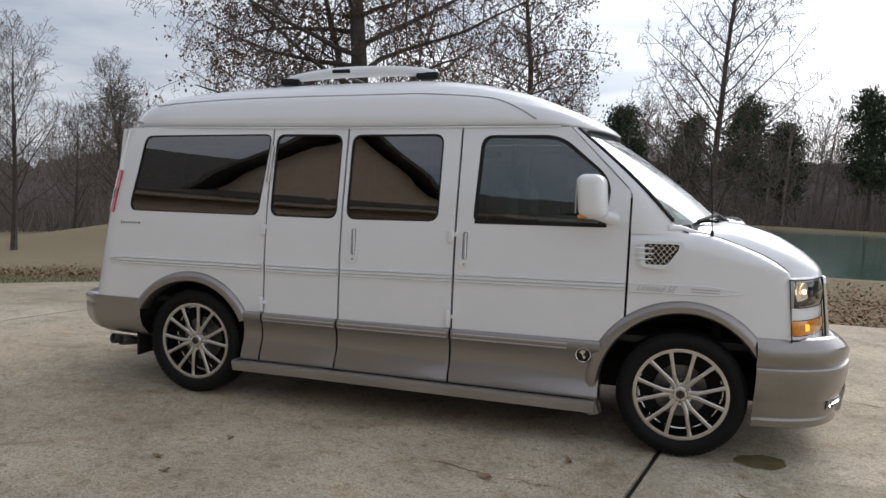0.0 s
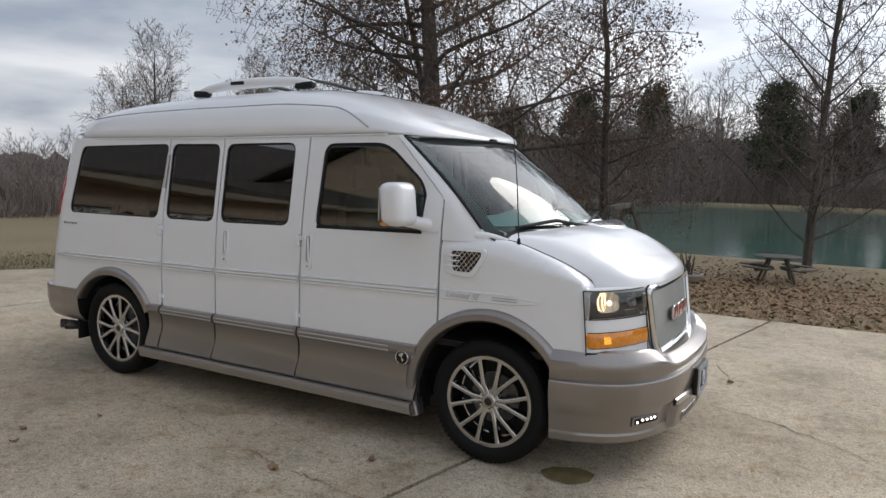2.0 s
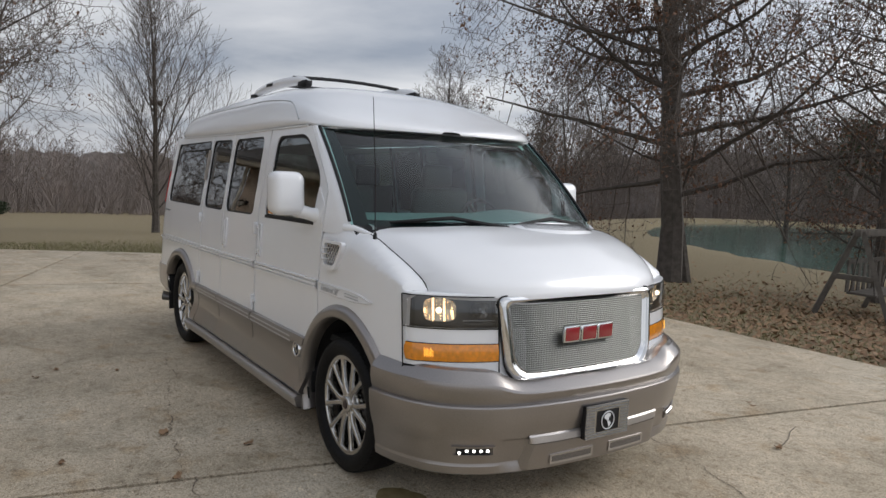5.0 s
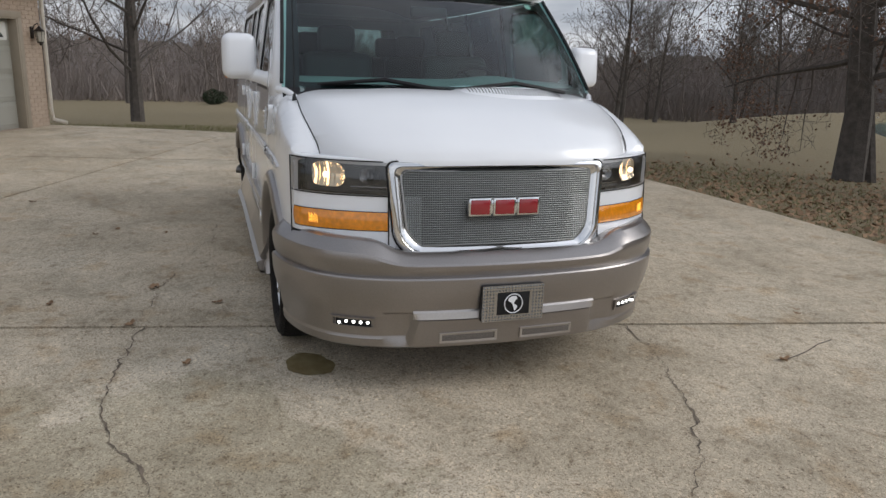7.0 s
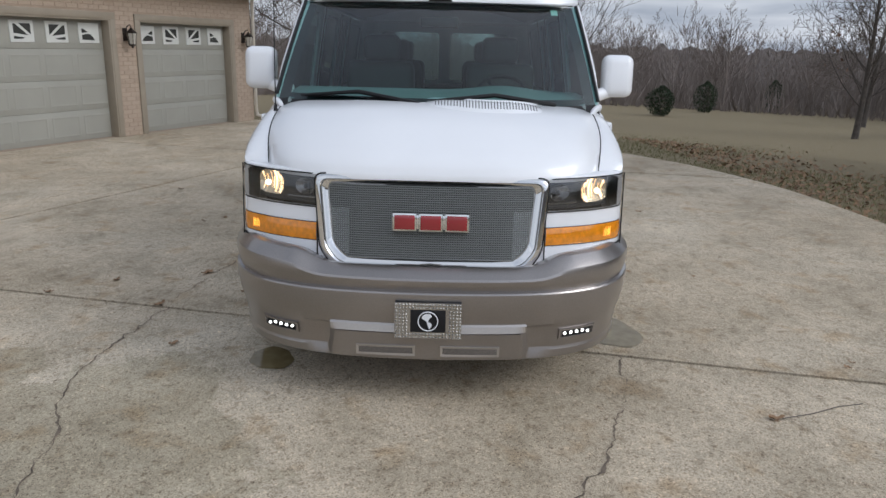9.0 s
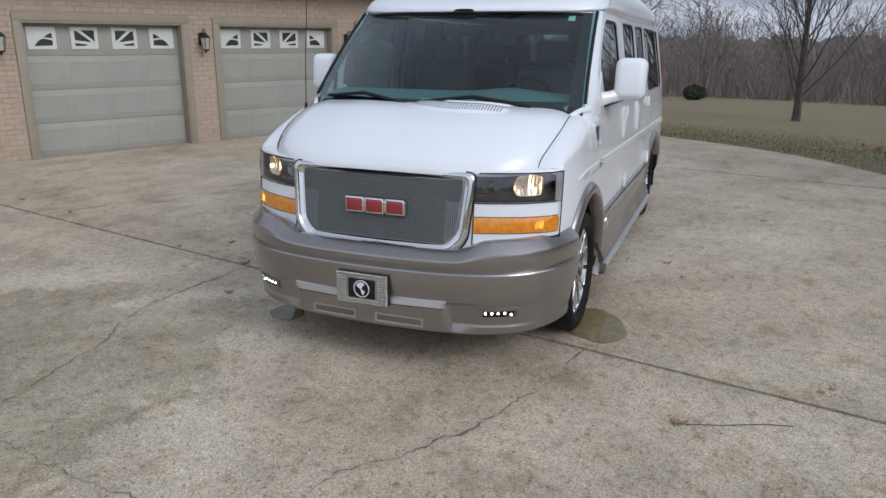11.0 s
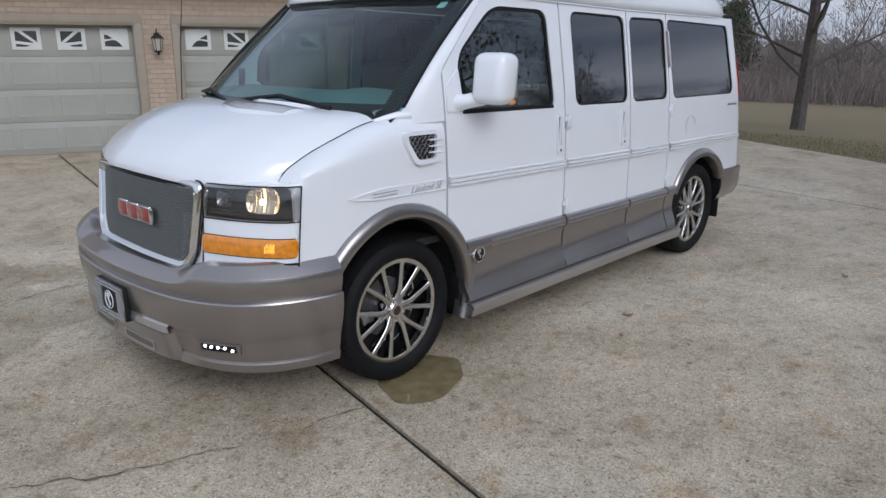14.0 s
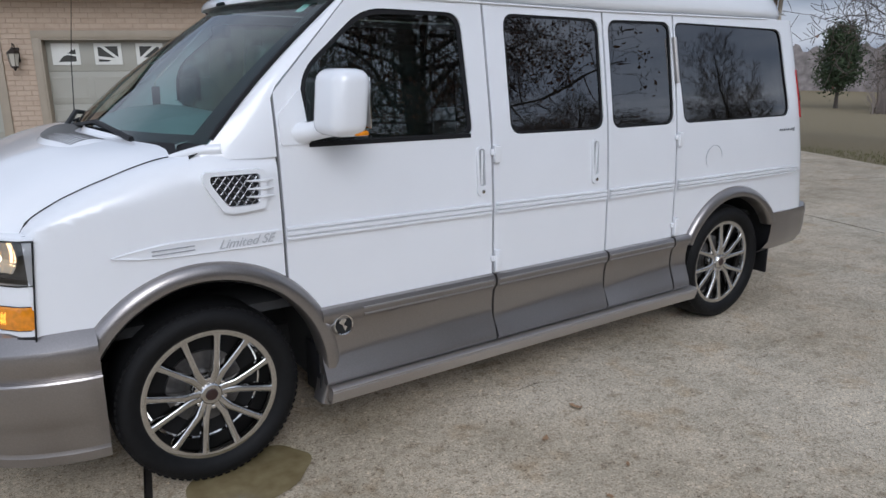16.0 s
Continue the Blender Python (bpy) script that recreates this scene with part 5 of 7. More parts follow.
M = 90
BUMP = [(y * (1 + 0.018 * y), x) for y, x in BUMP]
SECT = [(z if z > 0.40 else 0.40 - (0.40 - z) * 1.16, o) for z, o in SECT]
rows = [[fascia(abs(k) / M, -1 if k < 0 else 1, z, o) for z, o in SECT] for k in range(-M, M + 1)]
bumper = part("front_bumper", skin(rows), PEWTER, van, "pewter moulded front bumper fascia", angle=20)
for s in (-1, 1):
    ys = [0.060 + 0.285 * k / 8 for k in range(9)]

    def on(y, z, e):
        return fascia(t_of(y), s, z, sect_off(z), e)

    top_, bot_ = 0.342, 0.288
    ring_o = [(y, top_ - 0.020 * y) for y in ys] + [(y, bot_ - 0.010 * y) for y in reversed(ys)]
    ring_i = [(min(max(y, ys[0] + 0.012), ys[-1] - 0.012), z - 0.010 if z > 0.32 else z + 0.010) for y, z in ring_o]
    b2 = skin([[on(y, z, 0.013) for y, z in ring_o], [on(y, z, 0.021) for y, z in ring_o], [on(y, z, 0.020) for y, z in ring_i], [on(y, z, 0.012) for y, z in ring_i]], close=True)
    slot = part("lower_slot", b2, SILVER, bumper, smooth=False)
    part("slot_grille", skin([[on(y, z, 0.0175) for z in (top_ - 0.020 * y - 0.010, bot_ - 0.010 * y + 0.010)] for y in ys]), mat("slot_mesh", (0.12, 0.105, 0.092), 0.6, vary=0.3, scale=150) if s < 0 else bpy.data.materials["slot_mesh"], slot, smooth=False)
    # LED running lamp in the lower corner
    ys = [0.645 + 0.195 * k / 10 for k in range(11)]
    ring_o = [(y, 0.404) for y in ys] + [(y, 0.350) for y in reversed(ys)]
    ring_i = [(min(max(y, ys[0] + 0.010), ys[-1] - 0.010), z - 0.009 if z > 0.377 else z + 0.009) for y, z in ring_o]
    b2 = skin([[on(y, z, 0.001) for y, z in ring_o], [on(y, z, 0.010) for y, z in ring_o], [on(y, z, 0.010) for y, z in ring_i], [on(y, z, 0.002) for y, z in ring_i]], close=True)
    fog = part("running_lamp", b2, PEWTER, bumper, "lit white LED running lamp")
    part("lamp_pocket", skin([[on(y, z, 0.004) for z in (0.395, 0.359)] for y in ys[1:-1]]), BLACK, fog, smooth=False)
    for k in range(5):
        y = 0.678 + 0.032 * k
        b3 = bmesh.new()
        bmesh.ops.create_uvsphere(b3, u_segments=12, v_segments=8, radius=0.0078)
        bmesh.ops.translate(b3, verts=b3.verts[:], vec=on(y, 0.380 - (0.010 if k == 4 else 0), 0.005))
        part("led", b3, LED_ON, fog)
rows = []
for k in range(-40, 41):
    y = 0.472 * k / 40
    s = -1 if k < 0 else 1
    rows.append([fascia(t_of(abs(y)), s, z, sect_off(z), e) for z, e in ((0.448, 0.0), (0.440, 0.012), (0.408, 0.014), (0.400, 0.0))])
# silver in place of pewter paints the brightness of the bar's upward tilt
part("bumper_bar", skin(rows), SILVER, bumper, smooth=False)
rows = []
for k in range(-44, 45):
    s = -1 if k < 0 else 1
    row = []
    for z, e in ((0.402, 0.013), (0.375, 0.014), (0.335, 0.014), (0.295, 0.013), (0.265, 0.011), (0.250, 0.0)):
        y = (0.476 + 0.26 * (0.402 - z)) * k / 44
        row.append(fascia(t_of(abs(y)), s, z, sect_off(z), e * min(1.0, (44 - abs(k)) / 3.0)))
    rows.append(row)
part("lower_panel", skin(rows), PEWTER, bumper, angle=20)

# decorative front plate: studded frame round a dark field with a pale globe
plate = part("front_plate", box((1.055, 0.0, 0.48), (0.035, 0.315, 0.175), 0.006), BLACK, bumper, "decorative plate with a studded frame and pale globe")
fr = sheet(rect(-0.157, 0.393, 0.157, 0.567), [rect(-0.083, 0.425, 0.083, 0.535)])
bend(fr, lambda x, z: Vector((1.075, x, z)))
thicken(fr, 0.006, lambda c: Vector((-1, 0, 0)))
part("plate_frame", fr, DARKCHROME, plate, smooth=False)
b2 = bmesh.new()
for i in range(20):
    for j in range(11):
        y, z = -0.150 + 0.300 * i / 19, 0.400 + 0.160 * j / 10
        if abs(y) < 0.088 and 0.42 < z < 0.54:
            continue
        r = bmesh.ops.create_cone(b2, segments=4, radius1=0.006, radius2=0.001, depth=0.006, cap_ends=True)
        bmesh.ops.rotate(b2, verts=r["verts"], cent=(0, 0, 0), matrix=Matrix.Rotation(math.pi / 2, 3, "Y"))
        bmesh.ops.translate(b2, verts=r["verts"], vec=(1.079, y, z))
# stud chrome toned down for the shade the leaning plate sits in
part("stud", b2, mat("smoked_stud", (0.42, 0.42, 0.41), 0.25, metal=1.0, vary=0.2, scale=90), plate, smooth=False)
gl_ = part("globe", tube([(1.078, 0.046 * math.cos(a), 0.48 + 0.046 * math.sin(a)) for a in np.linspace(0, 2 * math.pi, 33)], 0.0028, 5), mat("globe_white", (0.72, 0.73, 0.75), 0.4), plate)
b3 = landmass(0.043, "y")
b3.transform(Matrix.Translation((1.064, 0.0, 0.48)) @ Matrix.Rotation(radians(-90), 4, "Z"))
part("landmass", b3, bpy.data.materials["globe_white"], gl_, smooth=False)

# ---- grille
GR = [(-0.568, 1.108), (0.568, 1.108), (0.538, 0.752), (0.47, 0.672), (-0.47, 0.672), (-0.538, 0.752)]


def front_x(y, z):
    return smooth_table([(0.0, 0.908), (0.3, 0.900), (0.57, 0.866)], abs(y)) - 0.13 * (z - 0.74)


def facade(outline, holes, out, thick):
    ys, zs = [p[0] for p in outline], [p[1] for p in outline]
    bm = sheet(outline, holes, span(min(ys), max(ys), 0.06), span(min(zs), max(zs), 0.05))
    bend(bm, lambda y, z: Vector((front_x(y, z) + out, y, z)))
    thicken(bm, thick, lambda c: Vector((-1, 0, 0)))
    return bm


outer = round_poly(GR, [0.05, 0.05, 0.04, 0.06, 0.06, 0.04], 6)
inner = round_poly([(-0.495, 1.066), (0.495, 1.066), (0.468, 0.786), (0.408, 0.722), (-0.408, 0.722), (-0.468, 0.786)], 0.035, 6)
def ring_at(f, out):
    """A loop of the frame, f of the way from its outer to its inner outline."""
    cx, cz = 0.0, 0.897
    return [Vector((front_x(y, z) + out, y, z)) for y, z in [((1 - f) * y + f * (cx + (y - cx) * 0.885), (1 - f) * z + f * (cz + (z - cz) * 0.80)) for y, z in outer]]


grille = part("grille", skin([ring_at(f, o) for f, o in ((0.0, -0.04), (0.0, -0.004), (0.06, 0.006), (0.16, 0.010), (0.42, 0.011), (0.48, 0.008), (0.56, -0.002), (0.80, -0.008), (1.0, -0.018))], close=True), CHROME, van, "chrome grille surround with fine mesh")
b2 = bmesh.new()
skin([ring_at(1.0, -0.018), ring_at(1.03, -0.014), ring_at(1.09, -0.014), ring_at(1.11, -0.030)], b2, close=True)
part("inner_bezel", b2, DARKCHROME, grille)
part("shut_line", tube(ring_at(-0.03, -0.012) + ring_at(-0.03, -0.012)[:1], 0.005, 5, cap=False), DARK, grille)
part("grille_backing", facade(grown(inner, 0.012), (), -0.034, 0.004), mat("grille_shade", (0.035, 0.036, 0.034), 0.8), grille)
b2 = bmesh.new()
for k in range(92):
    y = -0.492 + 0.984 * k / 91
    zt, zb_ = 1.064, lerp_table([(0.405, 0.722), (0.465, 0.786), (0.492, 1.000)], abs(y))
    tube([Vector((front_x(y, z) - 0.016, y, z)) for z in (zb_, 0.5 * (zb_ + zt), zt)], 0.0029, 4, b2, cap=False)
for k in range(33):
    z = 0.724 + 0.338 * k / 32
    w = lerp_table([(0.722, 0.405), (0.786, 0.465), (1.000, 0.492)], z)
    tube([Vector((front_x(y, z) - 0.014, y, z)) for y in np.linspace(-w, w, 9)], 0.0029, 4, b2, cap=False)
part("grille_mesh", b2, MESHGREY, grille, "fine grey wire mesh", smooth=False)
# maker's emblem as three plain red blocks with chrome edging
em = bmesh.new()
add_box(em, (front_x(0, 0.9) + 0.004, 0, 0.90), (0.016, 0.372, 0.070), 0.006)
for yc in (-0.125, 0.0, 0.125):
    add_box(em, (front_x(yc, 0.9) + 0.010, yc, 0.90), (0.020, 0.118, 0.090), 0.008)
em = part("emblem", em, CHROME, grille, "red emblem blocks edged in chrome")
for yc in (-0.125, 0.0, 0.125):
    part("emblem_face", box((front_x(yc, 0.9) + 0.019, yc, 0.90), (0.008, 0.100, 0.072), 0.006), EMBLEM, em)

# ---- roof: fibreglass high top
ROOF_Z = [(-4.36, 2.03), (-4.31, 2.15), (-4.18, 2.235), (-3.85, 2.312), (-3.08, 2.385), (-2.26, 2.415), (-1.79, 2.405), (-1.40, 2.355), (-1.05, 2.265), (-0.80, 2.160), (-0.62, 2.075), (-0.50, 2.015), (-0.47, 1.992)]


def roof_w(x):
    if x > -0.76:
        return 0.895 * math.sqrt(max(0.0, 1 - ((x + 0.76) / 0.292) ** 2))
    if x < -3.55:
        return 0.905 - 0.27 * ((-3.55 - x) / 0.71) ** 3.0
    return 0.905


ROOF_Z = [(x, z - 0.034 * max(0.0, min(1.0, (-1.2 - x) / 1.0)) if z > 2.1 else z) for x, z in ROOF_Z]
ROOF_Z = [(x if x > -3.5 else -3.5 + (x + 3.5) * 0.885, z) for x, z in ROOF_Z]
stations = [-4.36, -4.345, -4.32, -4.27, -4.20, -4.1, -3.95, -3.75, -3.5, -3.2, -2.9, -2.6, -2.3, -2.0, -1.75, -1.5, -1.3, -1.15, -1.0, -0.9, -0.82, -0.74, -0.67, -0.61, -0.56, -0.52, -0.49, -0.475, -0.469]
stations = [x if x > -3.5 else -3.5 + (x + 3.5) * 0.885 for x in stations]
rows = []
for x in stations:
    w, zt = roof_w(x), smooth_table(ROOF_Z, x)
    zb = 1.975 + 0.02 * min(1, max(0, (-0.6 - x) / 0.2))
    H = max(zt - zb, 0.012)
    half = []
    for t, (fy, fz) in enumerate(((0.985, 0.0), (1.004, 0.035), (1.010, 0.10), (1.0, 0.22), (0.982, 0.36), (0.958, 0.49), (0.935, 0.565), (0.912, 0.60), (0.885, 0.66), (0.83, 0.755), (0.75, 0.845), (0.62, 0.915), (0.45, 0.962), (0.25, 0.990), (0.0, 1.0))):
        half.append((w * fy, zb + H * fz))
    rows.append([(x, -y, z) for y, z in half] + [(x, y, z) for y, z in reversed(half[:-1])])
bm = skin(rows)
bm.verts.ensure_lookup_table()
n0 = len(rows[0])
bm.faces.new(bm.verts[:n0])
roof = part("roof", bm, WHITE, van, "white fibreglass high-top roof", angle=50)
lip = []
for k in range(41):
    y = -0.86 + 1.72 * k / 40
    xe = -0.76 + 0.292 * math.sqrt(max(0.0, 1 - (y / 0.8816) ** 2))
    lip.append([(xe - 0.004, y, 1.9765), shield(y / 0.875, 1.0) + Vector((0.012, 0, -0.006)), shield(y / 0.875, 1.0) + Vector((-0.03, 0, 0.004))])
part("roof_lip", skin(lip), WHITE, roof)
part("roof_shelf", skin([[(x, -half_width(x, TOP) * k + 0.0, 1.984) , (x, half_width(x, TOP) * k, 1.984)] for x, k in ((-4.27, 0.74), (-4.23, 0.84), (-4.16, 0.92), (-4.05, 0.98), (-3.9, 0.995), (-3.4, 0.995))]), WHITE, van)
# pressed line round the dome, its shade drawn as a thin grey rod
for s in (-1, 1):
    pts = []
    for x in np.linspace(-3.94, -0.93, 60):
        w, zt = roof_w(x), smooth_table(ROOF_Z, x)
        zb = 1.995
        f = 0.585
        if x > -1.25:
            f = 0.585 - 0.40 * ((x + 1.25) / 0.32) ** 2
        if x < -3.84:
            f = 0.585 + 0.22 * ((-3.84 - x) / 0.15) ** 2
        fy = lerp_table([(0.10, 1.010), (0.22, 1.0), (0.36, 0.982), (0.49, 0.958), (0.565, 0.935), (0.60, 0.912), (0.66, 0.885), (0.755, 0.83), (0.845, 0.75)], f)
        pts.append((x, s * (w * fy + 0.002), zb + (zt - zb) * f))
    part("pressed_line", tube(pts, 0.006, 5), mat("shadow_line", (0.46, 0.47, 0.49), 0.5) if s < 0 else bpy.data.materials["shadow_line"], roof)
    # drip rail
    rows = []
    pts = [(x, s * (roof_w(x) - 0.006 + 0.012), 1.987) for x in np.linspace(-4.08, -0.78, 40)]
    part("drip_rail", tube(pts, 0.006, 6), WHITE, roof)
    # roof rack rail on this side
    pr, rr_ = [], []
    for k in range(13):
        u = k / 12
        x = -2.95 + 1.25 * u
        pr.append((x, s * 0.50, smooth_table(ROOF_Z, x) + 0.020 + 0.040 * math.sin(math.pi * u) ** 0.6))
        rr_.append(0.020 + 0.022 * math.sin(math.pi * u) ** 0.5)
    rail = part("rack_rail", tube(pr, rr_, 10), WHITE, roof, "white roof rack rail with black feet")
    for x in (-2.90, -1.78):
        part("rail_foot", box((x, s * 0.50, smooth_table(ROOF_Z, x) + 0.010), (0.17, 0.065, 0.055), 0.018, rot=None), BLACK, rail)
    part("rail_slot", box((-2.45, s * 0.535, smooth_table(ROOF_Z, -2.45) + 0.062), (0.15, 0.02, 0.028), 0.005), BLACK, rail)
for x in (-2.62, -2.02):
    zc = smooth_table(ROOF_Z, x) + 0.085
    part("cross_bar", tube([(x, y, zc + 0.02 * (1 - (y / 0.5) ** 2)) for y in np.linspace(-0.5, 0.5, 9)], 0.014, 8), BLACK, roof)

# ---- rear face with two windows, rear bumper, exhaust
bm = sheet(rect(-0.82, 0.60, 0.82, TOP), [round_poly(rect(-0.70, 1.38, -0.06, 1.90), 0.05), round_poly(rect(0.06, 1.38, 0.70, 1.90), 0.05)])
bend(bm, lambda y, z: Vector((-4.415 + 0.202 * max(0, (z - 0.66) / 1.3), y, z)))
thicken(bm, 0.03, lambda c: Vector((1, 0, 0)))
rear_wall = part("rear_doors", bm, WHITE, van)
for y0, y1 in ((-0.72, -0.04), (0.04, 0.72)):
    b2 = sheet(rect(y0, 1.36, y1, 1.92))
    bend(b2, lambda y, z: Vector((-4.40 + 0.202 * max(0, (z - 0.66) / 1.3), y, z)))
    part("rear_window", b2, GLASS_SIDE, rear_wall)
rows = []
RB = [(0.0, -4.60), (0.4, -4.595), (0.75, -4.565), (0.93, -4.475), (1.012, -4.33), (1.035, -4.10), (1.036, -3.86)]
for k in range(-30, 31):
    t = abs(k) / 30 * (len(RB) - 1)
    i = min(int(t), len(RB) - 2)
    f = t - i
    y, x = RB[i][0] * (1 - f) + RB[i + 1][0] * f, RB[i][1] * (1 - f) + RB[i + 1][1] * f
    y *= -1 if k < 0 else 1
    rows.append([(x + dx, y * (1 - 0.55 * max(0.0, dx - 0.02)), z) for z, dx in ((0.70, 0.12), (0.697, 0.02), (0.684, 0.0), (0.664, -0.008), (0.632, -0.004), (0.622, 0.010), (0.612, -0.002), (0.55, 0.0), (0.48, 0.02), (0.42, 0.06), (0.395, 0.12))])
bm = skin(rows)
part("rear_bumper", bm, PEWTER, van, "pewter rear bumper")
ex = part("exhaust_tip", lathe([(0.028, -0.08), (0.034, 0.0), (0.040, 0.09), (0.036, 0.09), (0.030, 0.0), (0.026, -0.08)], 20, "y"), DISC, van, "dark twin exhaust tip")
ex.matrix_basis = pose(-4.00, -0.96, 0.335, 10, 0, 160)
share(ex, pose(-4.10, -0.94, 0.335, 10, 0, 160))

# ---- underbody and cabin
bm = bmesh.new()
add_box(bm, (-1.75, 0, 0.42), (4.9, 1.18, 0.10))
add_box(bm, (-1.72, 0, 0.40), (2.45, 1.86, 0.10))
add_box(bm, (-4.0, 0, 0.52), (0.6, 1.7, 0.08))
add_box(bm, (0.60, 0, 0.42), (0.40, 1.0, 0.20))
part("underbody", bm, DARK, van)
bm = box((-1.9, 0, 0.68), (4.6, 1.78, 0.04))
part("cabin_floor", bm, LINER, van)
part("firewall", box((0.20, 0, 0.92), (0.06, 1.50, 0.66), 0.02), LINER, van)
rows = []
for x in (-4.1, -3.6, -3.0, -2.4, -1.8, -1.4, -1.0, -0.78):
    zt = smooth_table(ROOF_Z, x) - 0.06
    rows.append([(x, y, 2.02 + (zt - 2.02) * (1 - abs(y / 0.85) ** 3)) for y in np.linspace(-0.85, 0.85, 13)])
part("headliner", skin(rows), mat("headliner_cloth", (0.22, 0.21, 0.19), 0.9), van)
# dashboard
rows = []
for z, x in ((0.95, -0.20), (1.20, -0.44), (1.36, -0.50), (1.435, -0.46), (1.448, -0.34), (1.435, -0.16), (1.385, 0.06), (1.335, 0.22)):
    rows.append([(x * (1 - 0.9 * (y / 0.86) ** 2) if x > 0 else x, y, z + 0.03 * math.exp(-((y - 0.40) / 0.2) ** 2) * (z > 1.25)) for y in np.linspace(-0.86, 0.86, 21)])
part("dashboard", skin(rows), DASH, van, "grey-green dashboard")
sw = bmesh.new()
pts = [(0.19 * math.cos(a), 0, 0.19 * math.sin(a)) for a in np.linspace(0, 2 * math.pi, 25)]
tube(pts, 0.015, 8, sw)
for a in (0.0, 2.1, 4.2):
    tube([(0, 0, 0), (0.18 * math.sin(a + math.pi / 2), 0, 0.18 * math.cos(a + math.pi / 2))], 0.014, 6, sw)
sw = part("steering_wheel", sw, BLACK, van)
sw.matrix_basis = pose(-0.60, 0.42, 1.36, -28, 0, 90)
for sx, sy in ((-0.95, 0.44), (-0.95, -0.44), (-2.15, 0.44), (-2.15, -0.44), (-3.1, 0.44), (-3.1, -0.44)):
    bm = bmesh.new()
    add_box(bm, (sx, sy, 0.98), (0.50, 0.52, 0.16), 0.06, seg=3)
    seat = part("seat", bm, SEAT, van, "grey leather captain's chair")
    bk = box((sx - 0.26, sy, 1.30), (0.15, 0.50, 0.62), 0.06, seg=3, rot=None)
    part("backrest", bk, SEAT, seat)
    part("headrest", box((sx - 0.31, sy, 1.70), (0.10, 0.27, 0.19), 0.045, seg=3), SEAT, seat)
    part("pedestal", box((sx, sy, 0.80), (0.35, 0.35, 0.22), 0.02), BLACK, seat)
part("rear_bench", box((-3.85, 0, 1.05), (0.20, 1.5, 0.62), 0.07, seg=3), SEAT, van)


# ---- wheels
def wheel(m, parent):
    """Twelve-spoke chrome wheel with tyre; the outside looks along +y."""
    bm = lathe([(0.215, -0.10), (0.250, -0.085), (0.256, 0.0), (0.257, 0.040), (0.260, 0.046), (0.280, 0.050), (0.286, 0.048), (0.288, 0.040), (0.284, 0.010), (0.278, -0.10)], 64, "y")
    w = part("wheel", bm, WHEELCHROME, parent, "smoked chrome twelve-spoke wheel with a low-profile tyre")
    w.matrix_basis = m
    # tyre
    bm = lathe([(0.272, 0.030), (0.284, 0.054), (0.300, 0.070), (0.330, 0.078), (0.356, 0.072), (0.374, 0.050), (0.382, 0.030), (0.3855, 0.0), (0.3855, -0.10), (0.382, -0.15), (0.360, -0.19), (0.300, -0.19), (0.272, -0.15)], 64, "y")
    tyre = part("tyre", bm, RUBBER, w, "black road tyre")
    b2 = bmesh.new()
    for k in range(72):
        a = 2 * math.pi * k / 72
        mtx = Matrix.Rotation(-a, 3, "Y")
        vs = add_box(b2, (0.3695, 0.040, 0.0), (0.018, 0.026, 0.020))
        bmesh.ops.rotate(b2, verts=vs, cent=(0, 0, 0), matrix=mtx)
    part("tread_block", b2, RUBBER, tyre, smooth=False)
    # spokes: six pairs, joined at the hub and spread to even spacing at the rim
    for k in range(12):
        c = 2 * math.pi * (k // 2) / 6
        sgn = 1 if k % 2 else -1
        rings = []
        for r, y, hw, da in ((0.040, 0.034, 0.016, 0.24), (0.075, 0.036, 0.0150, 0.165), (0.105, 0.042, 0.0145, 0.150), (0.15, 0.044, 0.0130, 0.203), (0.22, 0.045, 0.0130, 0.243), (0.250, 0.046, 0.0140, 0.256), (0.264, 0.047, 0.020, 0.262)):
            mtx = Matrix.Rotation(c + sgn * da, 3, "Y")
            rings.append([mtx @ Vector((r, y - dy_, q * hw)) for dy_, q in ((0.045, 1.14), (0.007, 1.04), (0.0025, 0.88), (0.0006, 0.45), (0.0, 0.0), (0.0006, -0.45), (0.0025, -0.88), (0.007, -1.04), (0.045, -1.14))])
        part("spoke", skin(rings), WHEELCHROME, w, angle=50)
    hub = part("hub", lathe([(0.0, 0.044), (0.030, 0.046), (0.040, 0.045), (0.045, 0.040), (0.047, 0.014), (0.074, 0.008), (0.080, 0.000), (0.082, -0.06)], 32, "y"), WHEELCHROME, w)
    part("centre_cap", lathe([(0.0, 0.051), (0.022, 0.050), (0.028, 0.044)], 24, "y"), mat("cap_maroon", (0.035, 0.018, 0.016), 0.3), hub)
    for k in range(6):
        a = 2 * math.pi * (k + 0.5) / 6
        part("lug_nut", lathe([(0.0, 0.034), (0.008, 0.033), (0.011, 0.028), (0.012, 0.004)], 8, "y", (0.064 * math.cos(a), 0.0, 0.064 * math.sin(a))), CHROME, hub)
    disc = part("brake_disc", lathe([(0.06, -0.055), (0.160, -0.055), (0.160, -0.07), (0.06, -0.07)], 40, "y"), DISC, w)
    part("wheel_back", lathe([(0.0, -0.085), (0.262, -0.088)], 40, "y"), DARK, w)
    return w


w0 = wheel(pose(0, 0.945, HUB_Z, 0, 5, 0), van)
for m in (pose(0, -0.945, HUB_Z, 0, 0, 180), pose(WB, 0.945, HUB_Z, 0, 21, 0), pose(WB, -0.945, HUB_Z, 0, 11, 180)):
    copy_thing(w0, m)

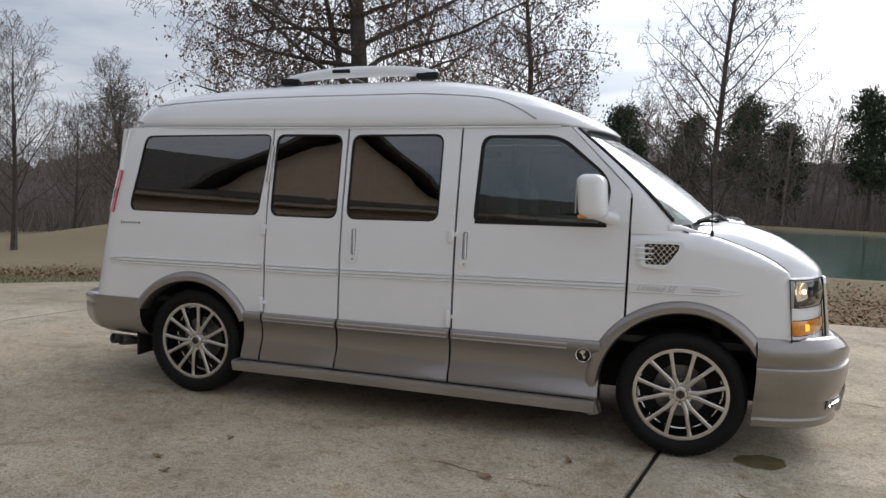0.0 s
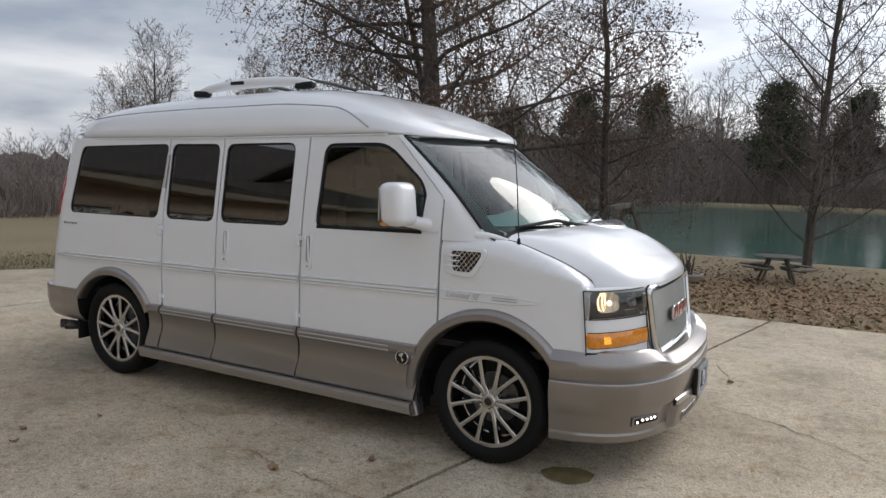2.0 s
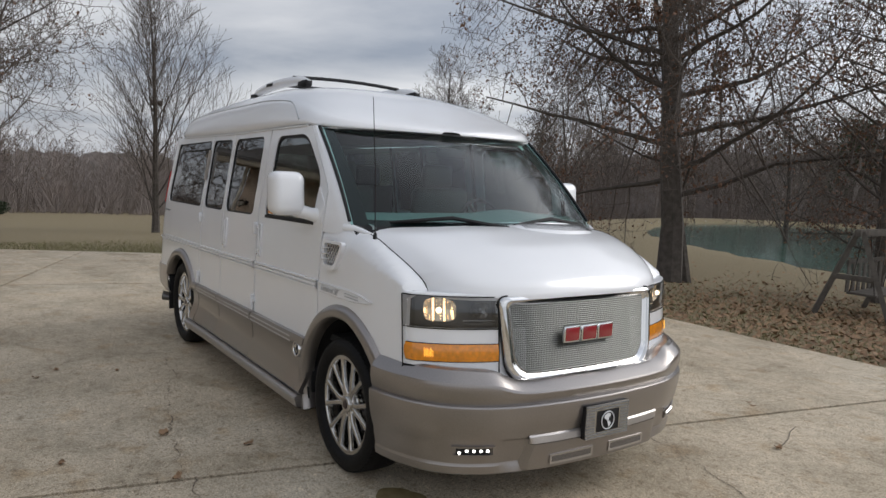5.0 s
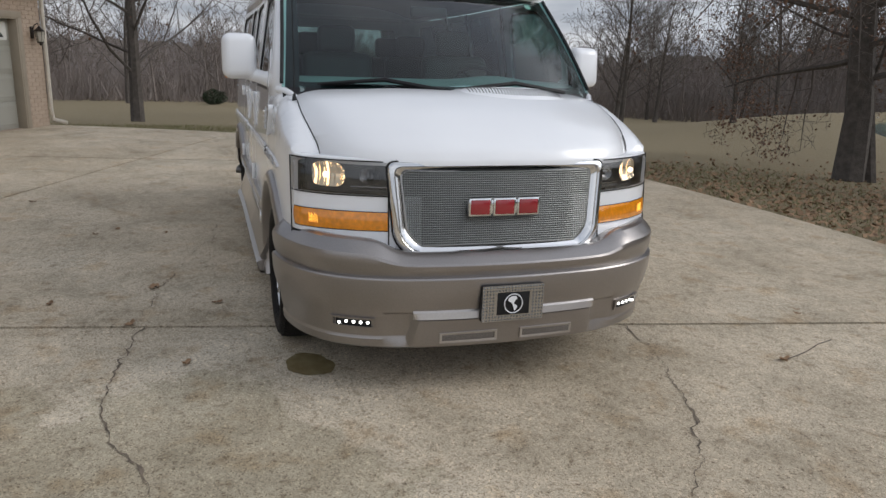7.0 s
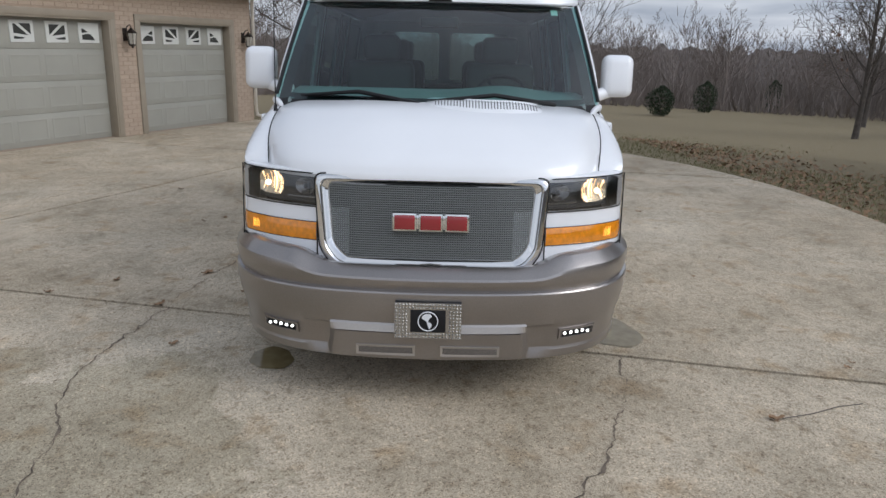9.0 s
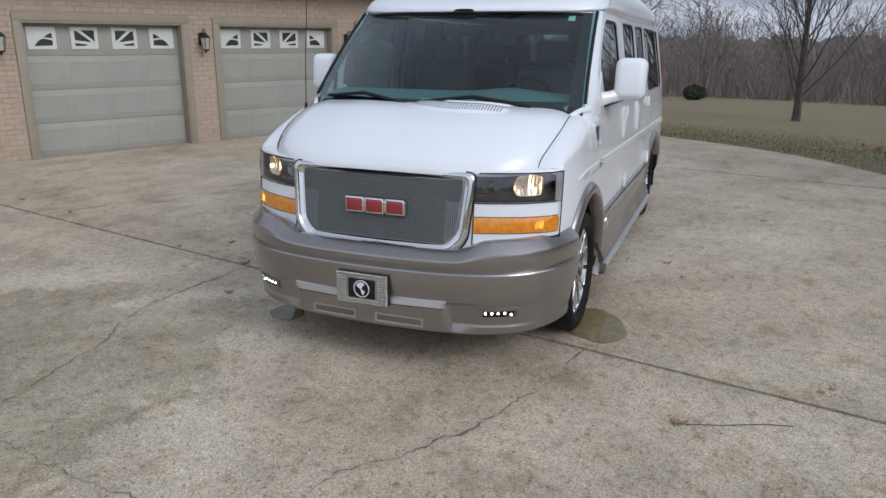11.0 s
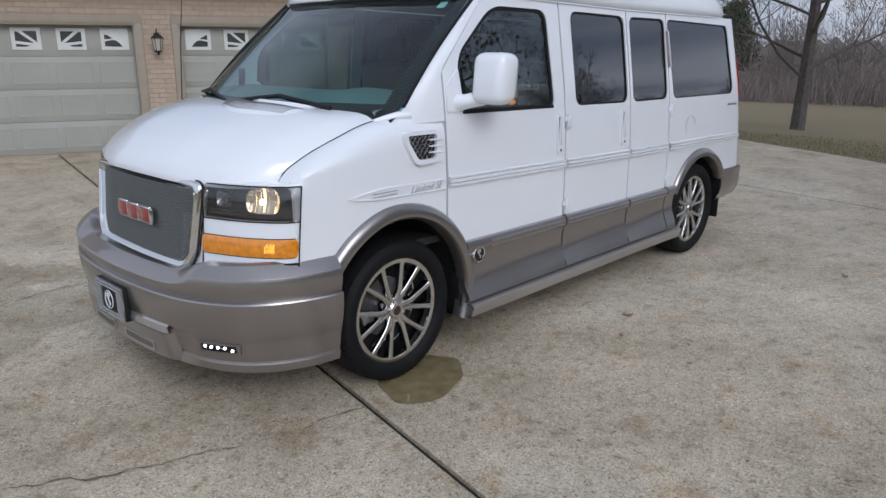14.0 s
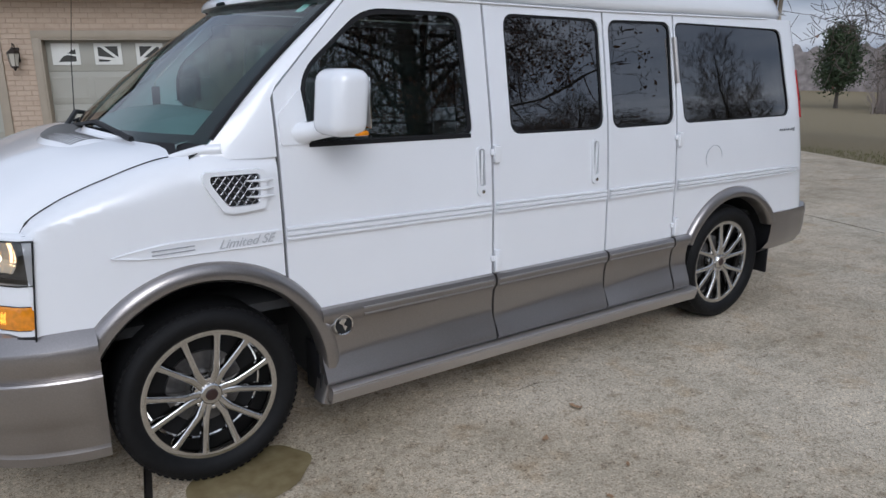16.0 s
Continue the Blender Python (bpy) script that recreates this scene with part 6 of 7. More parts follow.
# set of the body: the doors sit a little back of their first lines, and the belt falls slightly towards the tail
SET_X = [(-4.6, 0.028), (-4.3, 0.024), (-3.9, 0.0), (-3.45, 0.0), (-2.9, -0.035), (-2.2, -0.070), (-1.3, -0.056), (-0.45, -0.022), (0.0, 0.0)]
SET_Z = [(-4.3, -0.036), (-2.2, -0.020), (-1.3, 0.0), (-0.3, 0.020), (0.1, 0.026), (0.6, 0.020), (0.95, 0.014)]


def settle(p):
    k = max(0.0, min(1.0, (p.z - 0.40) / 0.55))
    return Vector((p.x + lerp_table(SET_X, p.x), p.y * (1 + 0.020 * max(0.0, min(1.0, (-2.4 - p.x) / 1.4))), p.z + lerp_table(SET_Z, p.x) * k * k * (3 - 2 * k)))


done = set()
for ob in list(van.children_recursive):
    if ob.type != "MESH" or ob.name.startswith("wheel") and "well" not in ob.name or ob.parent.name.startswith(("wheel", "tyre", "hub")):
        continue
    if ob.matrix_basis != Matrix.Identity(4):
        ob.matrix_basis = Matrix.Translation(settle(ob.matrix_basis.translation) - ob.matrix_basis.translation) @ ob.matrix_basis
        done.update(c.name for c in ob.children_recursive)
    elif ob.name not in done:
        for v in ob.data.vertices:
            v.co = settle(v.co)

# ---------------------------------------------------------------- trees


def grow(seed, height, r0, levels, spread=0.9, first=0.28, kids=(7, 6, 5, 5), up=0.25, crook=0.16, ratio=0.52, droop=0.0, thin=0.006, lean=0.03, excurrent=True, sides=(7, 5, 4, 3, 3)):
    """Branches of one tree: verts, faces, and the tips with their directions."""
    rnd = random.Random(seed)
    verts, faces, tips, fine = [], [], [], []

    def ring(p, d, r, n):
        a = d.cross(Vector((0.31, 0.17, 0.93)))
        if a.length < 1e-3:
            a = Vector((1, 0, 0))
        a.normalize()
        b = d.cross(a)
        k = len(verts)
        for i in range(n):
            t = 2 * math.pi * i / n
            verts.append(tuple(p + a * (r * math.cos(t)) + b * (r * math.sin(t))))
        return k

    def branch(p, d, length, r, lev):
        n = sides[min(lev, len(sides) - 1)]
        segs = 9 if lev == 0 else (6 if lev == 1 else (4 if lev == 2 else 3))
        pts, rads = [p], [r]
        dd = d.copy()
        for s in range(segs):
            wob = Vector((rnd.gauss(0, 1), rnd.gauss(0, 1), rnd.gauss(0, 1))) * (crook * (0.35 if lev == 0 else 1.0))
            dd = (dd + wob * 0.5 + Vector((0, 0, (up if lev else 0.1) - droop * (lev > 1))) * 0.25).normalized()
            p = p + dd * (length / segs)
            pts.append(p)
            rads.append(max(thin, r * (1 - 0.80 * (s + 1) / segs)) if lev or not excurrent else max(thin, r * (1 - 0.86 * (s + 1) / segs)))
        if lev == 0:
            rads[0] = r * 1.55
            pts.insert(1, pts[0] + (pts[1] - pts[0]) * 0.10)
            rads.insert(1, r * 1.12)
        prev = None
        for i, q in enumerate(pts):
            t = (pts[min(i + 1, len(pts) - 1)] - pts[max(i - 1, 0)]).normalized()
            k = ring(q, t, rads[i], n)
            if prev is not None:
                for j in range(n):
                    (fine if lev > 1 else faces).append((prev + j, prev + (j + 1) % n, k + (j + 1) % n, k + j))
            prev = k
        if lev >= levels:
            tips.append((pts[-1], dd.copy()))
            return
        cnt = kids[min(lev, len(kids) - 1)]
        m = len(pts) - 1
        for c in range(cnt):
            f = (first if lev == 0 else 0.22) + (1 - (first if lev == 0 else 0.22)) * (c + rnd.uniform(0.1, 0.9)) / cnt
            f = min(f, 0.985)
            i = min(int(f * m), m - 1)
            u = f * m - i
            q = pts[i] * (1 - u) + pts[i + 1] * u
            t = (pts[i + 1] - pts[i]).normalized()
            rr = rads[i] * (1 - u) + rads[i + 1] * u
            az = c * 2.399 + rnd.uniform(-0.5, 0.5) + seed
            side = t.cross(Vector((math.cos(az), math.sin(az), 0.2)))
            if side.length < 1e-3:
                side = Vector((1, 0, 0))
            side.normalize()
            ang = spread * rnd.uniform(0.75, 1.15) * (1.0 if lev else (1.15 - 0.45 * f))
            nd = (t * math.cos(ang) + side * math.sin(ang)).normalized()
            ln = length * ratio * rnd.uniform(0.75, 1.2) * ((1.15 - 0.75 * f) if lev == 0 else (1.1 - 0.5 * f))
            branch(q, nd, ln, min(rr * (0.36 if lev == 0 else 0.55), r * (0.24 if lev == 0 else 0.5)), lev + 1)
        tips.append((pts[-1], dd.copy()))

    branch(Vector((0, 0, -0.25)), Vector((lean, lean * 0.5, 1)).normalized(), height, r0, 0)
    return verts, faces, fine, tips


def compact(verts, faces):
    """Only the vertices that these faces use."""
    used = sorted({i for q in faces for i in q})
    back = {i: k for k, i in enumerate(used)}
    return [verts[i] for i in used], [tuple(back[i] for i in q) for q in faces]


def leaf_cards(tips, seed, per, size, share_=1.0, drop=0.25, bias=None):
    """Small bent leaves round the tips, each a folded quad."""
    rnd = random.Random(seed)
    verts, faces = [], []
    for p, d in tips:
        if rnd.random() > (share_ if bias is None else share_ * bias(p)):
            continue
        for _ in range(per):
            c = p - d * rnd.uniform(0, 0.35) + Vector((rnd.gauss(0, 0.12), rnd.gauss(0, 0.12), rnd.gauss(-drop * 0.3, 0.10)))
            a = Vector((rnd.gauss(0, 1), rnd.gauss(0, 1), rnd.gauss(-0.8, 0.6))).normalized()
            b = a.cross(Vector((rnd.gauss(0, 1), rnd.gauss(0, 1), rnd.gauss(0, 1)))).normalized()
            n = a.cross(b)
            s = size * rnd.uniform(0.6, 1.3)
            k = len(verts)
            verts += [tuple(c), tuple(c + a * s * 0.5 + b * s * 0.32), tuple(c + a * s), tuple(c + a * s * 0.5 - b * s * 0.32 + n * s * 0.2)]
            faces += [(k, k + 1, k + 2), (k, k + 2, k + 3)]
    return verts, faces


def bare_tree(name, at, label, turn=0.0, leaves=None, group="", **kw):
    x, y = at[:2]
    z = at[2] if len(at) > 2 else ground_z(x, y)
    t = empty(name, pose(x, y, z, 0, 0, turn))
    tagged(t, label, "tree", group)
    v, f, fine, tips = grow(**kw)
    raw("trunk", *compact(v, f), BARK, t, smooth=True)
    raw("branchwork", *compact(v, fine), TWIG, t, smooth=True)
    if leaves:
        lv, lf = leaf_cards(tips, kw["seed"] + 9, **leaves)
        raw("crown", lv, lf, OAKLEAF, t)
    return t, tips


# big oak by the drive, still holding brown leaves
bare_tree("oak_tree", (-6.95, 10.65), "large bare oak holding clusters of brown dead leaves", 40, leaves=dict(per=9, size=0.075, share_=0.42, bias=lambda p: 1.0 if noise.noise(p * 0.42 + Vector((3.1, 0, 0))) > 0.22 else 0.05), seed=5, height=14.0, r0=0.28, levels=4, spread=1.38, first=0.235, kids=(46, 12, 9, 5), up=0.03, crook=0.22, ratio=0.43, thin=0.0046, droop=0.10)
bare_tree("oak_tree", (-6.70, 10.95), "slender second stem of oak with brown leaves", 130, leaves=dict(per=9, size=0.085, share_=0.4, bias=lambda p: 1.0 if noise.noise(p * 0.42) > 0.18 else 0.06), seed=8, height=11.5, r0=0.13, levels=4, spread=1.15, first=0.25, kids=(20, 8, 7, 4), up=0.1, crook=0.20, ratio=0.36, thin=0.005, lean=0.16)
# bare spreading tree past the garage corner
bare_tree("shade_tree", (-19.4, -3.3), "bare spreading shade tree beside the drive", 10, leaves=dict(per=2, size=0.10, share_=0.05), seed=17, height=12.5, r0=0.19, levels=4, spread=1.1, first=0.20, kids=(32, 10, 8, 5), up=0.2, crook=0.22, ratio=0.47, thin=0.0075)
# young upright tree with a nest
nest_tree, _ = bare_tree("pear_tree", (-27.2, 4.0), "young upright bare tree with many steep limbs", 0, seed=23, height=9.0, r0=0.16, levels=3, spread=0.66, first=0.16, kids=(30, 11, 8), up=0.50, crook=0.12, ratio=0.52, thin=0.006)
nest = bmesh.new()
rn = random.Random(3)
for k in range(90):
    a, b, r = rn.uniform(0, 6.28), rn.uniform(-0.6, 0.6), rn.uniform(0.10, 0.20)
    c = Vector((r * math.cos(a), r * math.sin(a), 5.2 + 0.14 * b))
    d = Vector((-math.sin(a), math.cos(a), rn.uniform(-0.4, 0.4))) * 0.17
    tube([c - d, c + d], 0.010, 3, nest)
part("nest", nest, TWIG, nest_tree, "old bird nest of sticks")
# cypress at the pond edge
bare_tree("cypress_tree", (1.05, 15.1), "bare bald cypress at the pond edge", 0, seed=31, height=10.5, r0=0.115, levels=3, spread=1.15, first=0.14, kids=(64, 13, 9), up=0.30, crook=0.12, ratio=0.31, thin=0.006, lean=0.0)
bare_tree("cypress_tree", (-3.4, 12.6), "brownish bare cypress standing at the near bank", 70, leaves=dict(per=3, size=0.075, share_=0.30), seed=37, height=9.6, r0=0.125, levels=3, lean=0.0, spread=1.30, first=0.20, kids=(64, 14, 9), up=0.06, crook=0.16, ratio=0.29, thin=0.0050)
bare_tree("small_tree", (-22.3, 14.8), "small bare lawn tree", 0, seed=41, height=7.4, r0=0.12, levels=3, spread=0.88, first=0.26, kids=(26, 10, 8), up=0.28, crook=0.14, ratio=0.46, thin=0.006)
for k, (tx, ty, th) in enumerate(((-33.0, 21.0, 9.0), (-22.6, 20.6, 6.6), (-38.0, 27.0, 10.0), (-30.5, 30.0, 10.5), (-15.0, 29.0, 9.5), (-46.0, -6.0, 10.0), (-42.0, 29.0, 8.5), (-37.0, 33.0, 9.0))):
    bare_tree("field_tree", (tx, ty), "bare tree standing before the woods", 50 * k, seed=60 + k, height=th * 0.85, r0=0.15, levels=3, spread=0.95, first=0.24, kids=(26, 10, 6), up=0.22, crook=0.16, ratio=0.46, thin=0.009)

# far woods: a few bare forms repeated in one mesh
rnd = random.Random(77)
protos = []
for s in range(5):
    v, f, fine, tips = grow(seed=100 + s, height=9.0, r0=0.15, levels=3, spread=0.75, first=0.22, kids=(9, 6, 5), up=0.3, crook=0.2, ratio=0.48, thin=0.016, sides=(4, 3, 3, 3))
    protos.append((np.array(v), f + fine))


def woods(name, spots, label):
    allv, allf, base = [], [], 0
    for x, y, z, s, k in spots:
        v, f = protos[k]
        a = rnd.uniform(0, 6.28)
        c, sn = math.cos(a), math.sin(a)
        w = np.stack([(v[:, 0] * c - v[:, 1] * sn) * s + x, (v[:, 0] * sn + v[:, 1] * c) * s + y, v[:, 2] * s + z], 1)
        allv.append(w)
        allf += [tuple(i + base for i in q) for q in f]
        base += len(v)
    ob = raw(name, np.concatenate(allv).tolist(), allf, WOODS)
    return tagged(ob, label, "woods", kind="stuff")


spots = []
# the wood's edge: bearings round the far side of the field, from beyond the garage to behind the pond
for k in range(230):
    a = radians(rnd.uniform(97, 202))
    d = rnd.uniform(52, 74)
    x, y = d * math.cos(a), d * math.sin(a)
    tall = 1.6 if a < radians(138) else 1.0
    spots.append((x, y, -2.8, rnd.uniform(0.38, 0.80) * tall, rnd.randrange(5)))
for k in range(130):
    a = radians(rnd.uniform(50, 118))
    d = rnd.uniform(62, 85)
    spots.append((d * math.cos(a), d * math.sin(a), -1.0, rnd.uniform(0.7, 1.3), rnd.randrange(5)))
woods("far_woods", spots, "grey-brown leafless winter woods at the edge of the field")

# understory and crowns: fine twig slivers that close the wood's edge
tv, tf = [], []


def sliver(x, y, z, dx, dy, dz, w, a):
    b_ = len(tv)
    px, py = -math.sin(a) * w, math.cos(a) * w
    tv.extend([(x - px, y - py, z), (x + px, y + py, z), (x + dx, y + dy, z + dz)])
    tf.append((b_, b_ + 1, b_ + 2))


for k in range(26000):
    a = radians(rnd.uniform(70, 202))
    d = rnd.uniform(51, 66) if a > radians(100) else rnd.uniform(62, 76)
    z = -2.9 if a > radians(108) else -1.2
    h = rnd.uniform(0.6, 2.8)
    sliver(d * math.cos(a), d * math.sin(a), z + rnd.uniform(0, 1.2), rnd.gauss(0, 0.35) * h, rnd.gauss(0, 0.35) * h, h, rnd.uniform(0.02, 0.05), a)
for x, y, z, s, k in spots:
    a = math.atan2(y, x)
    for _ in range(170):
        r = rnd.random() ** 0.5 * 2.6 * s
        t = rnd.uniform(0, 6.28)
        zz = z + s * rnd.triangular(1.5, 9.4, 5.5)
        sliver(x + r * math.cos(t), y + r * math.sin(t), zz, 0.45 * math.cos(t) + rnd.gauss(0, 0.2), 0.45 * math.sin(t) + rnd.gauss(0, 0.2), rnd.uniform(0.3, 1.0), rnd.uniform(0.012, 0.026), a)
tagged(raw("thicket", tv, tf, WOODS), "tangled brown brush and twigs of the far woods", "brush", kind="stuff")

# distance: low wooded ridge behind everything
bm = bmesh.new()
rows = []
for k in range(721):
    a = radians(30 + 200 * k / 720)
    d = 96
    rise = max(0.0, min(1.0, (147 - math.degrees(a)) / 25))
    h = 2.2 + 4.2 * rise * rise * (3 - 2 * rise) + (0.8 + rise) * noise.noise(Vector((k * 0.05, 0, 5))) + 0.9 * noise.noise(Vector((k * 0.4, 0, 9))) + 0.7 * noise.noise(Vector((k * 1.7, 0, 2)))
    rows.append([(d * math.cos(a), d * math.sin(a), -6), (d * math.cos(a), d * math.sin(a), h)])
skin(rows, bm)
ridge = part("backdrop", bm, mat("hazy_ridge", (0.235, 0.21, 0.20), 1.0, vary=0.35, scale=1.6), None, smooth=False)
tagged(ridge, "hazy brown wooded ridge in the distance", "ridge", kind="structure")


def pine(at, h, seed, label="dark green pine with a ragged crown"):
    """A pine: trunk, limbs, and a crown of many needle tufts in clumps."""
    r = random.Random(seed)
    x, y = at
    t = empty("pine_tree", pose(x, y, ground_z(x, y) if abs(y) < 40 else -0.6))
    tagged(t, label, "tree")
    v, f, fine, tips = grow(seed=seed, height=h, r0=0.16, levels=2, spread=1.05, first=0.30, kids=(24, 7), up=0.18, ratio=0.33, thin=0.02, sides=(6, 4, 3))
    raw("trunk", v, f + fine, BARK, t, smooth=True)
    nv, nf = [], []
    for p, d in tips:
        for _ in range(46):
            c = p + Vector((r.gauss(0, 0.42), r.gauss(0, 0.42), r.gauss(0.05, 0.32)))
            a = Vector((r.gauss(0, 1), r.gauss(0, 1), r.gauss(0.5, 0.8))).normalized()
            b = a.cross(Vector((r.gauss(0, 1), r.gauss(0, 1), r.gauss(0, 1)))).normalized()
            s = r.uniform(0.20, 0.42)
            k = len(nv)
            nv += [tuple(c - b * s * 0.22), tuple(c + b * s * 0.22), tuple(c + a * s)]
            nf.append((k, k + 1, k + 2))
    raw("crown", nv, nf, PINE, t)
    return t


for k, (px, py, ph) in enumerate([(-21, 62, 11), (-15, 66, 12), (-4, 63, 11.5), (1, 67, 11), (6, 62, 12), (10, 65, 10), (16, 61, 12.5), (21, 60, 11.5), (28, 62, 11), (-27, 58, 9), (-60, -22, 8.5), (-58, -27, 7)]):
    pine((px, py), ph * 0.82, 300 + k)

# ---------------------------------------------------------------- lawn details


def bush(at, r, h, seed, label="dark green evergreen shrub on the lawn"):
    rb = random.Random(seed)
    x, y = at
    t = empty("shrub", pose(x, y, ground_z(x, y)))
    tagged(t, label, "shrub")
    v, f, fine, tips = grow(seed=seed, height=h * 0.8, r0=0.04, levels=2, spread=0.8, first=0.05, kids=(16, 6), up=0.3, ratio=0.5, thin=0.006, sides=(4, 3, 3))
    raw("stem", v, f + fine, BARK, t)
    nv, nf = [], []
    for k in range(2600):
        a, u = rb.uniform(0, 6.28), rb.random()
        rr = r * (0.55 + 0.45 * rb.random()) * math.sqrt(max(0.02, 1 - (2 * u - 0.9) ** 2)) * (1 + 0.15 * math.sin(3 * a + seed))
        c = Vector((rr * math.cos(a), rr * math.sin(a), 0.05 + u * h))
        d = Vector((rb.gauss(0, 1), rb.gauss(0, 1), rb.gauss(0.6, 0.7))).normalized()
        e_ = d.cross(Vector((rb.gauss(0, 1), rb.gauss(0, 1), 1))).normalized()
        s = rb.uniform(0.07, 0.15)
        i = len(nv)
        nv += [tuple(c - e_ * s * 0.25), tuple(c + e_ * s * 0.25), tuple(c + d * s)]
        nf.append((i, i + 1, i + 2))
    raw("foliage", nv, nf, BUSHLEAF, t)
    return t


bush((-35.0, 11.3), 0.75, 1.5, 1)
bush((-43.0, 16.4), 0.75, 1.9, 2)
bush((-49.0, 23.3), 0.7, 2.2, 4)
bush((-46.0, -0.9), 0.8, 0.9, 3)

# fallen leaves under the oak and along the edge of the drive
rl = random.Random(11)
lv, lf = [], []
for k in range(21000):
    if k < 17000:
        x, y = rl.gauss(0.5, 3.6), rl.gauss(9.6, 2.6)
    else:
        x, y = rl.uniform(-14, 6), 4.4 + abs(rl.gauss(0, 1.6))
    if inside_slab(x, y - 0.05) or math.hypot((x - POND_C[0]) / POND_R[0], (y - POND_C[1]) / POND_R[1]) < 1.03:
        continue
    z = ground_z(x, y) + 0.012
    a, s = rl.uniform(0, 6.28), rl.uniform(0.025, 0.055)
    u, w = Vector((math.cos(a), math.sin(a), rl.gauss(0, 0.35))) * s, Vector((-math.sin(a), math.cos(a), rl.gauss(0, 0.35))) * s * 0.6
    c = Vector((x, y, z + abs(rl.gauss(0, 0.01))))
    i = len(lv)
    lv += [tuple(c - u), tuple(c + w), tuple(c + u), tuple(c - w)]
    lf += [(i, i + 1, i + 2), (i, i + 2, i + 3)]
tagged(raw("leaf_litter", lv, lf, LEAFLITTER), "scattered brown fallen leaves on the lawn", "fallen leaves", kind="stuff")

# winter grass tufts along the drive
gv2, gf2 = [], []
for k in range(26000):
    i = rl.randrange(len(EDGE) - 1)
    f = rl.random()
    ex_, ey_ = EDGE[i][0] * (1 - f) + EDGE[i + 1][0] * f, EDGE[i][1] * (1 - f) + EDGE[i + 1][1] * f
    d = abs(rl.gauss(0, 1)) * 3.5
    x, y = ex_ + rl.gauss(0, 0.5) - (0.7 * d if ex_ < -8 else 0), ey_ + d * (0.7 if ex_ < -8 else 1.0) + 0.03
    if inside_slab(x, y) or x > 8:
        continue
    z = ground_z(x, y)
    a, h = rl.uniform(0, 6.28), rl.uniform(0.02, 0.065)
    w = 0.006
    lx, ly = rl.gauss(0, 0.4) * h, rl.gauss(0, 0.4) * h
    j = len(gv2)
    gv2 += [(x - w * math.cos(a), y - w * math.sin(a), z), (x + w * math.cos(a), y + w * math.sin(a), z), (x + lx, y + ly, z + h)]
    gf2.append((j, j + 1, j + 2))
tagged(raw("grass", gv2, gf2, mat("dry_grass_blade", (0.24, 0.19, 0.095), 0.9, vary=0.3, color2=(0.19, 0.19, 0.08), per=0.7)), "short dormant lawn grass by the drive", "grass", kind="stuff")


def fallen_leaf(x, y, seed, size=0.05):
    """A curled dead leaf lying on the concrete."""
    r = random.Random(seed)
    bm = bmesh.new()
    n = 9
    rows = []
    for i in range(n):
        u = i / (n - 1)
        w = size * 0.55 * math.sin(math.pi * (0.06 + 0.9 * u)) * (1 + 0.25 * math.sin(9 * u + seed))
        zc = 0.006 + 0.25 * size * (abs(u - 0.5) ** 2 * 4)
        rows.append([(size * (u - 0.5) * 2, -w, zc + size * 0.35 * r.random()), (size * (u - 0.5) * 2, 0, zc), (size * (u - 0.5) * 2, w, zc + size * 0.35 * r.random())])
    skin(rows, bm)
    ob = part("dead_leaf", bm, LEAFLITTER, None)
    ob.matrix_basis = pose(x, y, 0.0, 0, 0, r.uniform(0, 360))
    return tagged(ob, "curled brown dead leaf on the concrete", "leaf", "leaves on the drive")


for k, (lx, ly, ls) in enumerate(((-0.61, -1.34, 0.05), (0.33, -1.51, 0.045), (-0.80, -2.35, 0.045), (-2.83, -2.16, 0.045), (-0.50, -2.69, 0.045), (1.04, 1.72, 0.06), (-1.69, 1.41, 0.05), (-1.35, 1.56, 0.035), (-1.02, -1.75, 0.075), (-2.63, -1.74, 0.035), (-3.62, 2.2, 0.045), (-2.66, -2.32, 0.04), (0.41, 2.40, 0.035), (0.34, 2.46, 0.03), (-1.5, 1.93, 0.025), (-1.26, 2.05, 0.025), (-1.35, -5.7, 0.05), (-1.07, -4.65, 0.045), (-4.2, -3.1, 0.05), (1.9, -2.4, 0.03), (-0.31, -1.84, 0.06))):
    fallen_leaf(lx, ly, k, ls * 0.72)
tw = part("twig", tube([(1.04, 1.75, 0.008), (0.99, 1.92, 0.012), (0.90, 2.10, 0.010), (0.86, 2.24, 0.008)], 0.0026, 5), TWIG, None)
tagged(tw, "thin dry twig lying on the concrete", "twig")


def picnic_table(x, y, turn):
    t = empty("picnic_table", pose(x, y, ground_z(x, y), 0, 0, turn) @ Matrix.Scale(0.74, 4))
    tagged(t, "weathered round wooden picnic table with benches on the bank", "table")
    for k in range(5):
        yy = -0.42 + 0.21 * k
        half = math.sqrt(max(0.05, 0.62**2 - yy**2))
        part("plank", box((0, yy, 0.735), (2 * half, 0.195, 0.04), 0.008), WEATHERED, t)
    for a in range(4):
        m = Matrix.Rotation(a * math.pi / 2 + 0.78, 4, "Z")
        bm = box((0, 0.86, 0.44), (0.86, 0.24, 0.04), 0.008)
        bm.transform(m)
        part("bench", bm, WEATHERED, t)
        bm = tube([(0, 0.30, 0.71), (0, 0.62, 0.0)], 0.04, 6)
        bm.transform(m)
        part("leg", bm, WEATHERED, t)
        bm = box((0, 0.55, 0.40), (0.06, 0.78, 0.08), 0.006)
        bm.transform(m)
        part("bearer", bm, WEATHERED, t)
    return t


picnic_table(0.60, 12.1, 12)


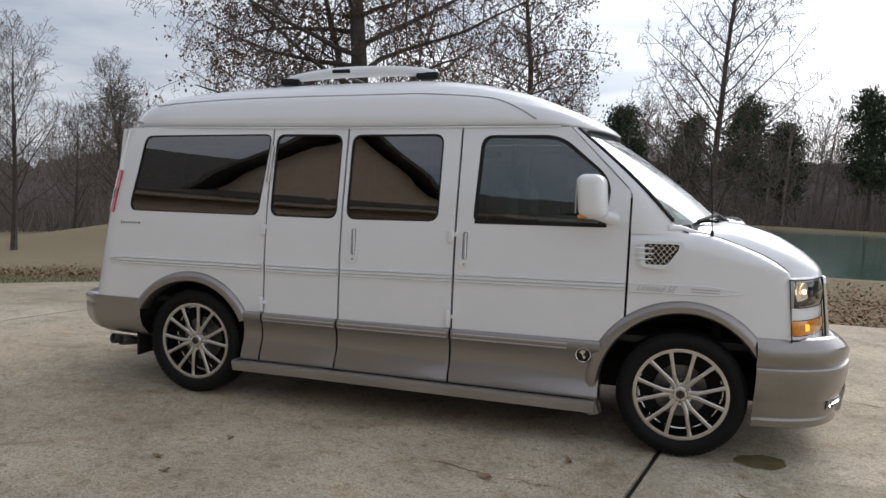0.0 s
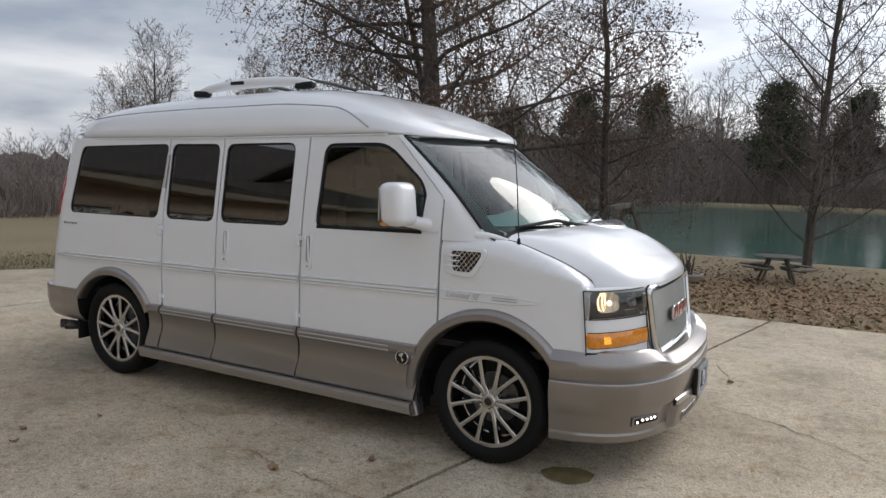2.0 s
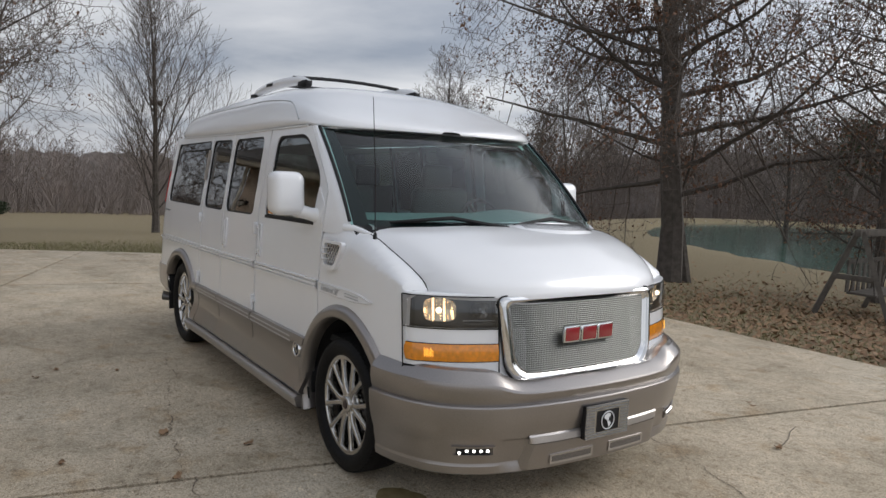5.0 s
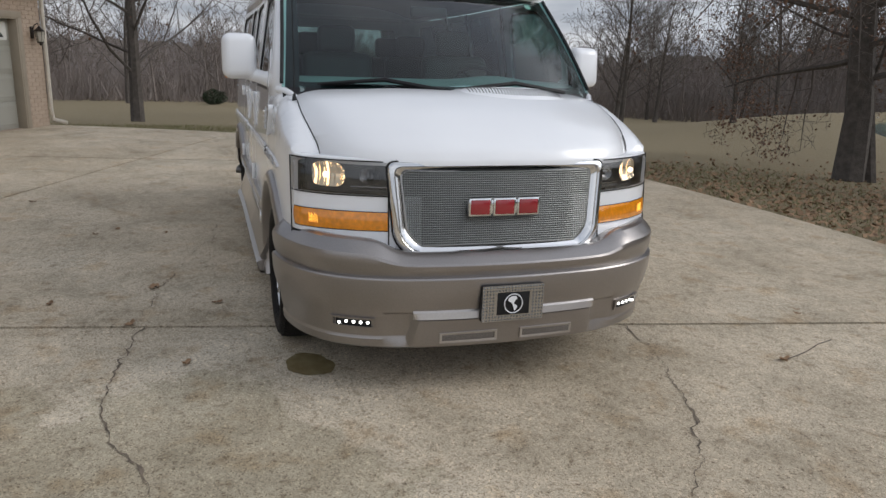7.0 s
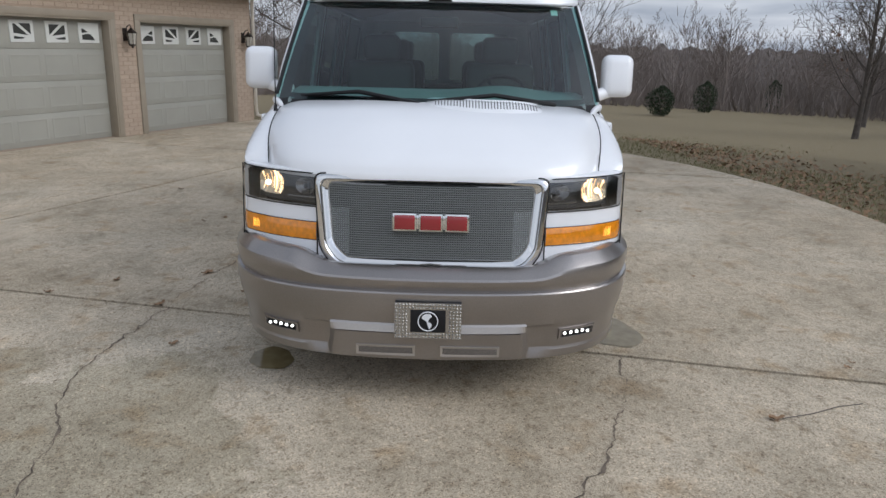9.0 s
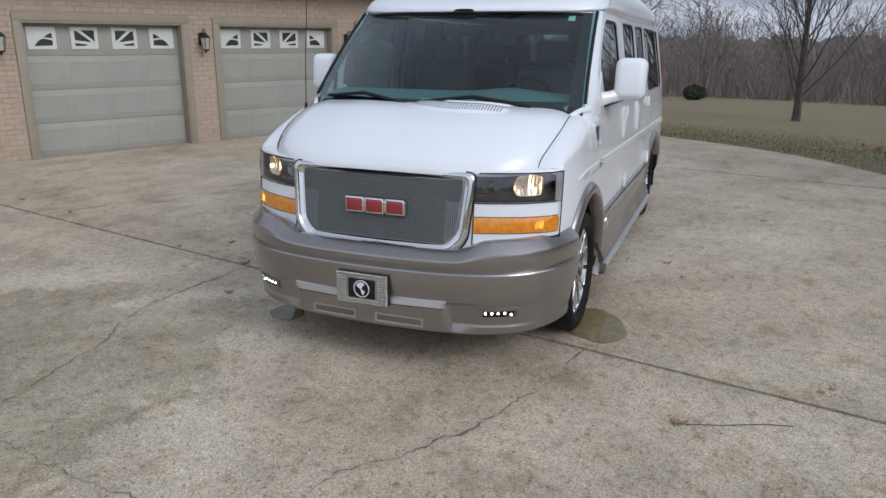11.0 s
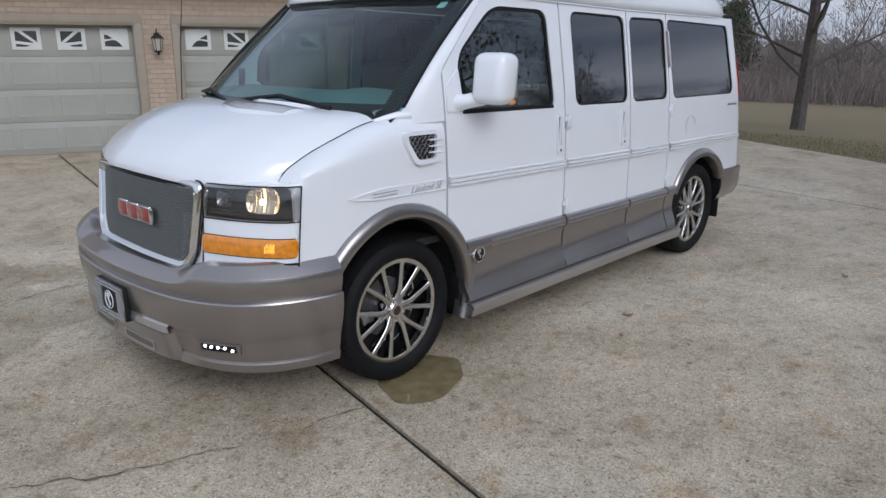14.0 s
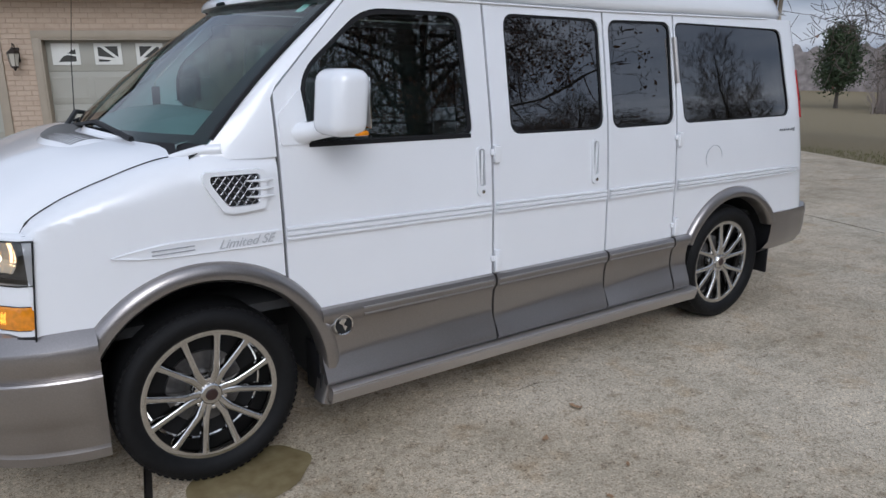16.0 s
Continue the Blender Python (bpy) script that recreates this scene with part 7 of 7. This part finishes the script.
def planter(x, y):
    t = empty("planter", pose(x, y, ground_z(x, y)) @ Matrix.Scale(0.72, 4))
    tagged(t, "round stone planter bowl with dry stems", "planter")
    part("bowl", lathe([(0.0, 0.02), (0.30, 0.0), (0.36, 0.06), (0.44, 0.19), (0.47, 0.20), (0.47, 0.25), (0.41, 0.25), (0.38, 0.19), (0.0, 0.17)], 32, "z"), STONE, t)
    r = random.Random(6)
    for k in range(11):
        a = r.uniform(0, 6.28)
        h = r.uniform(0.25, 0.75)
        part("stem", tube([(0.12 * math.cos(a), 0.12 * math.sin(a), 0.15), (0.17 * math.cos(a), 0.17 * math.sin(a), 0.2 + h * 0.5), (0.2 * math.cos(a + 0.4), 0.2 * math.sin(a + 0.4), 0.2 + h)], [0.03, 0.025, 0.008], 6), BARK, t)
    return t


planter(-1.0, 10.65)


def swing(x, y, turn):
    t = empty("garden_swing", pose(x, y, ground_z(x, y), 0, 0, turn))
    tagged(t, "weathered wooden A-frame garden swing facing the pond", "swing")
    part("beam", box((0, 0, 1.50), (2.2, 0.10, 0.12), 0.01), WEATHERED, t)
    for sx in (-1.0, 1.0):
        for sy in (-0.66, 0.66):
            part("leg", tube([(sx, sy * 0.06, 1.52), (sx * 1.06, sy, -0.10)], 0.055, 4), WEATHERED, t)
        part("brace", box((sx * 1.03, 0, 0.75), (0.06, 0.62, 0.09), 0.006), WEATHERED, t)
        for sy in (-0.2, 0.2):
            part("chain", tube([(sx * 0.72, sy * 0.3, 1.46), (sx * 0.70, sy, 0.46)], 0.008, 4), LANTERN, t)
    seat = part("bench", box((0, 0, 0.45), (1.45, 0.48, 0.04), 0.008), WEATHERED, t)
    for k in range(7):
        part("slat", box((-0.66 + 0.22 * k, 0.26, 0.72), (0.12, 0.025, 0.52), 0.005), WEATHERED, seat)
    part("rail", box((0, 0.26, 0.98), (1.5, 0.04, 0.08), 0.008), WEATHERED, seat)
    return t


swing(-2.45, 10.6, 94)

# stony strip along the far shore
rv, rf = [], []
for k in range(2600):
    a = rl.uniform(0, 6.283)
    q = 1.012 + rl.gauss(0, 0.006)
    x, y = POND_C[0] + POND_R[0] * q * math.cos(a), POND_C[1] + POND_R[1] * q * math.sin(a)
    if y < 26:
        continue
    s = rl.uniform(0.10, 0.26)
    j = len(rv)
    rv += [(x - s, y, -0.65), (x, y - s, -0.62), (x + s, y, -0.66), (x, y + s, -0.6), (x + rl.gauss(0, 0.04), y, -0.62 + s * 0.8)]
    rf += [(j, j + 1, j + 4), (j + 1, j + 2, j + 4), (j + 2, j + 3, j + 4), (j + 3, j, j + 4)]
tagged(raw("shore_stones", rv, rf, STONE), "pale stones lining the far shore", "stones", kind="stuff")
